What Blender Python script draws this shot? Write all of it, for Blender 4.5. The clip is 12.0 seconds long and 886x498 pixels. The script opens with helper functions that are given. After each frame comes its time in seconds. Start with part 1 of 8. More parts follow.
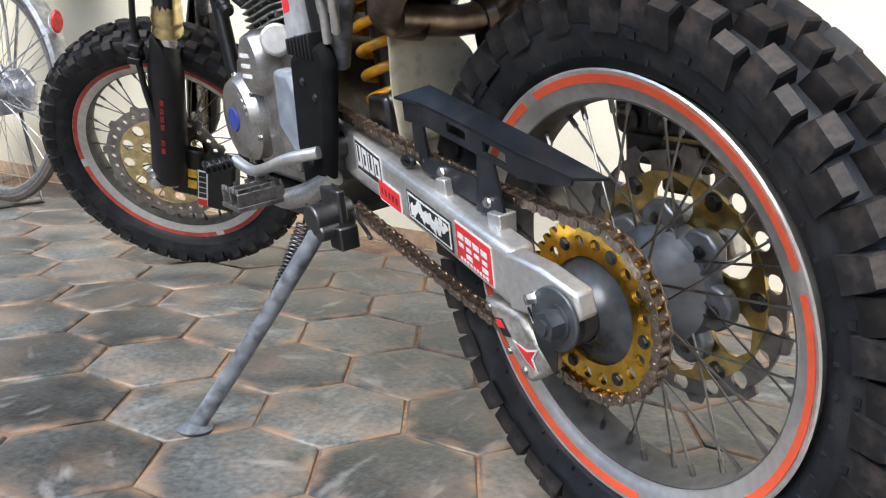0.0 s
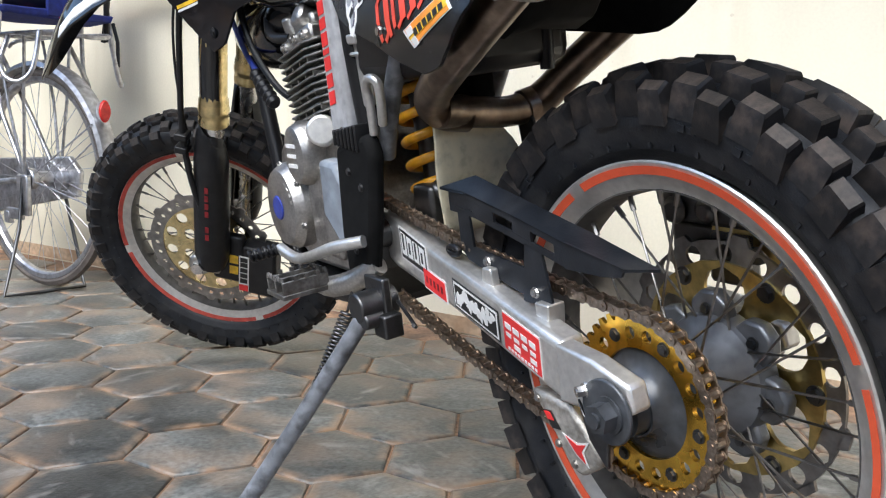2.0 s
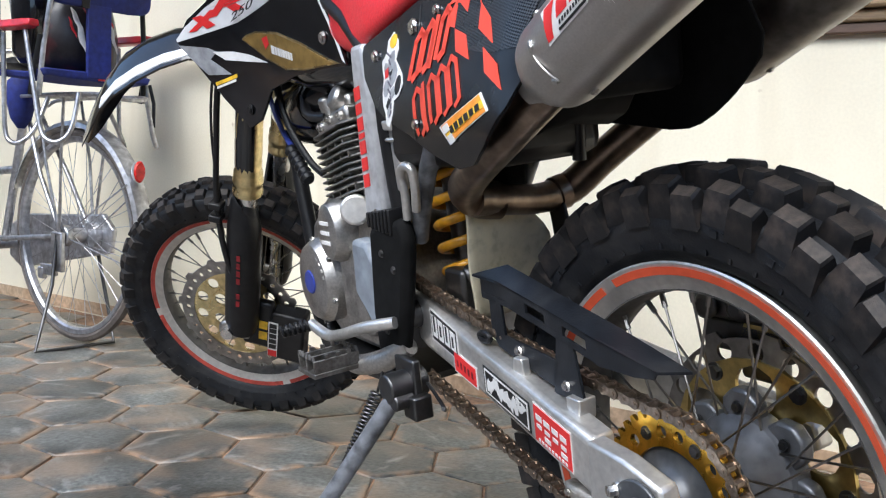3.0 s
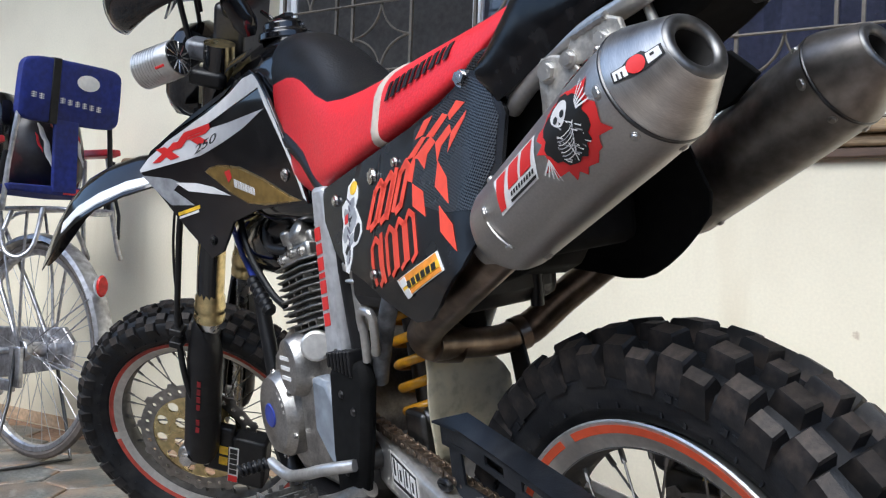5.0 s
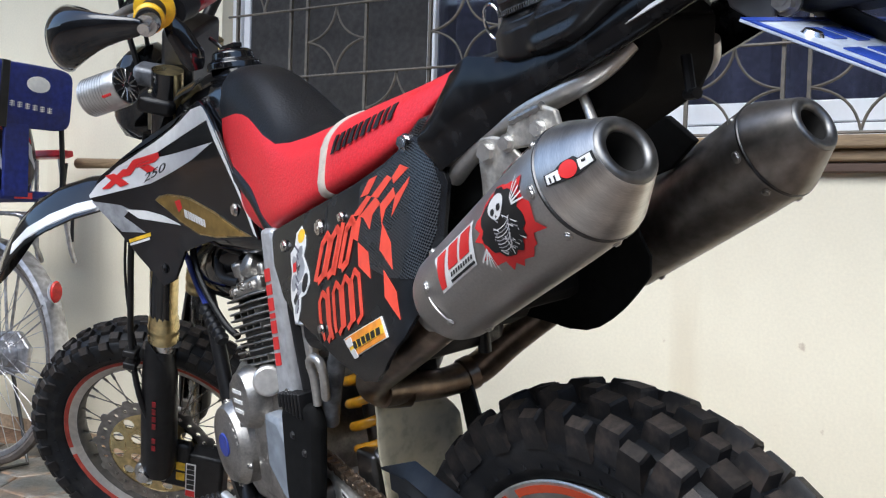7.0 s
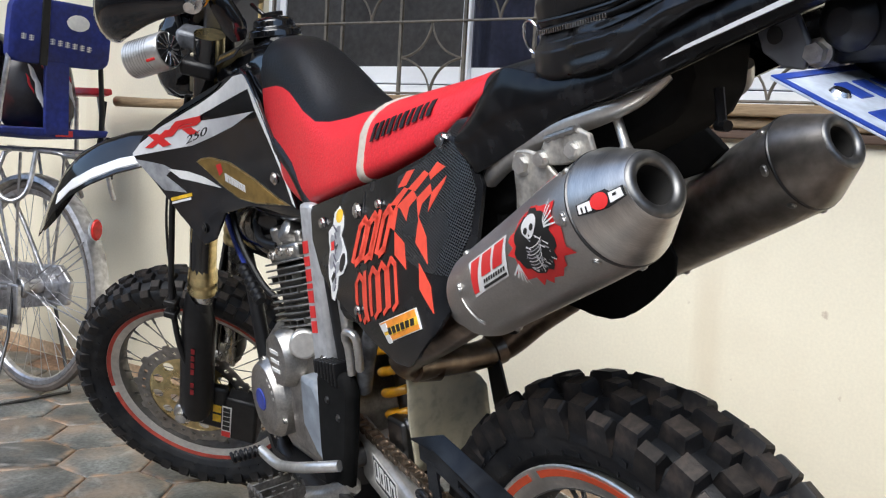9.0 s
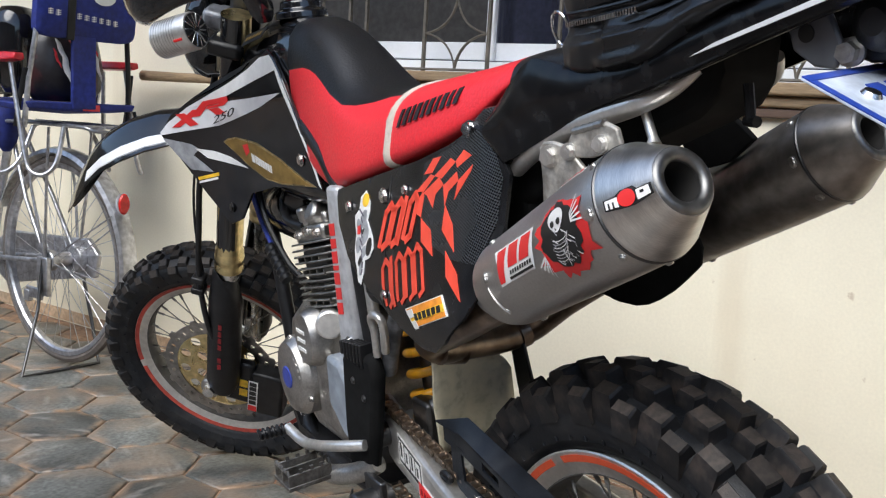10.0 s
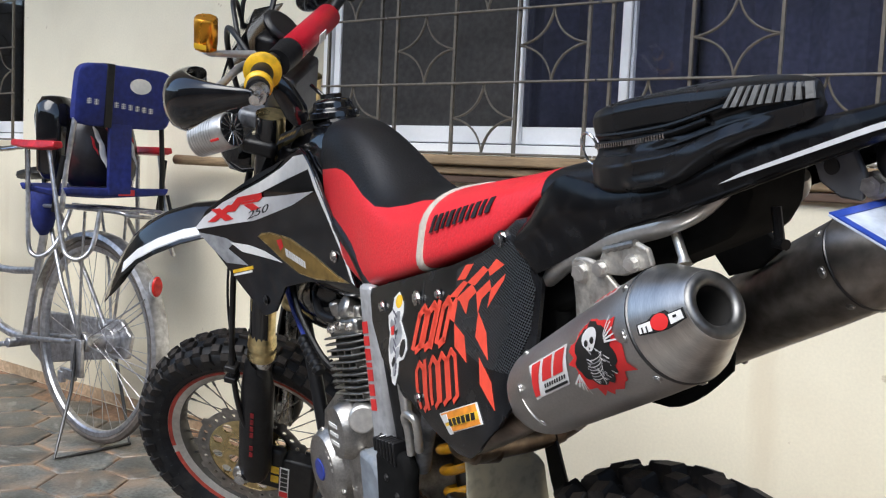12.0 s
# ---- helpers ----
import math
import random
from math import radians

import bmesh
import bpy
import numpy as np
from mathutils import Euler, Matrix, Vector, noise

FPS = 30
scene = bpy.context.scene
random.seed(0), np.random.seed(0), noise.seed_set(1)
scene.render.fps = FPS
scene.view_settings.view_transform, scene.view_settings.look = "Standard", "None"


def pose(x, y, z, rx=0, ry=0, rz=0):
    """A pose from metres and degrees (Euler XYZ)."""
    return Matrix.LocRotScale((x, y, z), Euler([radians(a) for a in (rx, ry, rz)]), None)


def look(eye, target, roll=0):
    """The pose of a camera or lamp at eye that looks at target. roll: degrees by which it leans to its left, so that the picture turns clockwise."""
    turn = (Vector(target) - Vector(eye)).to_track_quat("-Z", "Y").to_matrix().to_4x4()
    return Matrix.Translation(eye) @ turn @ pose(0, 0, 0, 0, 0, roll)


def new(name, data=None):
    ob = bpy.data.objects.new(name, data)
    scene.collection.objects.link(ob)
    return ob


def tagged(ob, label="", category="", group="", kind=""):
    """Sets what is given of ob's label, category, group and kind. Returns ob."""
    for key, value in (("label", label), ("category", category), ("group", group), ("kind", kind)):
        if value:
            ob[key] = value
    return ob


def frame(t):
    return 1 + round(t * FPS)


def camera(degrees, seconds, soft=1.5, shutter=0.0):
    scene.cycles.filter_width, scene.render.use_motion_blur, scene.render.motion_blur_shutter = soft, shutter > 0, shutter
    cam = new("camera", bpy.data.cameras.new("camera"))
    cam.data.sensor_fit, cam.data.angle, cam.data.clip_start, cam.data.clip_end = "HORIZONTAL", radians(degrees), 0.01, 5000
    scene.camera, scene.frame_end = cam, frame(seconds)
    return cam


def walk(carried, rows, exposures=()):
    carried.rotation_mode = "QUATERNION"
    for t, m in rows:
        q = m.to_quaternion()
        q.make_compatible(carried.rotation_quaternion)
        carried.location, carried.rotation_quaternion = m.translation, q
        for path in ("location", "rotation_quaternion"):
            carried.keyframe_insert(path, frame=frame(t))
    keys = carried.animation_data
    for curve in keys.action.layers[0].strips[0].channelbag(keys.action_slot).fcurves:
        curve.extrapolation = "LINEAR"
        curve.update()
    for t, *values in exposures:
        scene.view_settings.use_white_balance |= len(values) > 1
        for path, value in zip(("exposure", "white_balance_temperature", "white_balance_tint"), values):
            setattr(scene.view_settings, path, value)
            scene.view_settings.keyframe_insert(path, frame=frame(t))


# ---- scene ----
cam = camera(51.13, 12.0, soft=1.2)
# seconds, place of the eye, yaw, pitch, roll
ROWS = [
    (0.0, -0.6647, 0.7707, 0.5930, -124.10, -13.30, -2.01),
    (0.5, -0.6612, 0.7742, 0.5928, -123.39, -11.93, -2.25),
    (1.0, -0.6601, 0.7775, 0.5960, -122.91, -10.55, -1.96),
    (1.5, -0.6572, 0.7801, 0.5981, -122.50, -9.57, -1.67),
    (2.0, -0.6527, 0.7855, 0.6022, -122.24, -8.35, -1.64),
    (2.5, -0.6525, 0.8014, 0.6278, -121.27, -6.96, -2.28),
    (4.5, -0.6589, 0.8013, 0.7052, -121.25, -1.26, -1.81),
    (5.0, -0.6580, 0.7920, 0.7247, -122.61, 0.10, -2.13),
    (5.5, -0.6566, 0.7876, 0.7496, -123.59, 0.24, -2.14),
    (6.0, -0.6568, 0.7852, 0.7739, -124.30, -0.07, -2.07),
    (6.5, -0.6634, 0.7787, 0.7993, -124.85, -0.68, -1.90),
    (8.5, -0.7023, 0.8061, 0.8919, -123.24, -5.42, -2.60),
    (9.0, -0.7005, 0.8103, 0.9062, -122.93, -6.51, -3.32),
    (9.5, -0.7028, 0.8129, 0.9198, -122.28, -7.79, -3.47),
    (10.0, -0.7015, 0.8172, 0.9276, -121.50, -8.51, -3.46),
    (10.5, -0.6979, 0.8252, 0.9424, -120.51, -7.97, -3.22),
    (11.0, -0.6994, 0.8277, 0.9570, -120.25, -6.90, -3.30),
    (11.5, -0.7027, 0.8328, 0.9678, -120.12, -5.85, -3.07),
    (12.0, -0.7075, 0.8352, 0.9796, -120.02, -4.66, -2.71),
]
EXPOSURES = [(0.0, 1.25, 6100, 8), (1.0, 1.12, 6100, 8), (2.5, 1.08, 6050, 8), (4.5, 0.80, 5950, 8), (6.5, 0.76, 5950, 8), (9.0, 0.76, 6250, 8), (12.0, 0.70, 6250, 8)]
walk(cam, [(t, pose(x, y, z, 90 + pitch, roll, yaw)) for t, x, y, z, yaw, pitch, roll in ROWS], EXPOSURES)

# ---- light ----
world = bpy.data.worlds.new("overcast_sky")
scene.world = world
world.use_nodes = True
wn = world.node_tree
sky = wn.nodes.new("ShaderNodeTexSky")
sky.sky_type = "NISHITA"
sky.sun_disc = False
sky.sun_elevation, sky.sun_rotation = radians(50), radians(-25)
sky.dust_density, sky.air_density = 1.5, 1.0
wn.nodes["Background"].inputs[1].default_value = 0.15
wn.links.new(sky.outputs[0], wn.nodes["Background"].inputs[0])
sun = new("sun", bpy.data.lights.new("sun", "SUN"))
sun.data.energy, sun.data.angle, sun.data.color = 1.9, radians(50), (1.0, 0.975, 0.93)
sun.matrix_world = look((-0.8, 2.6, 3.3), (0.6, 0, 0))

# ---- materials ----
def mat(name, base, rough=0.5, metal=0.0, grain=(60.0, 0.25), stain=(6.0, 0.2), bump=(200.0, 0.0), coat=0.0, dirt=None, stretch=None, spec=0.5):
    """A surface of one colour, broken up by fine grain, broad stains, relief and, if given, dirt of a colour and amount."""
    m = bpy.data.materials.new(name)
    m.use_nodes = True
    n, l = m.node_tree.nodes, m.node_tree.links
    b = n["Principled BSDF"]
    b.inputs["Metallic"].default_value = metal
    b.inputs["Specular IOR Level"].default_value = spec
    b.inputs["Coat Weight"].default_value = coat
    b.inputs["Coat Roughness"].default_value = 0.08
    tc = n.new("ShaderNodeTexCoord")
    src = tc.outputs["Object"]
    if stretch:
        mp = n.new("ShaderNodeMapping")
        mp.inputs["Scale"].default_value = stretch
        l.new(src, mp.inputs[0])
        src = mp.outputs[0]
    def nz(scale, detail=3.0):
        t = n.new("ShaderNodeTexNoise")
        t.inputs["Scale"].default_value, t.inputs["Detail"].default_value = scale, detail
        l.new(src, t.inputs["Vector"])
        return t.outputs["Fac"]
    def ranged(v, lo, hi, a=0.3, c=0.7):
        r = n.new("ShaderNodeMapRange")
        r.inputs[1].default_value, r.inputs[2].default_value, r.inputs[3].default_value, r.inputs[4].default_value = a, c, lo, hi
        l.new(v, r.inputs[0])
        return r.outputs[0]
    def math2(op, u, v):
        k = n.new("ShaderNodeMath")
        k.operation = op
        for i, w in enumerate((u, v)):
            if isinstance(w, (int, float)):
                k.inputs[i].default_value = w
            else:
                l.new(w, k.inputs[i])
        return k.outputs[0]
    g1, g2 = nz(grain[0]), nz(stain[0], 5.0)
    val = math2("MULTIPLY", ranged(g1, 1 - grain[1], 1 + grain[1]), ranged(g2, 1 - stain[1], 1 + stain[1]))
    mul = n.new("ShaderNodeMix")
    mul.data_type, mul.blend_type = "RGBA", "MULTIPLY"
    mul.inputs[0].default_value = 1.0
    mul.inputs[6].default_value = (*base, 1)
    l.new(val, mul.inputs[7])
    col = mul.outputs[2]
    if dirt:
        dm = n.new("ShaderNodeMix")
        dm.data_type = "RGBA"
        dm.inputs[7].default_value = (*dirt[0], 1)
        d = math2("MULTIPLY", ranged(nz(dirt[2] if len(dirt) > 2 else 18.0, 6.0), 0.0, 1.0, 0.48, 0.72), dirt[1])
        l.new(d, dm.inputs[0])
        l.new(col, dm.inputs[6])
        col = dm.outputs[2]
    l.new(col, b.inputs["Base Color"])
    l.new(math2("MULTIPLY", ranged(g2, 0.85, 1.2), rough), b.inputs["Roughness"])
    if bump[1] > 0:
        bp = n.new("ShaderNodeBump")
        bp.inputs["Strength"].default_value, bp.inputs["Distance"].default_value = bump[1], 0.002
        l.new(nz(bump[0]), bp.inputs["Height"])
        l.new(bp.outputs[0], b.inputs["Normal"])
    return m


RUBBER = mat("tyre_rubber", (0.010, 0.0115, 0.0145), 0.5, spec=0.38, bump=(400, 0.25), stain=(9, 0.3), dirt=((0.075, 0.07, 0.066), 0.35, 25))
KNOB = mat("worn_tread_rubber", (0.014, 0.0135, 0.014), 0.5, spec=0.35, grain=(120, 0.2), stain=(30, 0.35), bump=(500, 0.12), dirt=((0.075, 0.056, 0.045), 0.7, 40))
def own_tone(m, lo, hi):
    """Gives every object of a material its own tone."""
    n, l = m.node_tree.nodes, m.node_tree.links
    b = n["Principled BSDF"]
    old = b.inputs["Base Color"].links[0].from_socket
    info, r, mul = n.new("ShaderNodeObjectInfo"), n.new("ShaderNodeMapRange"), n.new("ShaderNodeMix")
    r.inputs[3].default_value, r.inputs[4].default_value = lo, hi
    l.new(info.outputs["Random"], r.inputs[0])
    mul.data_type, mul.blend_type = "RGBA", "MULTIPLY"
    mul.inputs[0].default_value = 1.0
    l.new(old, mul.inputs[6])
    l.new(r.outputs[0], mul.inputs[7])
    l.new(mul.outputs[2], b.inputs["Base Color"])


own_tone(KNOB, 0.6, 1.6)
ALU = mat("polished_aluminium", (0.76, 0.745, 0.71), 0.36, 0.85, grain=(90, 0.1), stain=(12, 0.15))
DULLPLATE = mat("dull_welded_plate", (0.50, 0.475, 0.43), 0.52, 0.7, grain=(160, 0.2), stain=(30, 0.4), bump=(300, 0.3), dirt=((0.16, 0.12, 0.09), 0.5, 70))
# grimy rim alloy with the shade inside the wheel put into its colour
RIMSHADE = mat("shaded_grimy_alloy", (0.15, 0.145, 0.138), 0.6, 0.5, grain=(60, 0.2), stain=(14, 0.35), dirt=((0.07, 0.06, 0.05), 0.5, 20))
WORNPEG = mat("worn_peg_steel", (0.22, 0.21, 0.195), 0.45, 0.9, grain=(200, 0.2), stain=(25, 0.4), dirt=((0.10, 0.08, 0.06), 0.5, 60))
SATIN = mat("satin_aluminium", (0.68, 0.665, 0.635), 0.36, 0.8, grain=(120, 0.1), stain=(9, 0.16), bump=(500, 0.1))
FIN = mat("dusty_fin_alloy", (0.34, 0.33, 0.31), 0.45, 0.9, dirt=((0.06, 0.05, 0.04), 0.5, 40))
CAST = mat("cast_engine_alloy", (0.50, 0.485, 0.46), 0.36, 1.0, grain=(250, 0.15), bump=(600, 0.25), dirt=((0.07, 0.055, 0.045), 0.45, 30))
STEEL = mat("bright_steel", (0.62, 0.61, 0.6), 0.25, 1.0, stain=(30, 0.2))
SPOKE = mat("grey_spoke_steel", (0.27, 0.26, 0.25), 0.33, 1.0, dirt=((0.05, 0.04, 0.035), 0.4, 50))
SOOT = mat("soot", (0.015, 0.014, 0.013), 0.7)
MESH = mat("dark_insect_screen", (0.038, 0.036, 0.035), 0.8, bump=(900, 0.4))
DARKSTEEL = mat("oily_dark_steel", (0.13, 0.13, 0.132), 0.4, 1.0, dirt=((0.045, 0.038, 0.033), 0.5, 60))
CHAINM = mat("brown_chain_steel", (0.44, 0.36, 0.29), 0.36, 1.0, grain=(200, 0.3), dirt=((0.05, 0.04, 0.03), 0.6, 90))
GREYPAINT = mat("chipped_grey_paint", (0.20, 0.21, 0.23), 0.42, 0.3, stain=(12, 0.3), dirt=((0.035, 0.035, 0.036), 0.85, 38))
PIPE = mat("heat_browned_pipe", (0.22, 0.17, 0.13), 0.32, 1.0, stain=(14, 0.4), dirt=((0.07, 0.05, 0.04), 0.5, 20))
TITAN = mat("bead_blasted_titanium", (0.53, 0.51, 0.485), 0.46, 1.0, grain=(400, 0.06), stain=(8, 0.08), bump=(700, 0.08))
BRUSHED = mat("brushed_steel", (0.60, 0.58, 0.55), 0.34, 1.0, grain=(150, 0.12), stretch=(1, 1, 14))
BLACKCAN = mat("smoky_black_can", (0.27, 0.25, 0.23), 0.42, 0.95, stain=(10, 0.15))
TAILBLACK = mat("scratched_tail_black", (0.006, 0.006, 0.007), 0.20, spec=0.28, stain=(20, 0.3), bump=(30, 0.04), dirt=((0.05, 0.05, 0.05), 0.25, 60))
GLOSSBLACK = mat("gloss_black_plastic", (0.006, 0.006, 0.007), 0.10, spec=0.5, coat=0.5, stain=(20, 0.3), bump=(30, 0.05), dirt=((0.04, 0.04, 0.04), 0.2, 40))
BLACK = mat("black_plastic", (0.010, 0.010, 0.011), 0.36, spec=0.35, bump=(700, 0.12), dirt=((0.05, 0.047, 0.045), 0.2, 22))
MATTEBLACK = mat("scuffed_black_plastic", (0.012, 0.014, 0.018), 0.34, spec=0.3, bump=(500, 0.15), dirt=((0.06, 0.062, 0.066), 0.3, 26))
PADRED = mat("glossy_red_pad_vinyl", (0.42, 0.010, 0.024), 0.30, spec=0.5, grain=(240, 0.08), stain=(14, 0.25), bump=(200, 0.2))
BLACKVINYL = mat("black_seat_vinyl", (0.008, 0.008, 0.009), 0.48, spec=0.3, stain=(7, 0.3), bump=(320, 0.3))
STRAP = mat("cream_strap", (0.62, 0.55, 0.47), 0.7, bump=(800, 0.3), dirt=((0.35, 0.27, 0.2), 0.5, 60))
GOLD = mat("gold_anodised_alloy", (0.86, 0.50, 0.07), 0.26, 1.0, stain=(20, 0.12))
PALEGOLD = mat("champagne_fork_alloy", (0.72, 0.58, 0.30), 0.28, 1.0, stain=(12, 0.15))
BRASSGOLD = mat("dull_gold_alloy", (0.62, 0.47, 0.18), 0.34, 1.0, dirt=((0.16, 0.11, 0.05), 0.4, 40))
ORANGE = mat("orange_rim_tape", (0.74, 0.105, 0.04), 0.42, grain=(80, 0.06), stain=(10, 0.12))
FADEORANGE = mat("faded_orange_tape", (0.44, 0.065, 0.045), 0.55, stain=(10, 0.25))
DIMRED = mat("worn_red_print", (0.22, 0.012, 0.016), 0.5, stain=(40, 0.5))
RED = mat("red_sticker", (0.70, 0.03, 0.03), 0.35, grain=(60, 0.05))
ORANGERED = mat("orange_red_print", (0.80, 0.075, 0.04), 0.4, grain=(60, 0.08))
WHITE = mat("white_sticker", (0.78, 0.77, 0.75), 0.35, grain=(80, 0.06))
SILVER = mat("silver_decal", (0.80, 0.805, 0.82), 0.24, 0.1, grain=(100, 0.03))
GREYDECAL = mat("grey_decal", (0.36, 0.37, 0.39), 0.35, 0.25)
HUBSILVER = mat("oily_grey_hub_alloy", (0.17, 0.18, 0.20), 0.34, 0.55, stain=(14, 0.25), dirt=((0.06, 0.055, 0.05), 0.45, 30))
HUBGREY = mat("oily_grey_hub", (0.075, 0.08, 0.088), 0.3, 0.4, stain=(14, 0.3), dirt=((0.03, 0.028, 0.025), 0.5, 35))
UNSEENWALL = mat("unseen_wall_brown", (0.17, 0.155, 0.13), 0.9, stain=(1.2, 0.4), bump=(60, 0.3), dirt=((0.07, 0.075, 0.06), 0.6, 1.5))
SKYBLOCK = mat("unseen_roof_tan", (0.42, 0.39, 0.34), 0.85, stain=(2, 0.15))
PANELBLACK = mat("satin_black_panel", (0.009, 0.009, 0.010), 0.24, spec=0.4, stain=(14, 0.3), bump=(25, 0.06), dirt=((0.035, 0.035, 0.036), 0.3, 35))
LIP = mat("dark_rolled_steel", (0.22, 0.216, 0.21), 0.42, 1.0, stain=(30, 0.2))
DARKLINE = mat("grey_violet_ink", (0.10, 0.09, 0.12), 0.4)
DISCSTEEL = mat("dull_disc_steel", (0.30, 0.285, 0.27), 0.36, 1.0, stain=(16, 0.2))
SPARPAINT = mat("silver_frame_paint", (0.50, 0.51, 0.53), 0.32, 0.25, stain=(10, 0.1), dirt=((0.2, 0.19, 0.18), 0.25, 30))
PALEGREY = mat("pale_grey_ink", (0.42, 0.42, 0.43), 0.4)
WORNTOP = mat("brown_worn_block_top", (0.036, 0.030, 0.026), 0.55, spec=0.35, grain=(160, 0.25), stain=(45, 0.35), bump=(500, 0.2), dirt=((0.10, 0.074, 0.057), 0.6, 50))
own_tone(WORNTOP, 0.55, 1.5)
UNDERBLACK = mat("dusty_matt_black_plastic", (0.008, 0.008, 0.008), 0.8, spec=0.12)
INK = mat("black_ink", (0.012, 0.012, 0.012), 0.4)
GOLDPAINT = mat("gold_decal", (0.30, 0.19, 0.055), 0.35, 0.4)
YELLOW = mat("yellow_sticker", (0.85, 0.52, 0.03), 0.4)
LIGHTORANGE = mat("orange_sticker", (0.85, 0.30, 0.03), 0.4)
BLUESTICK = mat("blue_badge", (0.03, 0.05, 0.30), 0.35)
SPRINGYELLOW = mat("yellow_spring_paint", (0.72, 0.34, 0.012), 0.32, coat=0.3, dirt=((0.1, 0.06, 0.02), 0.4, 40))
CREAM = mat("cream_mudguard_plastic", (0.56, 0.51, 0.37), 0.42, stain=(9, 0.16), bump=(120, 0.06), dirt=((0.20, 0.14, 0.08), 0.22, 60))
GREYPLASTIC = mat("grey_cover_paint", (0.23, 0.26, 0.30), 0.4, stain=(10, 0.2), dirt=((0.07, 0.065, 0.06), 0.3, 30))
LEATHER = mat("black_bag_leatherette", (0.009, 0.009, 0.010), 0.27, spec=0.55, grain=(300, 0.1), stain=(9, 0.3), bump=(900, 0.03))
for q in LEATHER.node_tree.nodes:
    if q.bl_idname == "ShaderNodeBump":
        q.inputs["Distance"].default_value = 0.016
GREYLETTER = mat("grey_badge_rubber", (0.17, 0.17, 0.165), 0.5, bump=(400, 0.3))
PLATEWHITE = mat("number_plate_white", (0.62, 0.68, 0.78), 0.3, 0.1)
PLATEBLUE = mat("number_plate_blue", (0.03, 0.07, 0.38), 0.35)
YELLOWPLASTIC = mat("yellow_grip_plastic", (0.85, 0.50, 0.02), 0.4)
AMBER = mat("amber_anodised_cup", (0.72, 0.32, 0.03), 0.25, 0.8)
CHROME = mat("chrome", (0.75, 0.75, 0.76), 0.12, 1.0, stain=(25, 0.15))
BIKEALU = mat("dull_bicycle_alloy", (0.52, 0.52, 0.54), 0.35, 0.9, dirt=((0.12, 0.10, 0.085), 0.55, 20))
BIKETYRE = mat("faded_bicycle_tyre", (0.10, 0.085, 0.075), 0.7, bump=(300, 0.2), dirt=((0.22, 0.18, 0.15), 0.4, 20))
BLUECLOTH = mat("navy_seat_fabric", (0.012, 0.022, 0.16), 0.75, bump=(600, 0.4), stain=(8, 0.25))
REDPLASTIC = mat("red_armrest_plastic", (0.55, 0.02, 0.03), 0.35)
REFLECT = mat("red_reflector", (0.55, 0.015, 0.012), 0.2, bump=(600, 0.4))
WALLPAINT = mat("cream_wall_paint", (0.86, 0.79, 0.615), 0.75, grain=(140, 0.03), stain=(1.6, 0.06), bump=(220, 0.12), dirt=((0.62, 0.53, 0.39), 0.25, 2.6))
def specks(m, scale, lo, hi, colour, amount, stretch=(1, 1, 1)):
    """Scattered small marks of one colour."""
    n, l = m.node_tree.nodes, m.node_tree.links
    b = n["Principled BSDF"]
    old = b.inputs["Base Color"].links[0].from_socket
    tc, mp, nz, r, mix = n.new("ShaderNodeTexCoord"), n.new("ShaderNodeMapping"), n.new("ShaderNodeTexNoise"), n.new("ShaderNodeMapRange"), n.new("ShaderNodeMix")
    mp.inputs["Scale"].default_value = stretch
    nz.inputs["Scale"].default_value, nz.inputs["Detail"].default_value = scale, 4.0
    r.inputs[1].default_value, r.inputs[2].default_value, r.inputs[4].default_value = lo, hi, amount
    mix.data_type = "RGBA"
    mix.inputs[7].default_value = (*colour, 1)
    l.new(tc.outputs["Object"], mp.inputs[0])
    l.new(mp.outputs[0], nz.inputs["Vector"])
    l.new(nz.outputs["Fac"], r.inputs[0])
    l.new(r.outputs[0], mix.inputs[0])
    l.new(old, mix.inputs[6])
    l.new(mix.outputs[2], b.inputs["Base Color"])


specks(WALLPAINT, 22.0, 0.71, 0.76, (0.42, 0.30, 0.18), 0.55)
specks(WALLPAINT, 5.0, 0.62, 0.74, (0.66, 0.55, 0.38), 0.35, (1, 1, 0.12))
SKIRT = mat("stained_wall_foot", (0.52, 0.38, 0.25), 0.8, bump=(120, 0.3), dirt=((0.35, 0.2, 0.1), 0.6, 8))
WINWHITE = mat("white_window_alloy", (0.84, 0.85, 0.87), 0.35, 0.0, grain=(90, 0.02), stain=(3, 0.03))
GRILLE = mat("beige_grille_iron", (0.15, 0.132, 0.105), 0.5, 0.2, dirt=((0.15, 0.11, 0.08), 0.5, 60))
WOOD = mat("weathered_wood", (0.33, 0.23, 0.13), 0.65, grain=(40, 0.25), bump=(120, 0.3), stretch=(1, 14, 14), dirt=((0.12, 0.07, 0.04), 0.4, 10))
SILLSHADE = mat("sill_shade_brown", (0.10, 0.06, 0.04), 0.5, grain=(40, 0.2), stretch=(1, 10, 10))
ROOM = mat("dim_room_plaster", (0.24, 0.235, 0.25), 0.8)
CURTAIN = mat("dark_blue_curtain", (0.085, 0.088, 0.14), 0.85, bump=(60, 0.3))
DIRT = mat("ochre_joint_soil", (0.30, 0.185, 0.115), 0.95, grain=(90, 0.3), stain=(7, 0.45), bump=(180, 0.6), dirt=((0.10, 0.085, 0.07), 0.8, 9))
HELMETRED = mat("dark_printed_cloth", (0.02, 0.018, 0.02), 0.35, stain=(6, 0.2), dirt=((0.32, 0.05, 0.05), 0.7, 7))


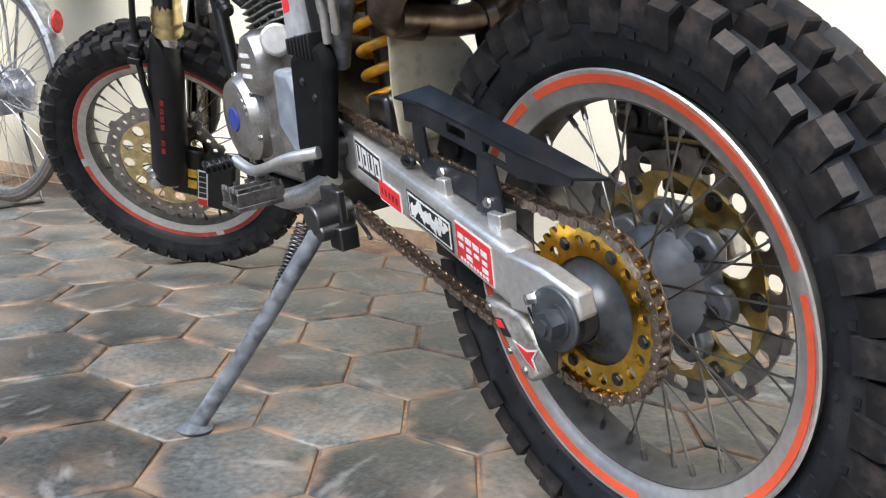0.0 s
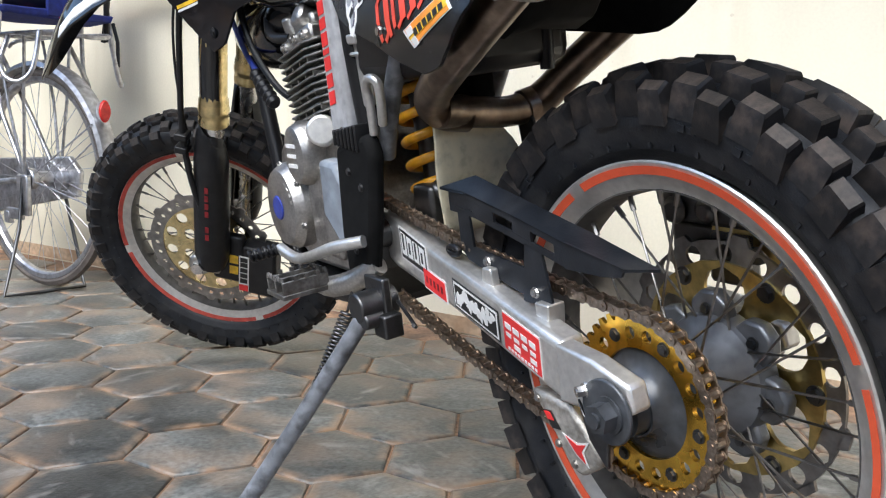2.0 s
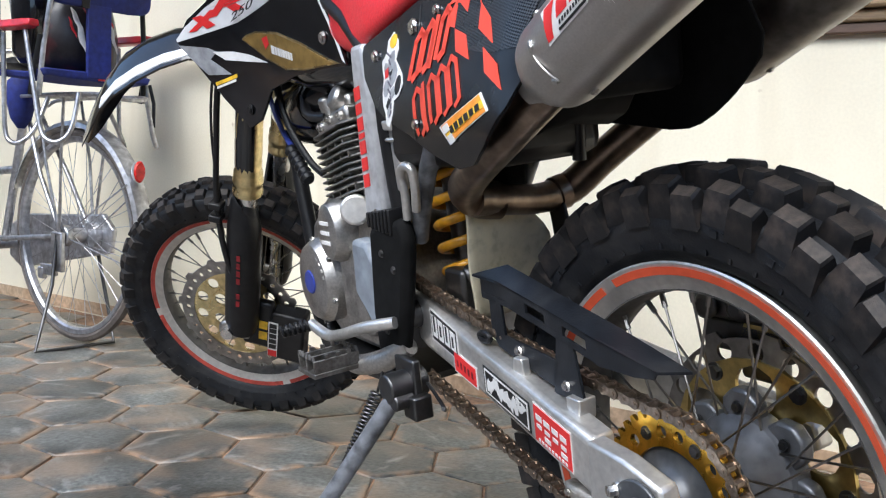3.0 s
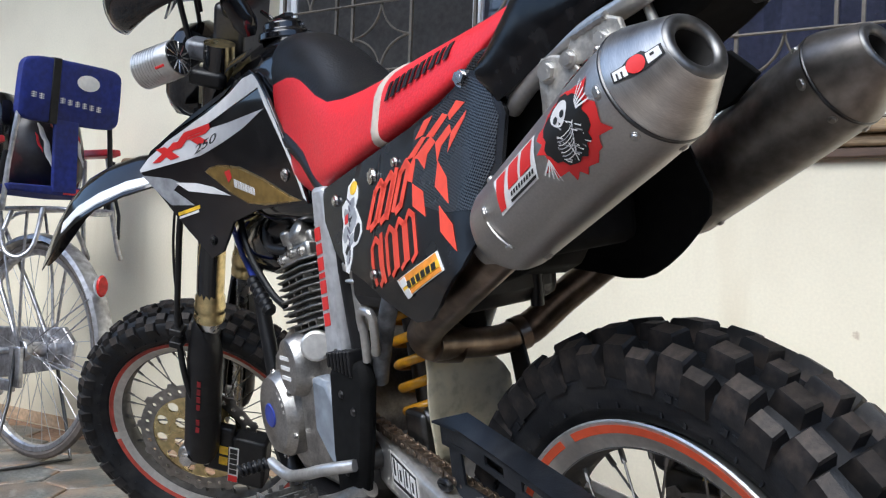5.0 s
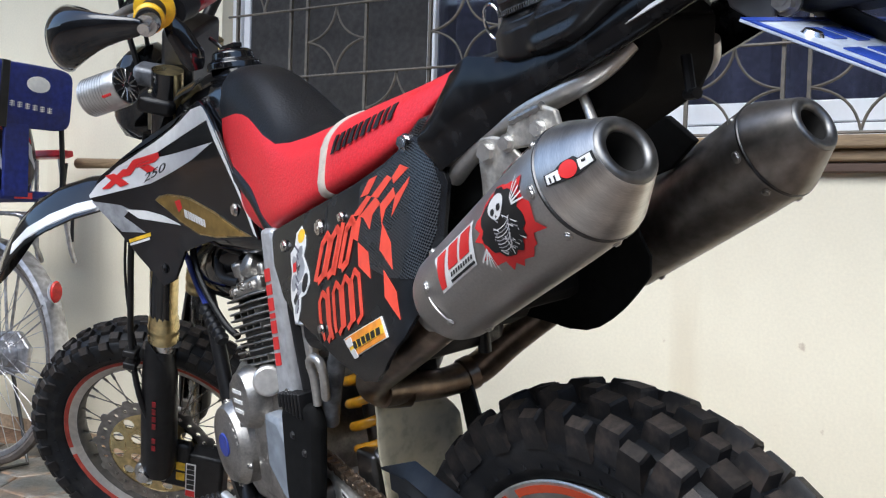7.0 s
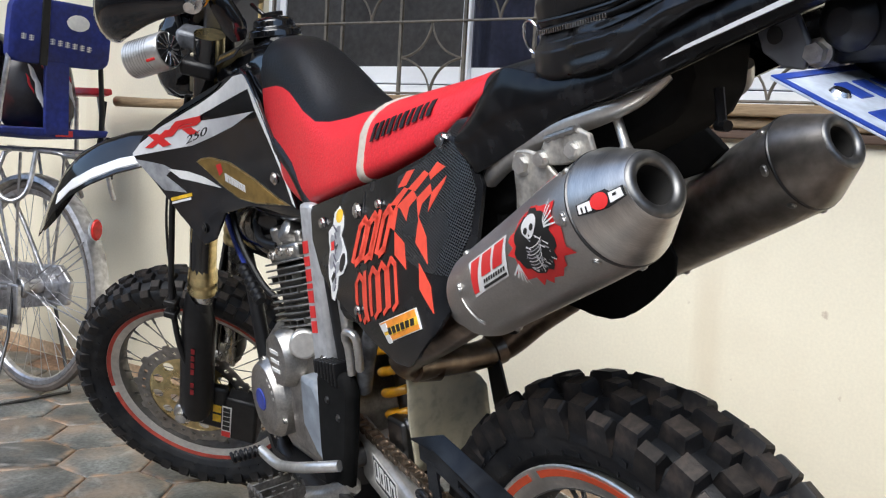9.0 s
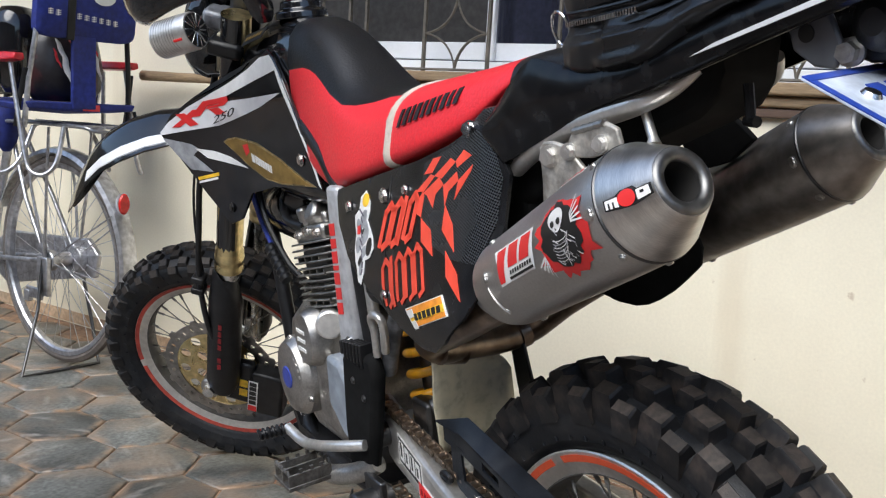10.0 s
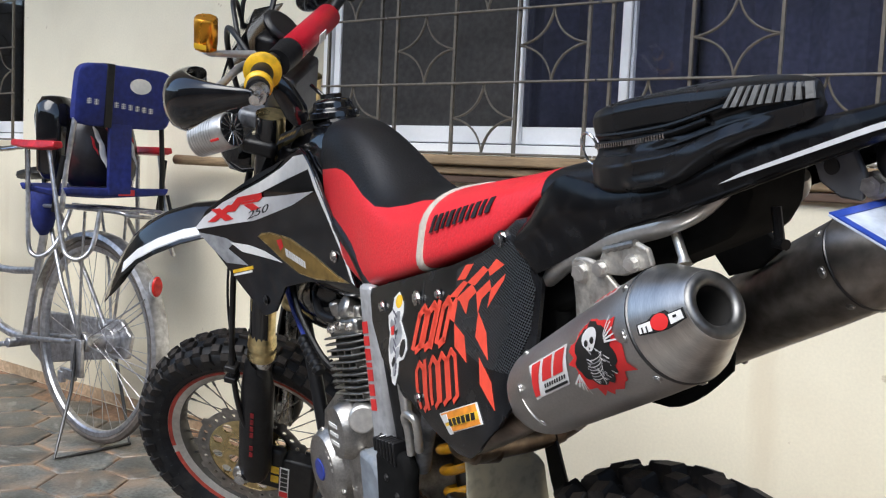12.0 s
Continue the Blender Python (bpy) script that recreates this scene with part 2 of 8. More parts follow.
def glass(name, tint, rough=0.02):
    m = bpy.data.materials.new(name)
    m.use_nodes = True
    b = m.node_tree.nodes["Principled BSDF"]
    b.inputs["Base Color"].default_value = (*tint, 1)
    b.inputs["Roughness"].default_value = rough
    b.inputs["Transmission Weight"].default_value = 1.0
    b.inputs["IOR"].default_value = 1.5
    return m


PANE = glass("tinted_window_glass", (0.75, 0.78, 0.86))


def carbon():
    """Black film with a woven pattern that shows as paler threads."""
    m = mat("carbon_weave_film", (0.010, 0.010, 0.011), 0.25, spec=0.4)
    n, l = m.node_tree.nodes, m.node_tree.links
    b = n["Principled BSDF"]
    tc, mp, ck, mix = n.new("ShaderNodeTexCoord"), n.new("ShaderNodeMapping"), n.new("ShaderNodeTexChecker"), n.new("ShaderNodeMix")
    mp.inputs["Rotation"].default_value, mp.inputs["Scale"].default_value, mp.inputs["Location"].default_value = (0, radians(-28), 0), (1, 0, 1), (0, 0.0013, 0)
    ck.inputs["Scale"].default_value = 480
    l.new(tc.outputs["Object"], mp.inputs[0])
    l.new(mp.outputs[0], ck.inputs["Vector"])
    mix.data_type = "RGBA"
    mix.inputs[6].default_value, mix.inputs[7].default_value = (0.003, 0.003, 0.004, 1), (0.048, 0.050, 0.054, 1)
    l.new(ck.outputs["Fac"], mix.inputs[0])
    l.new(mix.outputs[2], b.inputs["Base Color"])
    return m


CARBON = carbon()


def tile_stone():
    """Grey cement tile: each with its own tone, ochre wear, pale scuffs."""
    m = mat("grey_cement_tile", (0.092, 0.096, 0.091), 0.36, grain=(85, 0.45), stain=(7, 0.6), bump=(140, 0.35), dirt=((0.30, 0.215, 0.15), 0.65, 6.5))
    n, l = m.node_tree.nodes, m.node_tree.links
    b = n["Principled BSDF"]
    old = b.inputs["Base Color"].links[0].from_socket
    geo, info = n.new("ShaderNodeTexCoord"), n.new("ShaderNodeObjectInfo")
    tone = n.new("ShaderNodeMapRange")
    tone.inputs[3].default_value, tone.inputs[4].default_value = 0.55, 1.40
    l.new(info.outputs["Random"], tone.inputs[0])
    mul = n.new("ShaderNodeMix")
    mul.data_type, mul.blend_type = "RGBA", "MULTIPLY"
    mul.inputs[0].default_value = 1.0
    l.new(old, mul.inputs[6])
    l.new(tone.outputs[0], mul.inputs[7])
    # pale scuffs
    sc = n.new("ShaderNodeTexNoise")
    sc.inputs["Scale"].default_value, sc.inputs["Detail"].default_value = 9.0, 8.0
    mp = n.new("ShaderNodeMapping")
    mp.inputs["Scale"].default_value = (1, 2.6, 1)
    mp.inputs["Location"].default_value = (3.3, 1.7, 0)
    add = n.new("ShaderNodeVectorMath")
    l.new(geo.outputs["Object"], add.inputs[0])
    l.new(info.outputs["Location"], add.inputs[1])
    l.new(add.outputs[0], mp.inputs[0])
    l.new(mp.outputs[0], sc.inputs["Vector"])
    for t in n:
        if t.bl_idname == "ShaderNodeTexNoise" and t != sc:
            l.new(add.outputs[0], t.inputs["Vector"])
    r = n.new("ShaderNodeMapRange")
    r.inputs[1].default_value, r.inputs[2].default_value, r.inputs[4].default_value = 0.58, 0.74, 0.62
    l.new(sc.outputs["Fac"], r.inputs[0])
    mix = n.new("ShaderNodeMix")
    mix.data_type = "RGBA"
    mix.inputs[7].default_value = (0.40, 0.385, 0.36, 1)
    l.new(r.outputs[0], mix.inputs[0])
    l.new(mul.outputs[2], mix.inputs[6])
    # ochre soil rubbed into the rim of each tile
    sides = []
    for k in range(3):
        d = n.new("ShaderNodeVectorMath")
        d.operation = "DOT_PRODUCT"
        d.inputs[1].default_value = (math.cos(math.radians(60 * k)), math.sin(math.radians(60 * k)), 0)
        l.new(geo.outputs["Object"], d.inputs[0])
        ab = n.new("ShaderNodeMath")
        ab.operation = "ABSOLUTE"
        l.new(d.outputs["Value"], ab.inputs[0])
        sides.append(ab.outputs[0])
    top = sides[0]
    for q in sides[1:]:
        mx = n.new("ShaderNodeMath")
        mx.operation = "MAXIMUM"
        l.new(top, mx.inputs[0])
        l.new(q, mx.inputs[1])
        top = mx.outputs[0]
    rim = n.new("ShaderNodeMapRange")
    rim.inputs[1].default_value, rim.inputs[2].default_value, rim.inputs[3].default_value, rim.inputs[4].default_value = 0.088, 0.109, 0.0, 1.0
    l.new(top, rim.inputs[0])
    rag = n.new("ShaderNodeTexNoise")
    rag.inputs["Scale"].default_value, rag.inputs["Detail"].default_value = 16.0, 6.0
    l.new(add.outputs[0], rag.inputs["Vector"])
    rr = n.new("ShaderNodeMapRange")
    rr.inputs[1].default_value, rr.inputs[2].default_value = 0.42, 0.62
    l.new(rag.outputs["Fac"], rr.inputs[0])
    am = n.new("ShaderNodeMath")
    am.operation = "MULTIPLY"
    l.new(rim.outputs[0], am.inputs[0])
    l.new(rr.outputs[0], am.inputs[1])
    last = n.new("ShaderNodeMix")
    last.data_type = "RGBA"
    last.inputs[7].default_value = (0.31, 0.205, 0.13, 1)
    l.new(am.outputs[0], last.inputs[0])
    l.new(mix.outputs[2], last.inputs[6])
    l.new(last.outputs[2], b.inputs["Base Color"])
    return m


TILE = tile_stone()


def seat_vinyl():
    """Red vinyl with a black top: the seam's height follows the length of the seat."""
    m = mat("two_tone_seat_vinyl", (0.80, 0.030, 0.042), 0.42, grain=(240, 0.08), stain=(5, 0.08), bump=(260, 0.35))
    n, l = m.node_tree.nodes, m.node_tree.links
    b = n["Principled BSDF"]
    red = b.inputs["Base Color"].links[0].from_socket
    tc, sep, cur = n.new("ShaderNodeTexCoord"), n.new("ShaderNodeSeparateXYZ"), n.new("ShaderNodeFloatCurve")
    l.new(tc.outputs["Object"], sep.inputs[0])
    l.new(sep.outputs["X"], cur.inputs["Value"])
    c = cur.mapping.curves[0]
    seam = ((0.112, 0.0), (0.118, 0.95), (0.345, 0.95), (0.353, 0.470), (0.41, 0.465), (0.445, 0.458), (0.487, 0.453), (0.525, 0.4535), (0.566, 0.468), (0.60, 0.486), (0.622, 0.4965), (0.645, 0.5035), (0.67, 0.5065), (0.73, 0.503), (0.80, 0.500))
    while len(c.points) < len(seam):
        c.points.new(0.5, 0.5)
    for p, q in zip(c.points, seam):
        p.location, p.handle_type = q, "VECTOR"
    cur.mapping.update()
    d = n.new("ShaderNodeMath")
    d.operation = "SUBTRACT"
    up = n.new("ShaderNodeMath")
    up.operation, up.inputs[1].default_value = "SUBTRACT", 0.5
    l.new(sep.outputs["Z"], up.inputs[0])
    l.new(up.outputs[0], d.inputs[0])
    l.new(cur.outputs[0], d.inputs[1])
    r = n.new("ShaderNodeMapRange")
    r.inputs[1].default_value, r.inputs[2].default_value = -0.0006, 0.0006
    l.new(d.outputs[0], r.inputs[0])
    mix = n.new("ShaderNodeMix")
    mix.data_type = "RGBA"
    mix.inputs[7].default_value = (0.008, 0.008, 0.009, 1)
    l.new(r.outputs[0], mix.inputs[0])
    l.new(red, mix.inputs[6])
    l.new(mix.outputs[2], b.inputs["Base Color"])
    return m


SEATVINYL = seat_vinyl()


# ---- building blocks ----
def thing(name, m, label, category, group=""):
    return_ob = new(name)
    return_ob.matrix_world = m
    return_ob.empty_display_size = 0.1
    return tagged(return_ob, label, category, group)


def finish(me, material, angle=38):
    for mm in (material if isinstance(material, (list, tuple)) else [material]):
        me.materials.append(mm)
    me.shade_smooth()
    me.set_sharp_from_angle(angle=radians(angle))
    return me


def mesh_of(name, bm, material, angle=38):
    bmesh.ops.recalc_face_normals(bm, faces=bm.faces)
    me = bpy.data.meshes.new(name)
    bm.to_mesh(me)
    bm.free()
    return finish(me, material, angle)


def part(name, bm, material, parent, label="", bevel=0.0, angle=38, m=None, own=False):
    """One mesh under a thing or a part; own: built in its parent's own axes."""
    ob = new(name, mesh_of(name, bm, material, angle))
    if parent:
        ob.parent = parent
        if parent.type == "MESH" and not own:
            ob.matrix_parent_inverse = parent.matrix_basis.inverted()
    if m:
        ob.matrix_basis = m
    if bevel:
        md = ob.modifiers.new("edge", "BEVEL")
        md.width, md.segments, md.limit_method, md.angle_limit = bevel, 2, "ANGLE", radians(40)
    return tagged(ob, label)


def shared(name, me, parent, m):
    """A piece that shares its mesh with others."""
    ob = new(name, me)
    ob.parent = parent
    ob.matrix_basis = m
    return ob


def joined(*bms):
    out = bmesh.new()
    for b in bms:
        me = bpy.data.meshes.new("tmp")
        b.to_mesh(me)
        b.free()
        out.from_mesh(me)
        bpy.data.meshes.remove(me)
    return out


def moved(bm, m):
    bm.transform(m)
    return bm


def box(x0, x1, y0, y1, z0, z1):
    bm = bmesh.new()
    bmesh.ops.create_cube(bm, size=1, matrix=Matrix.Translation(((x0 + x1) / 2, (y0 + y1) / 2, (z0 + z1) / 2)) @ Matrix.Diagonal((x1 - x0, y1 - y0, z1 - z0, 1)))
    return bm


def smooth_path(pts, k=4):
    """Catmull-Rom through the points."""
    p = [Vector(q) for q in pts]
    if len(p) < 3:
        return p
    out = []
    for i in range(len(p) - 1):
        a, b, c, d = p[max(i - 1, 0)], p[i], p[i + 1], p[min(i + 2, len(p) - 1)]
        for j in range(k):
            t = j / k
            out.append(0.5 * ((2 * b) + (c - a) * t + (2 * a - 5 * b + 4 * c - d) * t * t + (3 * b - a - 3 * c + d) * t ** 3))
    return out + [p[-1]]


def tube(pts, r, n=10, smooth=0, closed=False, flat=1.0):
    """A round bar along a path; r is a radius or one radius a point."""
    p = smooth_path(pts, smooth) if smooth else [Vector(q) for q in pts]
    k = len(p)
    if isinstance(r, (int, float)):
        rr = [r] * k
    else:
        rr = [float(np.interp(i / (k - 1), np.linspace(0, 1, len(r)), r)) for i in range(k)]
    bm = bmesh.new()
    rings, side = [], None
    for i in range(k):
        if closed:
            d = (p[(i + 1) % k] - p[i - 1]).normalized()
        else:
            d = (p[min(i + 1, k - 1)] - p[max(i - 1, 0)]).normalized()
        if side is None:
            side = d.orthogonal().normalized()
        side = (side - d * side.dot(d)).normalized()
        up = d.cross(side)
        rings.append([bm.verts.new(p[i] + rr[i] * (math.cos(2 * math.pi * j / n) * side + flat * math.sin(2 * math.pi * j / n) * up)) for j in range(n)])
    for i in range(k if closed else k - 1):
        a, b = rings[i], rings[(i + 1) % k]
        for j in range(n):
            bm.faces.new((a[j], a[(j + 1) % n], b[(j + 1) % n], b[j]))
    if not closed:
        bm.faces.new(rings[0][::-1])
        bm.faces.new(rings[-1])
    return bm


AXES = {"y": Matrix(((1, 0, 0, 0), (0, 0, 1, 0), (0, 1, 0, 0), (0, 0, 0, 1))), "z": Matrix.Identity(4),
        "x": Matrix(((0, 0, 1, 0), (1, 0, 0, 0), (0, 1, 0, 0), (0, 0, 0, 1)))}


def lathe(profile, n=32, axis="y", at=(0, 0, 0), closed=False):
    """Turns a profile of (radius, height) round an axis."""
    bm = bmesh.new()
    rings = []
    for r, h in profile:
        if r < 1e-6:
            rings.append([bm.verts.new((0, 0, h))])
        else:
            rings.append([bm.verts.new((r * math.cos(2 * math.pi * j / n), r * math.sin(2 * math.pi * j / n), h)) for j in range(n)])
    pairs = list(zip(rings, rings[1:])) + ([(rings[-1], rings[0])] if closed else [])
    for a, b in pairs:
        for j in range(n):
            q = [a[j % len(a)], a[(j + 1) % len(a)], b[(j + 1) % len(b)], b[j % len(b)]]
            q = [v for i, v in enumerate(q) if v not in q[:i]]
            if len(q) > 2:
                bm.faces.new(q)
    bm.transform(Matrix.Translation(at) @ AXES[axis])
    return bm


def disc_bar(a, b, r0, r1=None, n=16):
    """A round bar or cone from a to b."""
    return tube([a, b], [r0, r0 if r1 is None else r1], n)


def prism(poly, y0, y1):
    """A side-view outline of (x, z) given a thickness across."""
    bm = bmesh.new()
    a = [bm.verts.new((x, y0, z)) for x, z in poly]
    b = [bm.verts.new((x, y1, z)) for x, z in poly]
    bm.faces.new(a)
    bm.faces.new(b[::-1])
    for i in range(len(poly)):
        j = (i + 1) % len(poly)
        bm.faces.new((a[i], b[i], b[j], a[j]))
    return bm


def sheet(polys, yfun, step=0.02, thick=0.003):
    """Side-view outlines laid on a curved flank y = yfun(x, z), as a skin of some thickness."""
    bm = bmesh.new()
    for poly in polys:
        area = sum(poly[i - 1][0] * poly[i][1] - poly[i][0] * poly[i - 1][1] for i in range(len(poly)))
        q = poly if area < 0 else poly[::-1]
        bm.faces.new([bm.verts.new((x, 0, z)) for x, z in q])
    xs, zs = [v.co.x for v in bm.verts], [v.co.z for v in bm.verts]
    for lo, hi, ax in ((min(xs), max(xs), 0), (min(zs), max(zs), 2)):
        for c in np.arange(math.floor(lo / step) * step + step, hi, step):
            no, co = [0, 0, 0], [0, 0, 0]
            no[ax], co[ax] = 1, float(c)
            bmesh.ops.bisect_plane(bm, geom=bm.verts[:] + bm.edges[:] + bm.faces[:], plane_co=co, plane_no=no)
    bmesh.ops.triangulate(bm, faces=[f for f in bm.faces if len(f.verts) > 4])
    for v in bm.verts:
        v.co.y = yfun(v.co.x, v.co.z)
    if thick:
        ret = bmesh.ops.extrude_face_region(bm, geom=bm.faces[:])
        for v in ret["geom"]:
            if isinstance(v, bmesh.types.BMVert):
                v.co.y -= thick
    return bm


def loft(rings, close=True):
    """Skins closed rings of equally many points."""
    bm = bmesh.new()
    vs = [[bm.verts.new(p) for p in r] for r in rings]
    n = len(vs[0])
    for a, b in zip(vs, vs[1:]):
        for j in range(n):
            bm.faces.new((a[j], a[(j + 1) % n], b[(j + 1) % n], b[j]))
    if close:
        bm.faces.new(vs[0][::-1])
        bm.faces.new(vs[-1])
    return bm


def coil(a, b, radius, wire, turns, n=8, per=14):
    a, b = Vector(a), Vector(b)
    d = (b - a).normalized()
    s = d.orthogonal().normalized()
    u = d.cross(s)
    k = int(turns * per)
    return tube([a + (b - a) * (i / k) + radius * (math.cos(2 * math.pi * i / per) * s + math.sin(2 * math.pi * i / per) * u) for i in range(k + 1)], wire, n)


def perforated(r0, r1, rc, rh, count, thick, y, at=(0, 0, 0), k=4):
    """A flat ring round the y axis with one round hole in each of its sectors."""
    bm = bmesh.new()
    step = 2 * math.pi / count
    for s in range(count):
        a0 = s * step
        edge = [(r0 + (r1 - r0) * i / k, a0) for i in range(k)] + [(r1, a0 + step * i / k) for i in range(k)]
        edge += [(r1 - (r1 - r0) * i / k, a0 + step) for i in range(k)] + [(r0, a0 + step - step * i / k) for i in range(k)]
        mid = a0 + step / 2
        cx, cz = rc * math.cos(mid), rc * math.sin(mid)
        o = [(r * math.cos(a), r * math.sin(a)) for r, a in edge]
        h = []
        for x, z in o:
            q = math.atan2(z - cz, x - cx)
            h.append((cx + rh * math.cos(q), cz + rh * math.sin(q)))
        vo = [bm.verts.new((x, y, z)) for x, z in o]
        vh = [bm.verts.new((x, y, z)) for x, z in h]
        for i in range(len(o)):
            j = (i + 1) % len(o)
            bm.faces.new((vo[i], vo[j], vh[j], vh[i]))
    bmesh.ops.remove_doubles(bm, verts=bm.verts, dist=1e-5)
    ret = bmesh.ops.extrude_face_region(bm, geom=bm.faces[:])
    for v in ret["geom"]:
        if isinstance(v, bmesh.types.BMVert):
            v.co.y -= thick
    bm.transform(Matrix.Translation(at))
    return bm


def bolt(at, direction, r=0.006, h=0.004):
    """A hexagon head with a washer."""
    d = Vector(direction).normalized()
    a = Vector(at)
    return joined(tube([a, a + d * h * 0.3], r * 1.35, 14), tube([a + d * h * 0.3, a + d * h], r, 6), tube([a + d * h, a + d * h * 1.05], r * 0.5, 8))


def inset_line(poly, f):
    """An outline drawn in towards its middle by the share f."""
    cx, cz = sum(p[0] for p in poly) / len(poly), sum(p[1] for p in poly) / len(poly)
    return [(cx + (x - cx) * f, cz + (z - cz) * f) for x, z in poly]


def bars(corners, widths, gap=0.18, tall=1.0):
    """Plain upright blocks in a four-cornered field (bottom left, bottom right, top right, top left), in place of lettering."""
    bl, br, tr, tl = [Vector(c) for c in corners]
    total = sum(widths)
    out, s = [], 0.0
    for w in widths:
        a, b = (s + w * gap / 2) / total, (s + w * (1 - gap / 2)) / total
        lo0, lo1, hi0, hi1 = bl.lerp(br, a), bl.lerp(br, b), tl.lerp(tr, a), tl.lerp(tr, b)
        out.append([tuple(lo0), tuple(lo1), tuple(lo1.lerp(hi1, tall)), tuple(lo0.lerp(hi0, tall))])
        s += w
    return out


# ---- setting: wall with window, ground ----
WT, WN, WD = Vector((0.9135, 0.4067, 0)), Vector((-0.4067, 0.9135, 0)), -1.15
WALL = Matrix(((WT.x, WN.x, 0, WN.x * WD), (WT.y, WN.y, 0, WN.y * WD), (0, 0, 1, 0), (0, 0, 0, 1)))  # along, out, up from the wall's face


def wall_piece(name, s0, s1, z0, z1, parent=None):
    ob = part(name, box(s0, s1, -0.16, 0, z0, z1), WALLPAINT, parent, m=WALL)
    return tagged(ob, "cream painted plaster wall with faint stains", "wall", kind="structure")


W0, W1, WB, WTOP = -2.3, 1.83, 1.035, 2.25   # window opening
X0, X1 = 3.55, 4.9                          # second opening, further along
wall_piece("wall_south", -6.0, 9.0, -0.05, WB)
wall_piece("wall_above", -6.0, 9.0, WTOP, 3.3)
wall_piece("wall_end", -6.0, W0, WB, WTOP)
wall_piece("wall_pier", W1, X0, WB, WTOP)
wall_piece("wall_corner", X1, 9.0, WB, WTOP)
tagged(part("baseboard", box(-6, 9, 0.0, 0.004, 0.0, 0.045), SKIRT, None, m=WALL), "ochre soil-stained foot of the wall", "skirting", kind="structure")
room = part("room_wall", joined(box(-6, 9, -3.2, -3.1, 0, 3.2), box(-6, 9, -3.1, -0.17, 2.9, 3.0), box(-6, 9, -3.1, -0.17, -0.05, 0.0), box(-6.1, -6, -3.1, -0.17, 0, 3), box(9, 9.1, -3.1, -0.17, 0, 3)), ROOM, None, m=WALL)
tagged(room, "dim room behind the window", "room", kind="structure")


def curtain(s0, s1):
    bm = bmesh.new()
    k = int((s1 - s0) / 0.03)
    cols = [[bm.verts.new((s0 + (s1 - s0) * i / k, -0.42 + 0.025 * math.sin(i * 1.3) + 0.01 * math.sin(i * 0.47), z)) for z in (0.95, 1.5, 2.35)] for i in range(k + 1)]
    for a, b in zip(cols, cols[1:]):
        for j in range(2):
            bm.faces.new((a[j], b[j], b[j + 1], a[j + 1]))
    ob = part("curtain", bm, CURTAIN, None, m=WALL)
    md = ob.modifiers.new("cloth", "SOLIDIFY")
    md.thickness = 0.004
    return tagged(ob, "dark blue curtain hanging behind the window", "curtain", "curtains behind the window")


curtain(-1.9, 0.708)
curtain(0.710, 1.75)


def window(name, s0, s1, z0, z1, mullions):
    w = thing(name, WALL @ pose(0, 0, 0), "aluminium sliding window with tinted panes", "window")
    w["kind"] = "structure"
    def bar(nm, a, b, c, d, y0=-0.09, y1=-0.045, mt=WINWHITE):
        part(nm, box(a, b, y0, y1, c, d), mt, w, bevel=0.003)
    bar("window_frame", s0, s0 + 0.035, z0, z1)
    bar("window_frame", s1 - 0.035, s1, z0, z1)
    bar("window_frame", s0 + 0.036, s1 - 0.036, z1 - 0.04, z1)
    bar("window_frame", s0 + 0.036, s1 - 0.036, z0, z0 + 0.032)
    edges = [s0 + 0.04] + list(mullions) + [s1 - 0.04]
    for i, (a, b) in enumerate(zip(edges, edges[1:])):
        y = -0.083 if i % 2 else -0.064
        a, b = (a - 0.016 if i else a), (b + 0.016 if i < len(edges) - 2 else b)
        for q in (("sash", a, a + 0.026, z0 + 0.036, z1 - 0.045), ("sash", b - 0.026, b, z0 + 0.036, z1 - 0.045), ("sash", a + 0.027, b - 0.027, z0 + 0.036, z0 + 0.085), ("sash", a + 0.027, b - 0.027, z1 - 0.08, z1 - 0.045)):
            bar(q[0], *q[1:], y - 0.009, y + 0.009)
        pane = part("pane", box(a + 0.027, b - 0.027, y - 0.003, y + 0.003, z0 + 0.086, z1 - 0.081), MESH if i == len(edges) - 2 and s1 < 3 else PANE, w, "dark insect screen" if i == len(edges) - 2 and s1 < 3 else "tinted window pane")
        pane.visible_shadow = False
    return w


window("window_1", W0, W1, WB + 0.002, WTOP - 0.002, (-1.3, -0.35, 0.76, 1.09))
window("window_2", X0, X1, WB + 0.002, WTOP - 0.002, (4.2,))
tagged(part("window_sill", joined(box(W0 - 0.03, W1 + 0.04, 0.002, 0.05, 1.006, 1.034), box(W0 - 0.03, W1 + 0.04, 0.002, 0.03, 0.979, 1.004)), WOOD, None, m=WALL, bevel=0.006),
       "weathered wooden sill board under the window", "window sill", kind="structure")
# dark strip on the wall where the sill board's shadow falls
tagged(part("sill_batten", box(W0 - 0.03, W1 + 0.04, 0.002, 0.022, 0.955, 0.977), SILLSHADE, None, m=WALL, bevel=0.004), "dark brown strip for the shadow under the sill", "batten", kind="structure")
pole = part("bamboo_pole", tube([(1.93, 0.085, 0.985), (2.2, 0.085, 0.983), (2.40, 0.085, 0.985)], [0.017, 0.016, 0.018], 12), WOOD, None, m=WALL)
tagged(pole, "short pale bamboo pole end fixed on the wall", "pole")


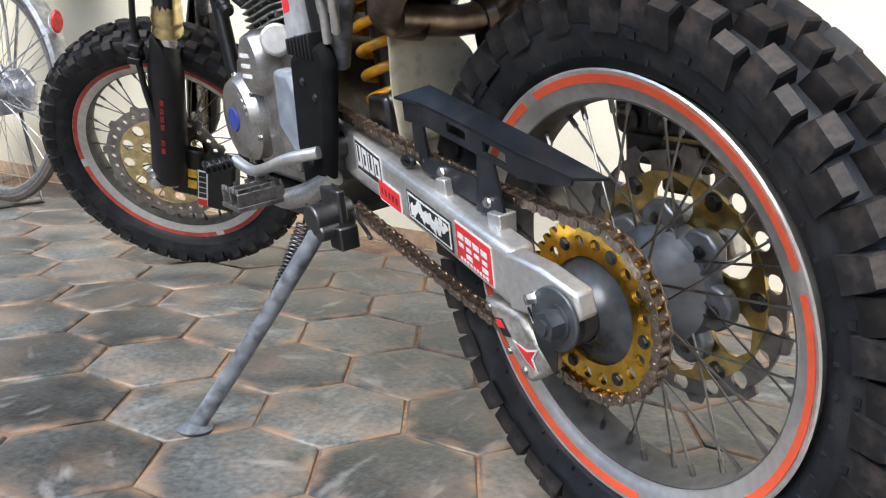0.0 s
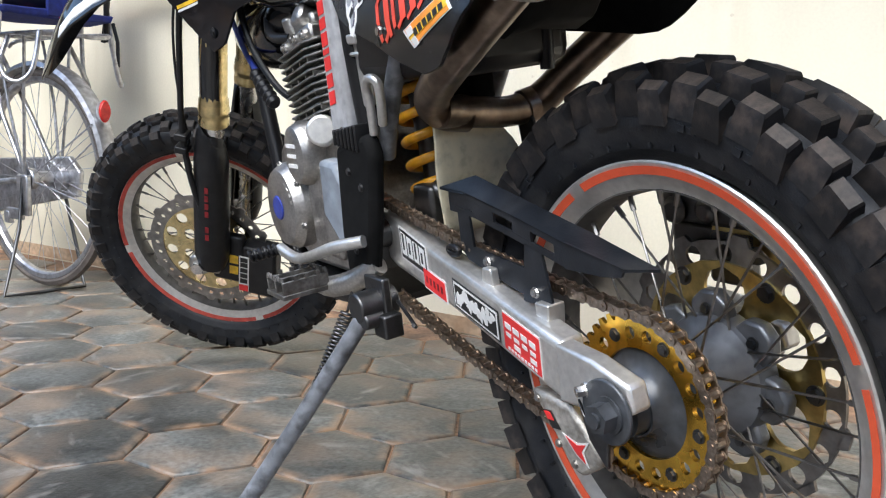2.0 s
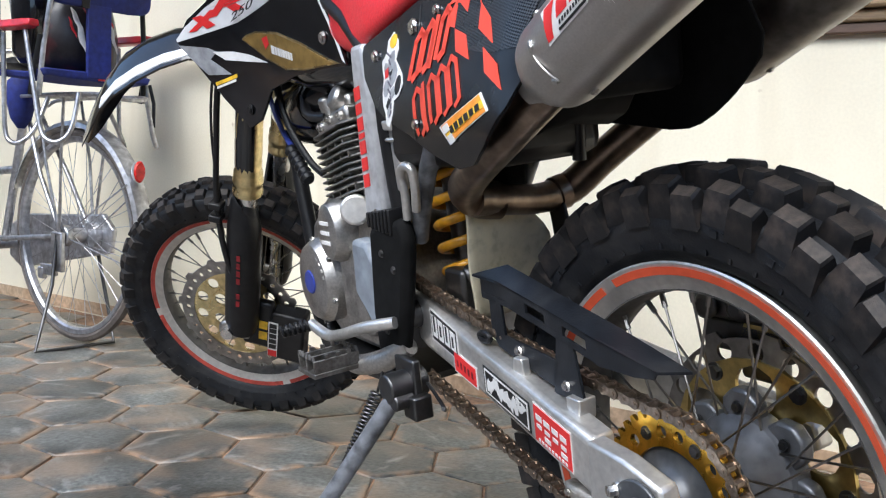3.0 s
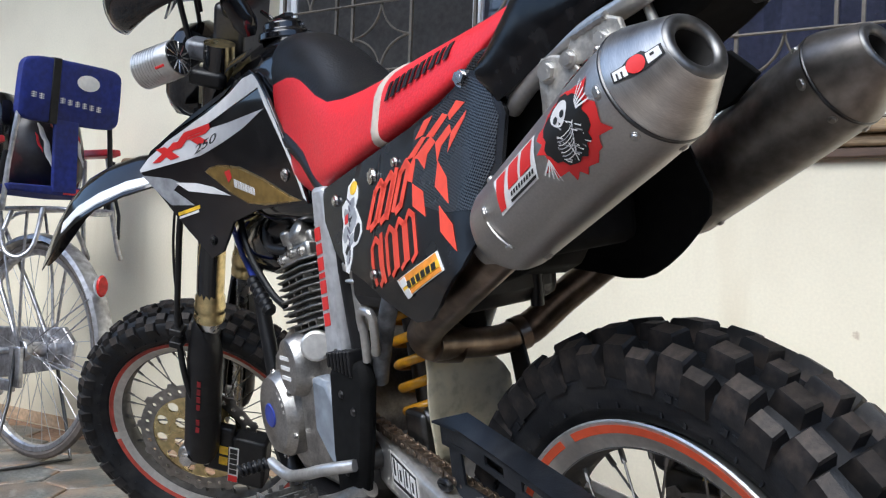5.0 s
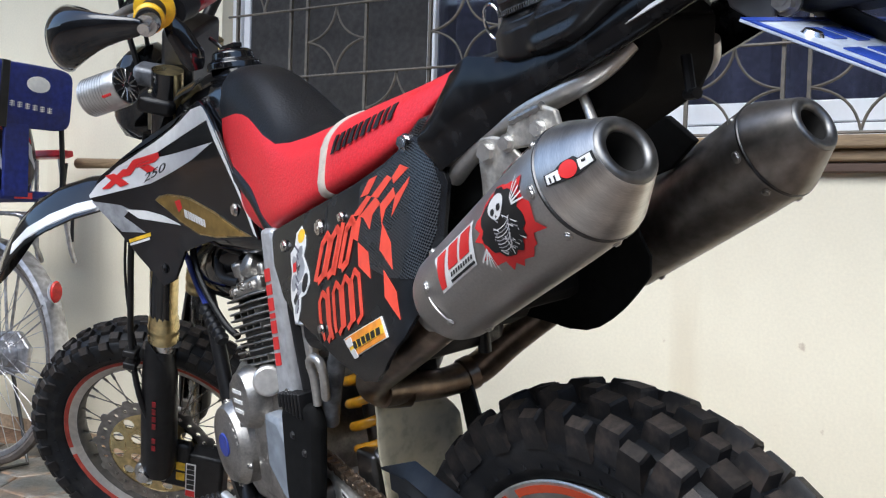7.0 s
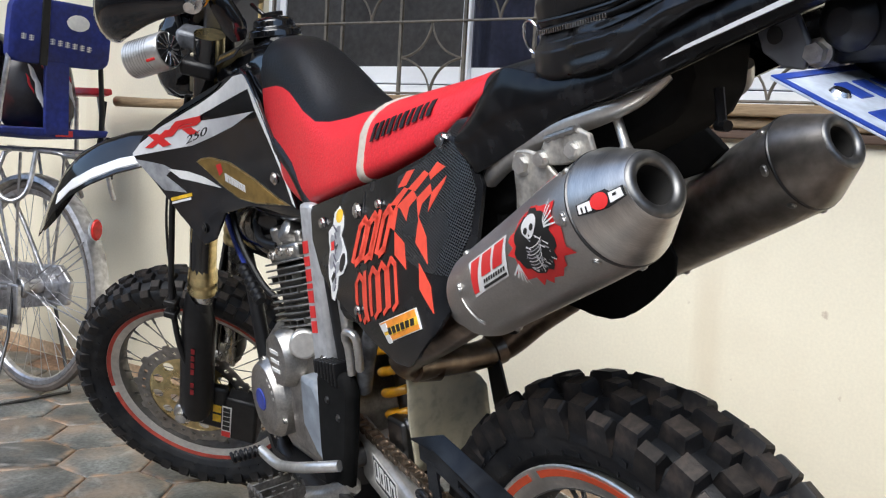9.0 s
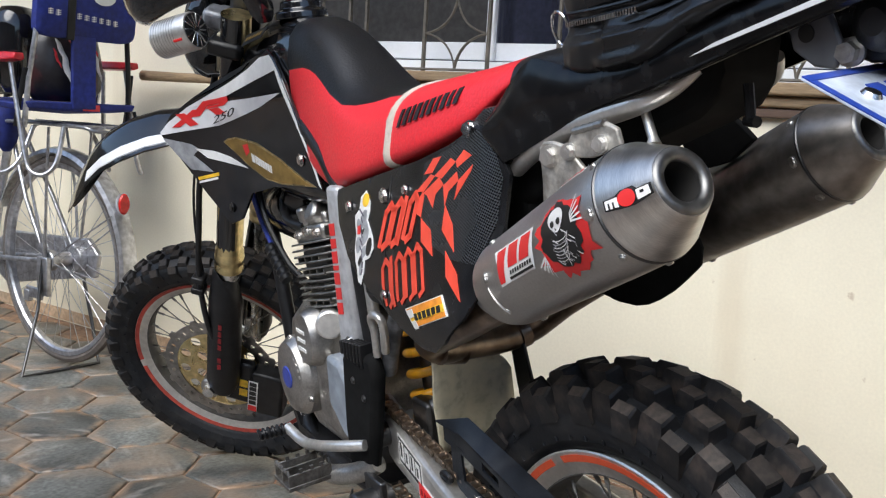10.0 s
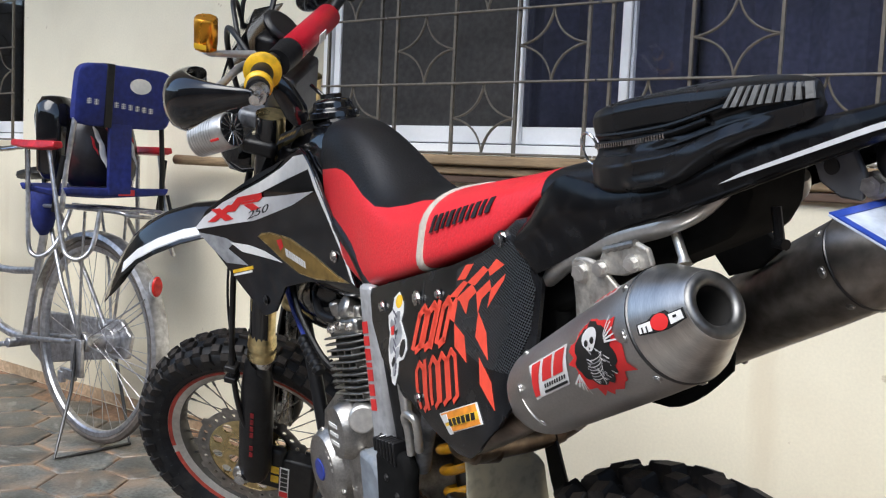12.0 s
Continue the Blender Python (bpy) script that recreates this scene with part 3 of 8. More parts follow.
def star(c0, c1, z0, z1, y):
    """A four-pointed star of bent iron between two bars."""
    cx, cz, hx, hz = (c0 + c1) / 2, (z0 + z1) / 2, (c1 - c0) / 2, (z1 - z0) / 2
    tips = [(cx - hx, cz), (cx, cz + hz), (cx + hx, cz), (cx, cz - hz)]
    out = []
    for i in range(4):
        a, b = tips[i], tips[(i + 1) % 4]
        p = [(a[0] * (1 - t) ** 2 + 2 * t * (1 - t) * (cx + ((a[0] + b[0]) / 2 - cx) * 0.28) + b[0] * t * t, y,
              a[1] * (1 - t) ** 2 + 2 * t * (1 - t) * (cz + ((a[1] + b[1]) / 2 - cz) * 0.28) + b[1] * t * t) for t in [k / 8 for k in range(9)]]
        out.append(tube(p, 0.0042, 6, flat=0.6))
    return joined(*out)


def grille_panel(s_right, cols, rows, odd):
    g = thing("window_grille", WALL @ pose(0, 0.02, 0), "beige iron window grille with four-pointed stars", "window grille", "grille panels on the window")
    pitch, rise, z0 = 0.2125, 0.197, 1.04
    for i in range(cols + 1):
        part("upright_bar", box(s_right + i * pitch - 0.004, s_right + i * pitch + 0.004, -0.005, 0.005, z0 - 0.012, z0 + rows * rise + 0.01), GRILLE, g)
    for j in range(rows + 1):
        part("cross_bar", tube([(s_right - 0.03, 0.009, z0 + j * rise), (s_right + cols * pitch + 0.03, 0.009, z0 + j * rise)], 0.0038, 6), GRILLE, g)
    for i in range(cols):
        for j in range(rows):
            if (i + j + odd) % 2 == 0:
                part("star", star(s_right + i * pitch + 0.004, s_right + (i + 1) * pitch - 0.004, z0 + j * rise + 0.003, z0 + (j + 1) * rise - 0.003, 0.0), GRILLE, g)
    return g


for k, s_r in enumerate((-2.10, -1.255, -0.565, 0.127, 0.83, 1.53)):
    grille_panel(s_r, 3 if k < 5 else 1, 6, (0, 1, 0, 0, 1, 0)[k])
grille_panel(3.6, 3, 6, 1)

# the yard: one sheet of soil to the horizon, paved near the house
gm = bmesh.new()
bmesh.ops.create_grid(gm, x_segments=8, y_segments=8, size=400, matrix=Matrix.Translation((0, 0, -0.006)))
ground = tagged(part("ground", gm, DIRT, None), "ochre soil and mortar between the paving tiles", "ground", kind="structure")


# unseen roof over the strip before the wall, added to block light from above
tagged(part("ceiling", box(-6.0, 9.0, 0.01, 1.25, 2.72, 2.80), SKYBLOCK, None, m=WALL), "unseen roof added over the yard's edge to block sky light", "ceiling", kind="structure")

# plain unseen walls that close the yard, added to darken reflections in gloss and glass
for n_, b_ in (("wall_north", (-6.0, 9.0, 6.8, 7.0, -0.05, 3.3)), ("wall_west", (-6.2, -6.0, -0.16, 7.0, -0.05, 2.5)), ("wall_east", (9.0, 9.2, -0.16, 7.0, -0.05, 2.5))):
    tagged(part(n_, box(*b_), UNSEENWALL, None, m=WALL), "plain unseen wall added round the yard to darken reflections", "wall", kind="structure")


# ---- motorcycle: frame of reference ----
LEAN_M = Matrix.Rotation(radians(-9.97), 4, "X")           # it leans on its side stand
RAKE, LOCK = radians(27), radians(47.35)                   # steering turned to full left lock
F_AX, F_P, F_Y = Vector((-math.sin(RAKE), 0, math.cos(RAKE))), Vector((math.cos(RAKE), 0, math.sin(RAKE))), Vector((0, 1, 0))
F_U, F_V = math.cos(LOCK) * F_P + math.sin(LOCK) * F_Y, -math.sin(LOCK) * F_P + math.cos(LOCK) * F_Y
FORK = Matrix(((F_U.x, F_V.x, F_AX.x, 1.413), (F_U.y, F_V.y, F_AX.y, 0.0), (F_U.z, F_V.z, F_AX.z, 0.306), (0, 0, 0, 1)))
REAR_AXLE = Matrix.Translation((0, 0, 0.334))
FRONT_AXLE = FORK @ Matrix.Translation((0.03, 0, 0))
moto = thing("motorcycle", LEAN_M, "black and red off-road motorcycle with knobbly tyres on its side stand", "motorcycle")


def knob_mesh(name, a, b, h, material, skirt=0.0):
    """A tread block: tapered, chamfered; skirt: how far its outer foot runs down the shoulder."""
    bm = bmesh.new()
    rs = []
    for f, z in ((1.14, -0.006), (1.03, h * 0.4), (0.98, h * 0.85), (0.86, h)):
        k = skirt * max(0.0, 1 - z / h)
        rs.append([bm.verts.new((sx * a * f / 2, sy * b * f / 2 + (k if sy > 0 else 0.0), z - 0.3 * (k if sy > 0 else 0.0))) for sx, sy in ((-1, -1), (1, -1), (1, 1), (-1, 1))])
    for p, q in zip(rs, rs[1:]):
        for j in range(4):
            bm.faces.new((p[j], p[(j + 1) % 4], q[(j + 1) % 4], q[j]))
    bm.faces.new(rs[-1]).material_index = 1
    return mesh_of(name, bm, [material, WORNTOP], 22)


def radial(angle, r, y, tilt):
    """The pose of a tread block on a tyre whose axle is y: its z points outwards."""
    m = Matrix.Rotation(-angle, 4, "Y")
    return m @ Matrix.Translation((r, y, 0)) @ Matrix.Rotation(radians(90), 4, "Y") @ Matrix.Rotation(tilt, 4, "X")


worn = random.Random(21)


def wheel_tyre(name, m, bead, crown, half, knob, count, rows, label):
    """A tyre carcass with its tread blocks as pieces. rows: (across, drop of radius, tilt, phase)."""
    prof = [(bead - 0.004, half * 0.60), (bead + 0.003, half * 0.70), (bead + 0.010, half * 0.80), (bead + 0.012, half * 0.83), (bead + 0.015, half * 0.84), (bead + 0.030, half * 0.97), (bead + 0.046, half),
            (crown - 0.013, half * 0.9), (crown - 0.004, half * 0.6), (crown, 0.0)]
    prof = prof + [(r, -h) for r, h in prof[-2::-1]]
    t = part(name, lathe(prof + [(bead - 0.008, 0)], 72, closed=True), RUBBER, moto, label, m=m, angle=50)
    for y, drop, tilt, phase, me in rows:
        for k in range(count):
            a = 2 * math.pi * (k + phase + worn.uniform(-0.03, 0.03)) / count
            turn = Matrix.Rotation(radians(180 if y < 0 else 0) + worn.uniform(-0.06, 0.06), 4, "Z")
            shared("tread_block", me, t, radial(a, crown - drop - worn.uniform(0, 0.0015), y, tilt) @ turn)
    # little moulded marks round the bead
    ticks = joined(*[moved(box(-0.0015, 0.0015, half * 0.84, half * 0.885, bead + 0.0125, bead + 0.0185), Matrix.Rotation(2 * math.pi * k / 54, 4, "Y")) for k in range(54)])
    tagged(part("sidewall_relief", ticks, RUBBER, t, own=True), kind="stuff")
    return t


def orange_arc(r0, r1, y0, y1, a0, a1):
    """A strip of tape on the sloping rim flank, between two angles in degrees."""
    n = max(4, int(abs(a1 - a0) / 3))
    bm = bmesh.new()
    va, vb = [], []
    for i in range(n + 1):
        a = radians(a0 + (a1 - a0) * i / n)
        va.append(bm.verts.new((r0 * math.cos(a), y0, r0 * math.sin(a))))
        vb.append(bm.verts.new((r1 * math.cos(a), y1, r1 * math.sin(a))))
    for i in range(n):
        bm.faces.new((va[i], va[i + 1], vb[i + 1], vb[i]))
    ret = bmesh.ops.extrude_face_region(bm, geom=bm.faces[:])
    for v in ret["geom"]:
        if isinstance(v, bmesh.types.BMVert):
            v.co.y -= 0.0006
    return bm


def wheel_rim(name, m, R, half, gaps, tape, spoke_r, hub_r, hub_y, label):
    prof = [(R, half), (R - 0.002, half + 0.0015), (R - 0.022, half - 0.005), (R - 0.024, half - 0.007), (R - 0.031, half - 0.010), (R - 0.034, half * 0.35), (R - 0.036, 0.0)]
    prof = prof + [(r, -h) for r, h in prof[-2::-1]] + [(R - 0.006, -half + 0.004), (R - 0.012, 0.0), (R - 0.006, half - 0.004)]
    rim = part(name, lathe(prof, 96, closed=True), ALU, moto, label, m=m, angle=30)
    # added band: its dark colour gives the shade on the rim's inner face
    part("rim_well", lathe([(R - 0.0315, half - 0.0098), (R - 0.0346, half * 0.36), (R - 0.0366, 0.0), (R - 0.0346, -half * 0.36), (R - 0.0315, 0.0098 - half), (R - 0.0330, 0.0102 - half), (R - 0.0354, -half * 0.36), (R - 0.0374, 0.0), (R - 0.0354, half * 0.36), (R - 0.0330, half - 0.0102)], 96, closed=True), RIMSHADE, rim, "grimy inner face of the rim, darkened for shade", own=True)
    ro, ri = R - 0.0060, R - 0.0150
    sl = 0.0065 / 0.020
    yo, yi = half + 0.0015 - (R - 0.002 - ro) * sl + 0.0012, half + 0.0015 - (R - 0.002 - ri) * sl + 0.0012
    for i, a in enumerate(gaps):
        b = gaps[(i + 1) % len(gaps)]
        b = b if b > a else b + 360
        part("orange_stripe", orange_arc(ri, ro, yi, yo, a + 2.6, b - 2.6), tape, rim, "orange reflective rim tape", own=True)
    for k in range(36):
        side = 1 if k % 2 else -1
        lead = 0.55 if (k // 2) % 2 else -0.55
        a = 2 * math.pi * k / 36
        h = (hub_r * math.cos(a + lead), side * hub_y, hub_r * math.sin(a + lead))
        e = ((R - 0.035) * math.cos(a), side * 0.004, (R - 0.035) * math.sin(a))
        n0 = Vector(e).lerp(Vector(h), 0.10)
        part("spoke", joined(tube([h, e], spoke_r, 6), tube([e, n0], spoke_r * 2.1, 6)), SPOKE, rim, own=True)
    return rim


KN_C = knob_mesh("block_centre", 0.033, 0.024, 0.020, KNOB)
KN_S = knob_mesh("block_side", 0.029, 0.015, 0.020, KNOB, 0.011)
KN_M = knob_mesh("block_middle", 0.031, 0.020, 0.020, KNOB, 0.010)
KN_W = knob_mesh("block_wide", 0.024, 0.020, 0.018, KNOB)
KF_C = knob_mesh("block_front", 0.024, 0.021, 0.0085, KNOB)
KF_S = knob_mesh("block_front_side", 0.023, 0.018, 0.009, KNOB, 0.006)
rear_tyre = wheel_tyre("rear_tyre", REAR_AXLE @ Matrix.Translation((0, -0.0160, 0)), 0.243, 0.3175, 0.0585, KN_C, 27,
           [(-0.0200, 0.001, 0.14, 0.0, KN_C), (0.0200, 0.001, -0.14, 0.0, KN_C), (0.0, 0.0, 0.0, 0.5, KN_W), (-0.0415, 0.0085, 0.44, 0.5, KN_M), (0.0415, 0.0085, -0.44, 0.5, KN_M), (-0.0495, 0.015, 0.62, 0.0, KN_S), (0.0495, 0.015, -0.62, 0.0, KN_S)],
           "wide knobbly rear tyre with worn brown block tops")
bar_me = mesh_of("raised_bar", box(-0.0045, 0.0045, 0.0, 0.0016, -0.0035, 0.0035), RUBBER)
for r_, a0, count_ in ((0.282, 168, 17), (0.282, 20, 12), (0.270, 205, 9), (0.282, 100, 10)):
    for k in range(count_):
        if k % 5 != 4:
            shared("raised_bar", bar_me, rear_tyre, Matrix.Rotation(-radians(a0 + 2.7 * k), 4, "Y") @ Matrix.Translation((r_, 0.0587 if r_ > 0.275 else 0.0572, 0)) @ Matrix.Rotation(radians(90), 4, "Y"))
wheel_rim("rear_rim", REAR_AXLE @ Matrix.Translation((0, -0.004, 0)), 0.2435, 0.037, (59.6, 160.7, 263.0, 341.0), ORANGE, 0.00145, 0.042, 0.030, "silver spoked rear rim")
wheel_tyre("front_tyre", FRONT_AXLE, 0.2385, 0.307, 0.052, KF_C, 36,
           [(-0.012, 0.001, 0.1, 0.0, KF_C), (0.014, 0.001, -0.1, 0.5, KF_C), (-0.034, 0.006, 0.5, 0.5, KF_S), (0.034, 0.006, -0.5, 0.0, KF_S), (-0.048, 0.018, 0.95, 0.0, KF_S), (0.048, 0.018, -0.95, 0.5, KF_S)],
           "knobbly front tyre turned to the left")
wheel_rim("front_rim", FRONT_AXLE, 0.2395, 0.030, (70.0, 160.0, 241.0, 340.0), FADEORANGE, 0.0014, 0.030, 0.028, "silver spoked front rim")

# hubs, discs, sprocket
part("rear_hub", lathe([(0.0, 0.058), (0.016, 0.058), (0.018, 0.10), (0.026, 0.10), (0.028, 0.066), (0.056, 0.052), (0.058, 0.046), (0.030, 0.030), (0.030, -0.02), (0.046, -0.028), (0.046, -0.034), (0.06, -0.04), (0.06, -0.06), (0.0, -0.06)], 48), HUBGREY, moto, "oily grey rear hub", m=REAR_AXLE)
part("hub_seal", lathe([(0.0300, 0.0840), (0.0330, 0.0760), (0.0400, 0.0690), (0.0500, 0.0655), (0.0585, 0.0640), (0.0588, 0.045), (0.028, 0.045), (0.028, 0.084)], 56, closed=True), HUBGREY, moto, "dished grey hub inside the sprocket", m=REAR_AXLE, angle=50)
flange = part("hub_flange", lathe([(0.024, 0.012), (0.030, -0.006), (0.046, -0.016), (0.066, -0.030), (0.070, -0.040), (0.070, -0.054), (0.02, -0.056)], 48, closed=True), HUBSILVER, moto, "grey dished hub flange with lobes", m=REAR_AXLE, angle=30)
for k in range(7):
    part("lobe", moved(prism([(0.056, -0.026), (0.080, -0.024), (0.093, -0.009), (0.093, 0.009), (0.080, 0.024), (0.056, 0.026)], -0.0525, -0.0350), Matrix.Rotation(2 * math.pi * (k + 0.3) / 7, 4, "Y")), HUBSILVER, flange, bevel=0.004, own=True)
    part("lobe_bolt", moved(bolt((0.074, -0.033, 0.0), (0, 1, 0), 0.005, 0.005), Matrix.Rotation(2 * math.pi * (k + 0.3) / 7, 4, "Y")), DARKSTEEL, flange, own=True)
rear_disc = part("rear_brake_disc", joined(perforated(0.114, 0.141, 0.1275, 0.0105, 18, 0.004, -0.060), *[moved(prism([(0.139, -0.014), (0.150, -0.008), (0.150, 0.008), (0.139, 0.014)], -0.064, -0.060), Matrix.Rotation(2 * math.pi * k / 11, 4, "Y")) for k in range(11)]), DISCSTEEL, moto, "wavy steel rear brake disc", m=REAR_AXLE)
part("disc_carrier", perforated(0.052, 0.120, 0.087, 0.0275, 6, 0.005, -0.057), BRASSGOLD, moto, "dull gold disc carrier", m=REAR_AXLE)
for k in range(6):
    a = 2 * math.pi * k / 6
    part("disc_bolt", bolt((0.110 * math.cos(a), -0.057, 0.110 * math.sin(a)), (0, 1, 0), 0.008, 0.006), DARKSTEEL, rear_disc, own=True)
part("caliper_bracket", prism([(0.05, 0.10), (0.02, 0.175), (-0.04, 0.185), (-0.10, 0.13), (-0.075, 0.10), (-0.03, 0.135), (0.01, 0.13)], -0.085, -0.078), BRASSGOLD, moto, "olive gold caliper bracket", m=REAR_AXLE)
caliper = part("rear_caliper", joined(box(-0.036, 0.10, -0.12, -0.072, 0.150, 0.188), box(-0.030, 0.092, -0.112, -0.078, 0.112, 0.152), box(0.0, 0.05, -0.12, -0.09, 0.08, 0.115), disc_bar((0.075, -0.075, 0.165), (0.075, -0.062, 0.165), 0.016), disc_bar((0.030, -0.075, 0.168), (0.030, -0.062, 0.168), 0.014)), DARKSTEEL, moto, "dark rear brake caliper", bevel=0.008, m=REAR_AXLE)
sprocket = part("rear_sprocket", joined(perforated(0.059, 0.089, 0.0745, 0.0068, 20, 0.006, 0.068), *[moved(prism([(0.0885, -0.0055), (0.097, -0.002), (0.097, 0.002), (0.0885, 0.0055)], 0.0625, 0.0675), Matrix.Rotation(2 * math.pi * k / 40, 4, "Y")) for k in range(40)]), GOLD, moto, "gold drilled rear sprocket", m=REAR_AXLE)
for k in range(6):
    a = 2 * math.pi * (k * 20 / 6 // 1 + 0.5) / 20
    part("bolt", bolt((0.0745 * math.cos(a), 0.068, 0.0745 * math.sin(a)), (0, 1, 0), 0.0055, 0.0035), DARKSTEEL, sprocket, own=True)

# chain: outer and inner links that follow the sprocket and the two runs
PITCH = 0.015875


def link_mesh(name, outer):
    g = bmesh.new()
    yo = 0.0082 if outer else 0.0062
    parts = []
    for s in (-1, 1):
        pl = [(PITCH / 2 + 0.0066 * math.cos(a), 0.0066 * math.sin(a)) for a in np.linspace(-1.25, 1.25, 5)]
        pl = [(x, z) for x, z in pl] + [(0.0, 0.0045)] + [(-x, z) for x, z in pl[::-1]] + [(0.0, -0.0045)]
        parts.append(prism(pl, s * yo - 0.0008, s * yo + 0.0008))
    for x in (-PITCH / 2, PITCH / 2):
        parts.append(tube([(x, -yo - (0.0018 if outer else 0), 0), (x, yo + (0.0018 if outer else 0), 0)], 0.0025 if outer else 0.0050, 8))
    g.free()
    return mesh_of(name, joined(*parts), CHAINM, 40)


chain = part("drive_chain", tube([(0.50, 0.065, 0.43), (0.515, 0.065, 0.43)], 0.033, 20), DARKSTEEL, moto, "brown roller drive chain")
RC = 0.0955
upper, lower = Vector((0.53, 0, 0.502)), Vector((0.53, 0, 0.365))
a_up, a_lo = radians(82), radians(-76)
run = [upper.lerp(Vector((RC * math.cos(a_up), 0, 0.334 + RC * math.sin(a_up))), i / 40) - Vector((0, 0, 0.010 * math.sin(math.pi * i / 40))) for i in range(41)]
wrap = [Vector((RC * math.cos(a), 0, 0.334 + RC * math.sin(a))) for a in np.linspace(a_up, 2 * math.pi + a_lo, 60)]
back = [wrap[-1].lerp(lower, i / 40) - Vector((0, 0, 0.006 * math.sin(math.pi * i / 40))) for i in range(41)]
line = run + wrap[1:] + back[1:]
acc = [0.0]
for p, q in zip(line, line[1:]):
    acc.append(acc[-1] + (q - p).length)
count = int(acc[-1] / PITCH)
pins = [Vector((float(np.interp(i * PITCH, acc, [p.x for p in line])), 0.0655, float(np.interp(i * PITCH, acc, [p.z for p in line])))) for i in range(count)]
LK = (link_mesh("outer_link", True), link_mesh("inner_link", False))
for i, (p, q) in enumerate(zip(pins, pins[1:])):
    d = q - p
    shared("chain_link", LK[i % 2], chain, Matrix.Translation((p + q) / 2) @ Matrix.Rotation(-math.atan2(d.z, d.x), 4, "Y"))

# swingarm
def y_arm(x, z=0):
    return 0.073 + (0.48 - x) * 0.112


def arm_ring(x, z0, z1, w, s):
    y = s * y_arm(x)
    yi = y - s * w
    e = 0.006
    return [(x, y - s * e, z0), (x, y, z0 + e), (x, y, z1 - e), (x, y - s * e, z1), (x, yi, z1), (x, yi, z0)]


for s in (1, -1):
    st = [(0.56, 0.425, 0.49), (0.48, 0.400, 0.476), (0.34, 0.383, 0.446), (0.20, 0.358, 0.424), (0.062, 0.332, 0.400)]
    arm = part("swingarm", loft([arm_ring(x, a, b, 0.034, s) for x, a, b in st]), SATIN, moto, "satin silver box-section swingarm", bevel=0.004)
    part("axle_block", prism([(0.066, 0.334), (0.066, 0.399), (0.012, 0.394), (-0.040, 0.380), (-0.046, 0.354), (-0.03, 0.345), (0.02, 0.338)], s * 0.098, s * 0.1225), SATIN, moto, "silver axle block", bevel=0.004)
part("arm_cross_tube", box(0.45, 0.52, -0.06, 0.06, 0.41, 0.47), SATIN, moto, bevel=0.01)
part("axle_plate", lathe([(0.0, 0.0), (0.034, 0.0), (0.034, 0.005), (0.0, 0.005)], 28, at=(-0.012, 0.1235, 0.348)), HUBGREY, moto, "grey snail chain adjuster", bevel=0.0015)
part("adjuster_tail", prism([(-0.012, 0.316), (0.022, 0.335), (0.03, 0.35), (0.016, 0.31), (-0.008, 0.285)], 0.1235, 0.1285), DARKSTEEL, moto, bevel=0.0015)
part("axle_nut", joined(tube([(-0.018, 0.129, 0.348), (-0.018, 0.131, 0.348)], 0.019, 20), tube([(-0.018, 0.131, 0.348), (-0.018, 0.147, 0.348)], 0.0155, 6), tube([(-0.018, 0.147, 0.348), (-0.018, 0.150, 0.348)], 0.008, 12)), HUBGREY, moto, "dark hexagon axle nut")
part("axle_shaft", tube([(0, -0.14, 0.334), (0, 0.125, 0.334)], 0.010, 12), STEEL, moto)
part("adjuster_bolt", bolt((0.018, 0.1235, 0.362), (0.3, 1, 0), 0.006, 0.012), STEEL, moto)

# stickers on the swingarm
def on_arm(polys, name, material, label="", lift=0.001):
    for q in polys[1:]:
        part(name, sheet([q], lambda x, z: y_arm(x) + lift, 0.05, 0.0006), material, moto, label)
    polys = polys[:1]
    return part(name, sheet(polys, lambda x, z: y_arm(x) + lift, 0.05, 0.0006), material, moto, label)


def arm_field(x0, x1, lo, hi):
    """Corners of a sticker field on the arm; lo and hi are shares of its height."""
    def zz(x, f):
        b = np.interp(-x, [-0.48, -0.34, -0.20, -0.062], [0.400, 0.383, 0.358, 0.332])
        t = np.interp(-x, [-0.48, -0.34, -0.20, -0.062], [0.476, 0.446, 0.424, 0.400])
        return float(b + (t - b) * f)
    return [(x0, zz(x0, lo)), (x1, zz(x1, lo)), (x1, zz(x1, hi)), (x0, zz(x0, hi))]


on_arm([arm_field(0.452, 0.368, 0.34, 0.98), arm_field(0.385, 0.318, 0.06, 0.52)], "white_sticker", WHITE, "white sticker with plain dark and red blocks")
on_arm([arm_field(0.449, 0.371, 0.38, 0.94)], "black_sticker", INK, "", 0.0014)
for k in range(4):
    a = 0.4455 - 0.019 * k
    on_arm([arm_field(a, a - 0.0145, 0.46 + 0.01 * k, 0.88)], "lettering_block", WHITE, lift=0.0020)
    on_arm([arm_field(a - 0.005, a - 0.0095, 0.56, 0.78 if k % 2 else 0.88)], "lettering_block", INK, lift=0.0026)
on_arm([arm_field(0.382, 0.321, 0.10, 0.48)], "red_sticker", RED, lift=0.0018)
on_arm(bars(arm_field(0.378, 0.325, 0.22, 0.36), [1, 1, 1, 1, 1], 0.55), "lettering_block", DIMRED, lift=0.0024)
on_arm([arm_field(0.298, 0.186, 0.16, 0.74)], "black_sticker", INK, "torn black and white sticker", 0.0010)
on_arm([arm_field(0.295, 0.189, 0.20, 0.70)], "white_sticker", WHITE, "", 0.0014)
on_arm([arm_field(0.292, 0.192, 0.24, 0.66)], "black_sticker", INK, "", 0.0018)
tear = random.Random(3)
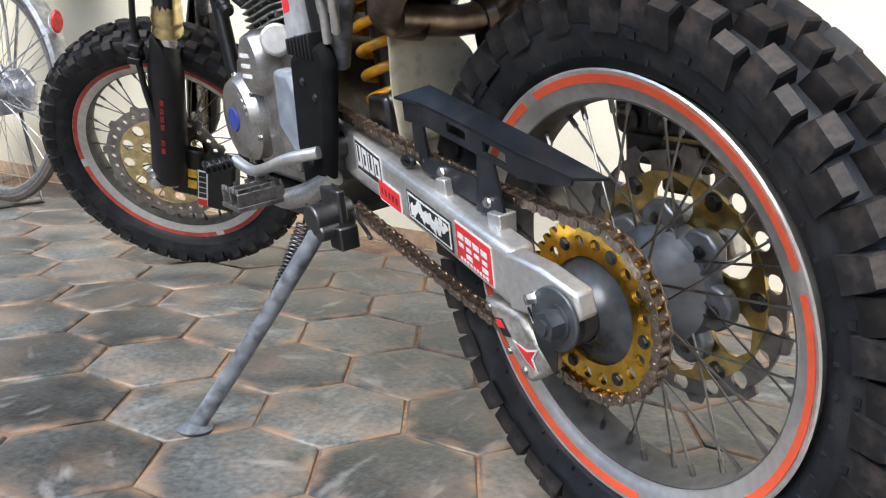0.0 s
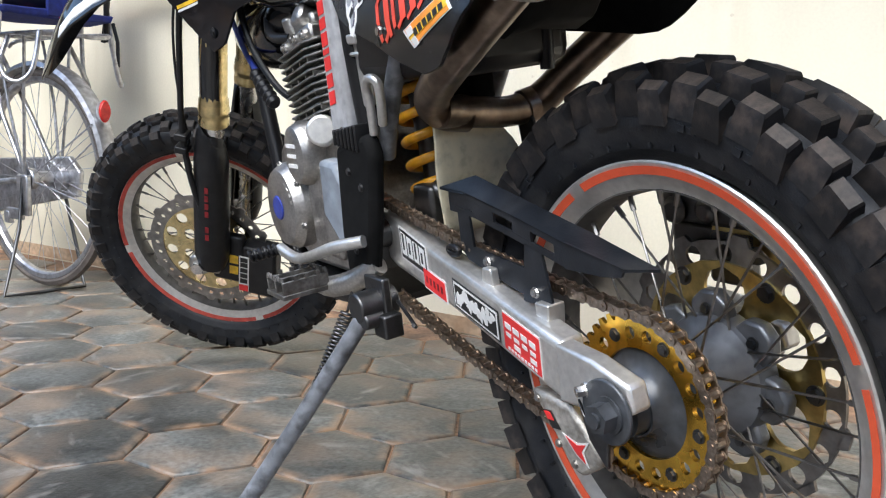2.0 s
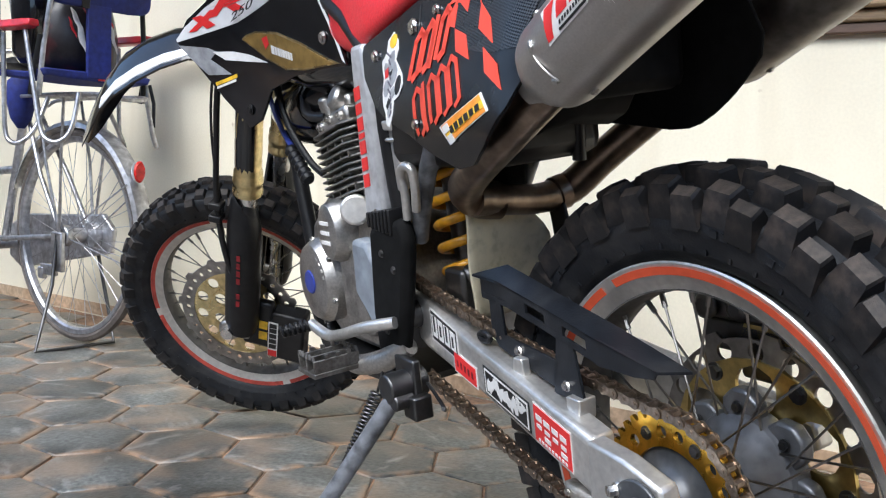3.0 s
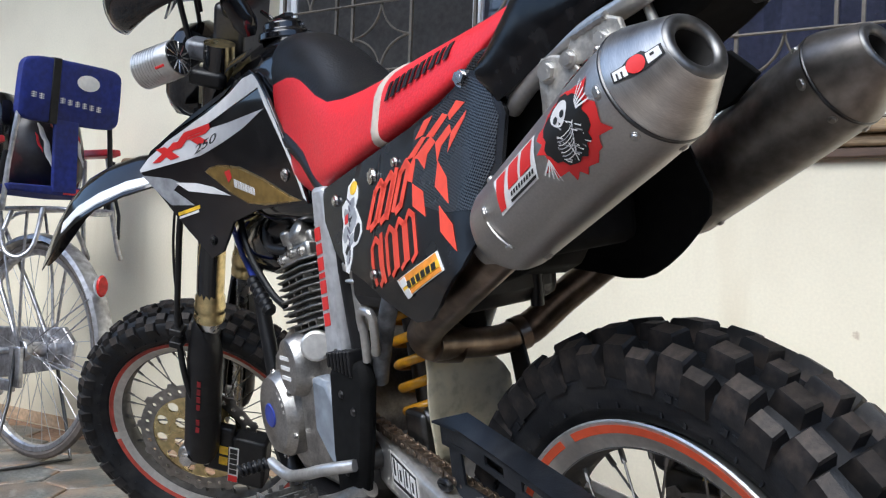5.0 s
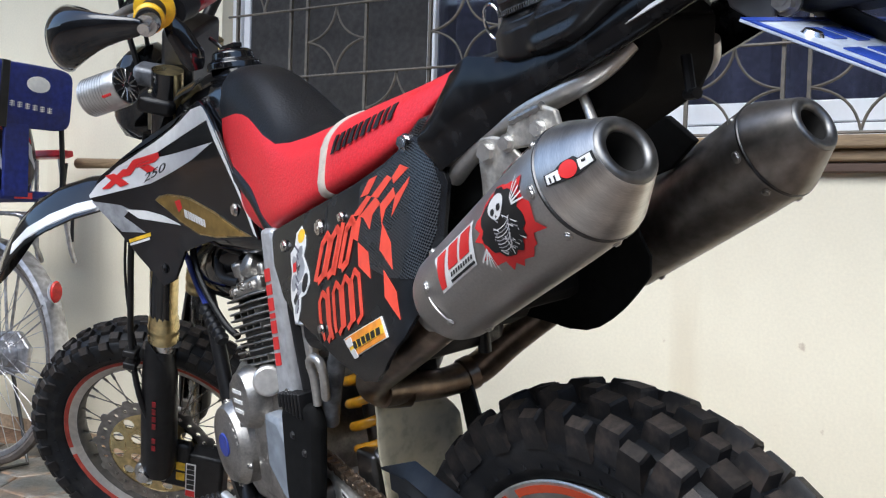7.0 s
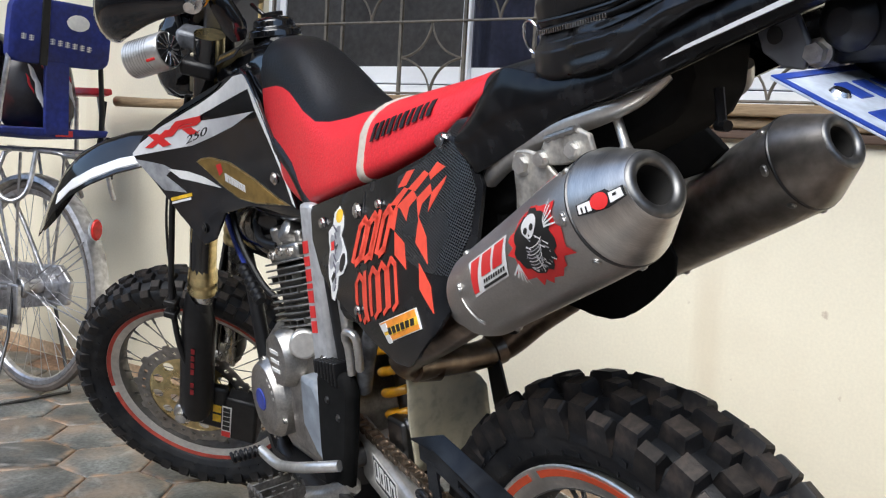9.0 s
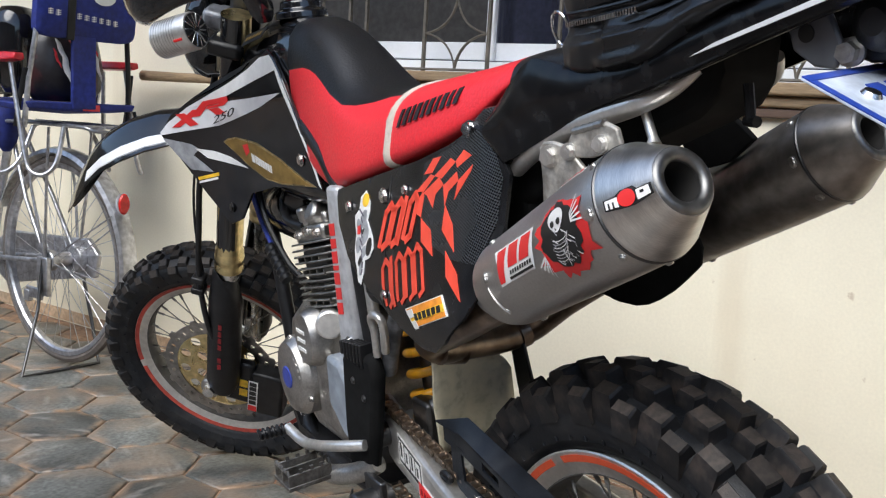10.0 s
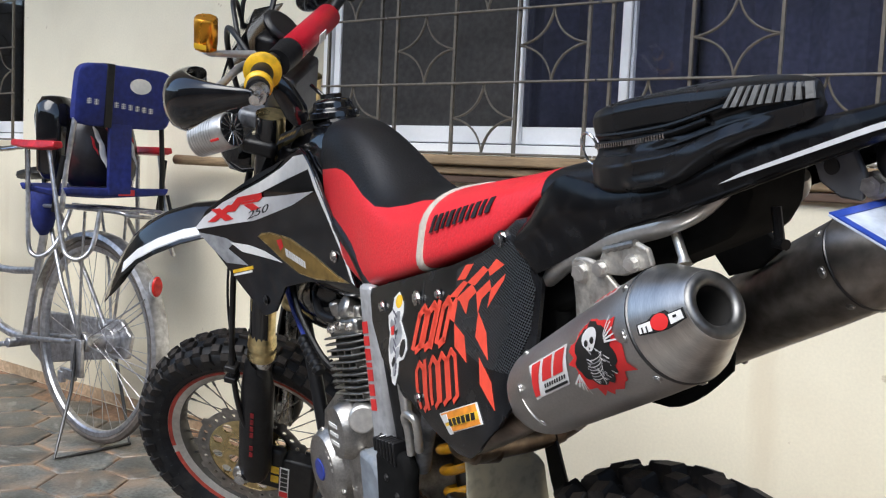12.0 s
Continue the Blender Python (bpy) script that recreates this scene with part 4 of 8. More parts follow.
for k in range(16):
    cx, cf = 0.285 - 0.0058 * k, tear.uniform(0.34, 0.58)
    cz = sum(p[1] for p in arm_field(cx, cx - 0.001, cf, cf)) / 4
    n_t = tear.randrange(5, 8)
    on_arm([[(cx + tear.uniform(0.003, 0.0085) * math.cos(2 * math.pi * a / n_t), cz + tear.uniform(0.003, 0.011) * math.sin(2 * math.pi * a / n_t)) for a in range(n_t)]], "torn_print", WHITE, lift=0.0022 + 0.00004 * k)
on_arm([arm_field(0.176, 0.098, 0.14, 0.84)], "white_sticker", WHITE)
on_arm([arm_field(0.1745, 0.0995, 0.17, 0.81)], "red_sticker", RED, "red sticker with plain white blocks", 0.0018)
for k in range(4):
    f0 = 0.1695 - 0.0168 * k
    on_arm([arm_field(f0, f0 - 0.0125, 0.58, 0.68), arm_field(f0 - 0.001, f0 - 0.0115, 0.44, 0.51), arm_field(f0, f0 - 0.0125, 0.30, 0.38)][: 2 + k % 2], "lettering_block", WHITE, lift=0.0026)
on_arm(bars(arm_field(0.168, 0.106, 0.20, 0.25), [1] * 9, 0.4), "lettering_block", WHITE, lift=0.0026)

# chain guard: a bent black plate with slots, on legs
def guard_y(x, z):
    return 0.072 + 0.0848 * (0.319 - x)


RIDGE = ((0.319, 0.529), (0.277, 0.5295), (0.170, 0.5145), (0.075, 0.4985), (-0.023, 0.487))
def zr(x, d=0.0):
    return float(np.interp(-x, [-p[0] for p in RIDGE], [p[1] for p in RIDGE])) - d


def rail(x0, x1, d0, d1, k=5):
    """A strip of the guard's flank between two depths under its ridge."""
    xs = np.linspace(x0, x1, k)
    return [(float(x), zr(x, d0)) for x in xs] + [(float(x), zr(x, d1)) for x in xs[::-1]]


top_rows = [((x, guard_y(x, 0), zr(x)), (x - 0.006 + 0.012 * (x > 0.3), 0.060 + 0.02 * (x > 0.3), z2)) for x, z2 in ((0.319, 0.533), (0.277, 0.548), (0.170, 0.524), (0.075, 0.503), (0.0, 0.484), (-0.023, 0.478))]
bm = bmesh.new()
vr = [[bm.verts.new(p) for p in r] for r in top_rows]
for p, q in zip(vr, vr[1:]):
    bm.faces.new((p[0], p[1], q[1], q[0]))
ret = bmesh.ops.extrude_face_region(bm, geom=bm.faces[:])
for v in ret["geom"]:
    if isinstance(v, bmesh.types.BMVert):
        v.co.z -= 0.003
guard = part("chain_guard", joined(bm, *[sheet([q], guard_y, 0.04, 0.0035) for q in (
    rail(0.319, 0.075, 0.0, 0.008), rail(0.319, 0.075, 0.020, 0.027), rail(0.319, 0.213, 0.008, 0.020, 3), rail(0.172, 0.136, 0.008, 0.020, 3), rail(0.092, 0.075, 0.008, 0.020, 3),
    [(0.075, 0.4985), (0.03, 0.493), (-0.023, 0.487), (-0.018, 0.478), (0.012, 0.473), (0.075, 0.470)],
    [(0.300, 0.506), (0.272, 0.502), (0.268, 0.462), (0.300, 0.456)], [(0.302, 0.460), (0.268, 0.462), (0.150, 0.456), (0.160, 0.424), (0.19, 0.428), (0.285, 0.444)],
    [(0.150, 0.486), (0.118, 0.480), (0.104, 0.420), (0.163, 0.416)])]), MATTEBLACK, moto, "scuffed black slotted chain guard", bevel=0.0012)
for x, z in ((0.135, 0.432), (0.235, 0.450)):
    part("guard_bolt", bolt((x, guard_y(x, z), z), (0, 1, 0), 0.005, 0.005), STEEL, guard)
part("guard_bracket", prism([(0.125, 0.40), (0.105, 0.40), (0.103, 0.425), (0.127, 0.425)], 0.074, 0.098), SATIN, moto, "silver guard bracket", bevel=0.002)
part("guard_bracket", prism([(0.236, 0.425), (0.212, 0.425), (0.215, 0.446), (0.232, 0.446)], 0.080, 0.092), SATIN, moto, bevel=0.002)
part("cable_clip", tube([(0.312 + 0.012 * math.cos(a), 0.078, 0.452 + 0.005 * math.sin(a)) for a in np.linspace(0, 6.28, 14)[:-1]], 0.004, 8, closed=True), BLACK, moto)

# chain guide under the arm
part("chain_guide", prism([(0.128, 0.330), (0.062, 0.326), (0.036, 0.302), (0.018, 0.285), (0.022, 0.270), (0.050, 0.250), (0.064, 0.252), (0.10, 0.296)], 0.092, 0.114), DULLPLATE, moto, "silver chain guide with small stickers", bevel=0.005)
part("guide_rubber", prism([(0.115, 0.318), (0.05, 0.312), (0.03, 0.285), (0.055, 0.262), (0.095, 0.296)], 0.048, 0.091), BLACK, moto, bevel=0.003)
gy = lambda x, z: 0.1155
part("star_edge", sheet([[(0.076, 0.294), (0.052, 0.2895), (0.033, 0.296), (0.043, 0.281), (0.036, 0.266), (0.055, 0.2745)]], gy, 0.05, 0.0006), WHITE, moto)
part("star_sticker", sheet([[(0.070, 0.292), (0.052, 0.287), (0.038, 0.292), (0.046, 0.281), (0.040, 0.270), (0.054, 0.277)]], lambda x, z: gy(x, z) + 0.0008, 0.05, 0.0008), RED, moto, "small red star sticker")
part("guide_sticker", sheet([[(0.106, 0.312), (0.092, 0.314), (0.078, 0.296), (0.092, 0.294)]], gy, 0.05, 0.0008), INK, moto)
part("guide_sticker", sheet([[(0.104, 0.311), (0.094, 0.312), (0.088, 0.304), (0.098, 0.303)]], lambda x, z: 0.1163, 0.05, 0.0008), RED, moto)
for x, z in ((0.06, 0.262), (0.085, 0.278), (0.115, 0.322)):
    part("guide_bolt", bolt((x, 0.114, z), (0, 1, 0), 0.0038, 0.003), CAST, moto)

# ---- engine ----
part("crankcase", joined(prism([(0.90, 0.46), (0.87, 0.55), (0.80, 0.60), (0.68, 0.62), (0.58, 0.58), (0.55, 0.50), (0.56, 0.40), (0.64, 0.36), (0.80, 0.36), (0.87, 0.40)], -0.09, 0.066),
                         prism([(0.79, 0.575), (0.79, 0.606), (0.65, 0.612), (0.64, 0.58)], -0.07, 0.07), prism([(0.74, 0.53), (0.74, 0.39), (0.64, 0.385), (0.62, 0.53)], 0.06, 0.082)), CAST, moto, "dull silver engine crankcase", bevel=0.012)
def cover(name, c, r, y0, y1, label, sq=1.0):
    b = lathe([(0, y1), (r * 0.72, y1 - 0.001), (r * 0.86, y1 - 0.004), (r * 0.93, y1 - 0.012), (r, y1 - 0.02), (r, y0), (0, y0)], 40)
    b.transform(Matrix.Translation((c[0], 0, c[1])) @ Matrix.Diagonal((1, 1, sq, 1)))
    return part(name, b, CAST, moto, label, angle=30)


gen = cover("generator_cover", (0.805, 0.462), 0.066, 0.06, 0.108, "round silver generator cover", 1.12)
part("badge", lathe([(0, 0.1105), (0.019, 0.1100), (0.021, 0.108), (0, 0.108)], 28, at=(0.808, 0, 0.462)), BLUESTICK, gen, "round blue badge")
for k in range(6):
    a = 2 * math.pi * k / 6 + 0.4
    part("cover_bolt", bolt((0.805 + 0.064 * math.cos(a), 0.09, 0.462 + 0.071 * math.sin(a)), (0, 1, 0), 0.0045, 0.006), STEEL, gen)
part("raised_marks", joined(*[moved(box(-0.003, 0.003, 0.1035, 0.1065, 0.046, 0.054), Matrix.Translation((0.805, 0, 0.462)) @ Matrix.Rotation(radians(-75 + 13 * k), 4, "Y")) for k in range(7)]), ALU, gen)
up = cover("cam_cover", (0.716, 0.556), 0.040, 0.06, 0.108, "oval silver starter cover", 1.3)
part("red_print", joined(*[box(0.700, 0.732, 0.1075, 0.109, z, z + 0.006) for z in (0.536, 0.552, 0.568)]), WHITE, up, "worn white and red print")
part("starter_motor", tube([(0.70, 0.05, 0.585), (0.64, 0.085, 0.595)], [0.026, 0.024], 20), ALU, moto, "bright starter housing", bevel=0.004)
part("sprocket_cover", prism([(0.622, 0.555), (0.572, 0.552), (0.548, 0.520), (0.538, 0.45), (0.55, 0.415), (0.585, 0.43), (0.63, 0.47)], 0.075, 0.108), GREYPLASTIC, moto, "grey front sprocket cover", bevel=0.008)

CYL = Matrix.Translation((0.708, 0, 0.606)) @ Matrix.Rotation(radians(13), 4, "Y")
cyl = part("cylinder", moved(box(-0.058, 0.058, -0.060, 0.060, -0.05, 0.112), CYL), DARKSTEEL, moto, "finned engine cylinder", bevel=0.01)
for k in range(11):
    w = 0.074 + 0.0015 * (k % 2)
    part("fin", moved(prism([(-w, -0.060), (-w + 0.022, -0.078), (w - 0.022, -0.078), (w, -0.060), (w, 0.060), (w - 0.022, 0.078), (-w + 0.022, 0.078), (-w, 0.060)], 0.0, 0.0034), CYL @ Matrix.Translation((0, 0, 0.002 + k * 0.0108)) @ Matrix.Rotation(radians(90), 4, "X")), FIN, cyl, bevel=0.0012)
for k in range(16):
    part("fin_bridge", moved(box(-0.062 + 0.031 * (k % 4) + 0.010 * (k // 4 % 2), -0.058 + 0.031 * (k % 4) + 0.010 * (k // 4 % 2), 0.055, 0.074, 0.006 + 0.0248 * (k // 4), 0.016 + 0.0248 * (k // 4)), CYL), CAST, cyl)
head = part("cylinder_head", moved(joined(box(-0.062, 0.062, -0.06, 0.064, 0.112, 0.140), box(-0.05, 0.045, -0.06, 0.05, 0.136, 0.160), disc_bar((-0.02, 0.02, 0.14), (-0.02, 0.062, 0.165), 0.020), disc_bar((0.035, 0.045, 0.14), (0.035, 0.05, 0.175), 0.013)), CYL), CAST, moto, "cylinder head with valve covers", bevel=0.006)
for q in ((-0.04, 0.062, 0.126), (0.04, 0.064, 0.126), (0.0, 0.064, 0.130)):
    part("head_bolt", bolt(CYL @ Vector(q), (0, 1, 0.2), 0.006, 0.008), STEEL, head)
part("tank_lobe", loft([[(x, 0.056 * f * math.cos(a), (z0 + z1) / 2 + (z1 - z0) / 2 * math.sin(a)) for a in np.linspace(0, 2 * math.pi, 21)[:-1]] for x, z0, z1, f in ((1.085, 0.735, 0.760, 0.3), (1.07, 0.712, 0.785, 0.7), (1.01, 0.684, 0.81, 0.95), (0.92, 0.681, 0.82, 1.0), (0.86, 0.692, 0.83, 1.0), (0.825, 0.725, 0.83, 0.8), (0.815, 0.76, 0.80, 0.3))]), GLOSSBLACK, moto, "black lower lobe of the fuel tank", angle=60)
part("spark_plug_lead", tube([(0.77, 0.055, 0.735), (0.84, 0.06, 0.745), (0.90, 0.03, 0.80)], 0.009, 10, 5), BLACK, moto)
part("carburettor", joined(box(0.56, 0.64, -0.05, 0.04, 0.64, 0.72), disc_bar((0.64, 0, 0.69), (0.70, 0, 0.70), 0.028)), CAST, moto, bevel=0.008)
part("airbox", box(0.26, 0.50, -0.10, 0.088, 0.665, 0.86), BLACK, moto, bevel=0.02)
part("clutch_cable", tube([(0.93, 0.07, 0.86), (0.91, 0.075, 0.75), (0.84, 0.07, 0.67), (0.80, 0.06, 0.64)], 0.006, 8, 5), BLACK, moto)
part("throttle_cable", tube([(1.05, 0.05, 0.80), (0.97, 0.06, 0.72), (0.90, 0.07, 0.685)], 0.005, 8, 5), BLUESTICK, moto)
part("cable_boot", tube([(0.90 - 0.0055 * k, 0.075, 0.685 - 0.0045 * k) for k in range(13)], [0.010, 0.013] * 6 + [0.010], 12), BLACK, moto)

# gear lever, foot pegs, side stand
part("gear_lever", tube([(0.482, 0.118, 0.450), (0.53, 0.145, 0.440), (0.60, 0.150, 0.418), (0.65, 0.153, 0.408), (0.695, 0.160, 0.420)], 0.0088, 12, 4), SATIN, moto, "polished gear lever")
part("lever_rubber", joined(tube([(0.693, 0.155, 0.420), (0.711, 0.205, 0.414)], 0.006, 10), coil((0.694, 0.162, 0.419), (0.711, 0.206, 0.414), 0.0075, 0.003, 6)), BLACK, moto, "ribbed rubber toe piece")
peg = part("foot_peg", box(0.563, 0.627, 0.140, 0.217, 0.372, 0.379), WORNPEG, moto, "toothed steel foot peg", bevel=0.001)
part("peg_cage", joined(box(0.565, 0.569, 0.142, 0.215, 0.379, 0.398), box(0.621, 0.625, 0.142, 0.215, 0.379, 0.398), box(0.593, 0.597, 0.142, 0.215, 0.379, 0.398)), WORNPEG, peg, bevel=0.001)
part("peg_teeth", joined(*[prism([(x + 0.005, 0.398), (x + 0.001, 0.405), (x - 0.001, 0.405), (x - 0.005, 0.398)], y, y + 0.004) for x in (0.572, 0.585, 0.598, 0.611, 0.62) for y in (0.142, 0.211)], *[box(x, x + 0.004, y, y + 0.006, 0.398, 0.404) for x in (0.565, 0.621) for y in (0.155, 0.172, 0.19)]), WORNPEG, peg)
part("peg_hanger", tube([(0.595, 0.15, 0.378), (0.575, 0.135, 0.372), (0.53, 0.115, 0.385), (0.49, 0.095, 0.41)], [0.011, 0.016, 0.017, 0.015], 12, 4), CAST, moto, "silver peg hanger")
foot = Vector((0.595, 0.335, 0.0605))
piv = Vector((0.470, 0.135, 0.352))
part("side_stand", tube([piv, piv.lerp(foot, 0.5) + Vector((0, -0.004, 0)), foot], [0.0125, 0.0125, 0.013], 14, 4), GREYPAINT, moto, "scuffed grey side stand resting on the paving")
part("stand_foot", moved(joined(lathe([(0, -0.003), (0.026, -0.003), (0.027, 0.0), (0.022, 0.003), (0.014, 0.010), (0, 0.012)], 22, axis="z")), LEAN_M.inverted() @ Matrix.Translation((LEAN_M @ foot).xy.to_3d() + Vector((0, 0, 0.0035)))), GREYPAINT, moto, "flat oval stand foot")
part("stand_pivot", joined(disc_bar((0.47, 0.09, 0.362), (0.47, 0.152, 0.362), 0.022), box(0.445, 0.50, 0.105, 0.118, 0.335, 0.40), disc_bar((0.455, 0.118, 0.345), (0.455, 0.15, 0.345), 0.012), box(0.43, 0.465, 0.10, 0.13, 0.318, 0.352)), DARKSTEEL, moto, "greasy dark stand pivot", bevel=0.003)
part("stand_spring", joined(coil((0.505, 0.148, 0.350), (0.533, 0.206, 0.232), 0.0085, 0.0018, 22), tube([(0.497, 0.140, 0.38), (0.505, 0.148, 0.350)], 0.002, 6), tube([(0.533, 0.206, 0.232), (0.537, 0.222, 0.214), (0.528, 0.232, 0.208)], 0.002, 6)), DARKSTEEL, moto, "coiled stand return spring")
part("switch_wire", tube([(0.43, 0.105, 0.37), (0.40, 0.10, 0.34), (0.385, 0.11, 0.345)], 0.003, 6, 4), BLACK, moto)

# ---- frame ----
part("frame_spar", prism([(0.562, 0.836), (0.524, 0.838), (0.513, 0.72), (0.514, 0.595), (0.576, 0.572), (0.572, 0.70)], 0.080, 0.099), SPARPAINT, moto, "silver frame spar with red blocks", bevel=0.007)
for q in bars([(0.561, 0.780), (0.564, 0.632), (0.545, 0.636), (0.542, 0.784)], [1, 0.8, 1, 0.4, 1, 1, 1], 0.22):
    part("lettering_block", sheet([q], lambda x, z: 0.1, 0.1, 0.0008), RED, moto, "red lettering block")
part("spar_bolt", bolt((0.535, 0.099, 0.595), (0, 1, 0), 0.008, 0.006), STEEL, moto)
part("frame_guard", joined(prism([(0.548, 0.578), (0.450, 0.600), (0.436, 0.572), (0.464, 0.470), (0.492, 0.390), (0.522, 0.362), (0.562, 0.370), (0.566, 0.450)], 0.088, 0.112)), UNDERBLACK, moto, "black ribbed frame guard", bevel=0.01)
part("guard_ribs", joined(*[box(0.468 + 0.011 * k, 0.473 + 0.011 * k, 0.092, 0.116, 0.575 + 0.001 * k, 0.612 - 0.0015 * k) for k in range(7)]), BLACK, moto, bevel=0.002)
for x, z in ((0.51, 0.545), (0.478, 0.525), (0.52, 0.43)):
    part("guard_screw", bolt((x, 0.112, z), (0, 1, 0), 0.0045, 0.003), DARKSTEEL, moto)
part("heat_plate", prism([(0.540, 0.745), (0.474, 0.735), (0.478, 0.632), (0.542, 0.622)], 0.070, 0.084), SATIN, moto, "silver side plate", bevel=0.004)
part("plate_clamp", joined(box(0.478, 0.522, 0.068, 0.09, 0.716, 0.730), box(0.478, 0.522, 0.068, 0.09, 0.700, 0.706)), ALU, moto, bevel=0.003)
for s in (1, -1):
    part("subframe_strut", tube([(0.46, s * 0.075, 0.565), (0.40, s * 0.085, 0.66), (0.33, s * 0.08, 0.78)], 0.0125, 12, 3), GREYPAINT, moto, "grey painted frame tube")
    part("down_tube", tube([(1.08, s * 0.02, 0.93), (0.98, s * 0.035, 0.66), (0.90, s * 0.05, 0.40), (0.80, s * 0.07, 0.33), (0.55, s * 0.08, 0.34)], 0.014, 10, 4), BLACK, moto)
    part("top_tube", tube([(1.10, s * 0.02, 0.98), (0.85, s * 0.04, 0.96), (0.56, s * 0.075, 0.84), (0.50, s * 0.075, 0.60)], 0.016, 10, 4), BLACK, moto)
part("peg_loop", tube([(0.446, 0.098, 0.598), (0.432, 0.105, 0.640), (0.424, 0.112, 0.662), (0.407, 0.115, 0.673), (0.391, 0.113, 0.668), (0.396, 0.108, 0.645), (0.418, 0.098, 0.612)], 0.0062, 10, 4), SATIN, moto, "silver passenger peg bracket")
part("swingarm_pivot", disc_bar((0.50, -0.10, 0.45), (0.50, 0.105, 0.45), 0.02), DARKSTEEL, moto)
part("skid_plate", prism([(0.90, 0.40), (0.86, 0.33), (0.55, 0.325), (0.55, 0.335), (0.85, 0.345), (0.89, 0.405)], -0.08, 0.08), BLACK, moto)
sp = part("shock_absorber", joined(disc_bar((0.452, 0.0, 0.45), (0.49, 0.0, 0.70), 0.017), disc_bar((0.452, 0, 0.445), (0.456, 0, 0.47), 0.033), disc_bar((0.482, 0, 0.655), (0.486, 0, 0.68), 0.036)), DARKSTEEL, moto, "rear shock absorber")
part("spring", coil((0.456, 0.0, 0.475), (0.483, 0.0, 0.655), 0.033, 0.0072, 5.5, 10, 18), SPRINGYELLOW, sp, "yellow shock spring")
part("linkage", joined(disc_bar((0.46, 0.03, 0.45), (0.40, 0.03, 0.52), 0.014), box(0.40, 0.45, 0.02, 0.05, 0.44, 0.52)), DARKSTEEL, moto, bevel=0.006)

# added black block that stands in for the dark between shock and frame guard
part("airbox", loft([[(x, -0.036, z1), (x, -0.074, z1 - 0.01), (x, -0.074, z0), (x, -0.036, z0)] for x, z0, z1 in ((0.572, 0.54, 0.72), (0.55, 0.50, 0.745), (0.46, 0.49, 0.75), (0.415, 0.50, 0.74), (0.40, 0.52, 0.71))]), UNDERBLACK, moto, "black block added to fill the gap behind the shock", bevel=0.006)
# cream inner mudguard that hugs the tyre
bm = bmesh.new()
cols = []
for i in range(13):
    t_ = i / 12
    z = 0.628 - 0.175 * t_
    lo, hi = -0.082 + 0.09 * max(0.0, 1 - t_ / 0.45) ** 1.5, 0.058 - 0.006 * t_
    cols.append([bm.verts.new((0.376 + 0.010 * t_ - 0.012 * (f * f) + 0.003 * math.sin(9 * t_ + 3 * f), (lo + hi) / 2 + (hi - lo) / 2 * f, z)) for f in np.linspace(-1, 1, 11)])
for a, b in zip(cols, cols[1:]):
    for j in range(10):
        bm.faces.new((a[j], a[j + 1], b[j + 1], b[j]))
mud = part("inner_mudguard", bm, CREAM, moto, "muddy cream plastic mudguard before the rear tyre", angle=60)
md = mud.modifiers.new("skin", "SOLIDIFY")
md.thickness = 0.004
part("mudguard_bracket", prism([(0.372, 0.60), (0.338, 0.60), (0.316, 0.522), (0.320, 0.49), (0.348, 0.49), (0.360, 0.53)], -0.088, -0.082), BLACK, moto, bevel=0.002)
part("mudguard_stay", tube([(0.262, -0.06, 0.720), (0.266, -0.06, 0.66)], 0.009, 10), BLACK, moto)

# ---- exhaust ----
part("exhaust_pipe", tube([(0.350, 0.010, 0.612), (0.352, 0.045, 0.620), (0.338, 0.068, 0.638), (0.29, 0.085, 0.662), (0.20, 0.098, 0.705), (0.12, 0.10, 0.748), (0.075, 0.10, 0.772)], 0.0225, 18, 5), PIPE, moto, "heat-browned left exhaust pipe")
part("crossover_pipe", tube([(0.342, 0.055, 0.622), (0.350, 0.0, 0.614), (0.356, -0.06, 0.606), (0.352, -0.110, 0.614), (0.305, -0.135, 0.655), (0.235, -0.155, 0.703), (0.165, -0.173, 0.748), (0.130, -0.177, 0.768)], [0.0205, 0.0205, 0.0205, 0.023, 0.0225, 0.0225, 0.023, 0.024], 18, 5), PIPE, moto, "heat-browned right exhaust pipe")
part("pipe_joint", tube([(0.357, -0.082, 0.606), (0.357, -0.085, 0.607), (0.355, -0.101, 0.610), (0.354, -0.104, 0.611)], [0.0205, 0.0245, 0.0245, 0.021], 18), PIPE, moto)

part("header_pipe", tube([(0.83, 0.0, 0.70), (0.90, -0.03, 0.62), (0.88, -0.08, 0.42), (0.74, -0.10, 0.37), (0.55, -0.10, 0.45), (0.44, -0.03, 0.60), (0.36, 0.0, 0.613)], 0.02, 12, 5), PIPE, moto)


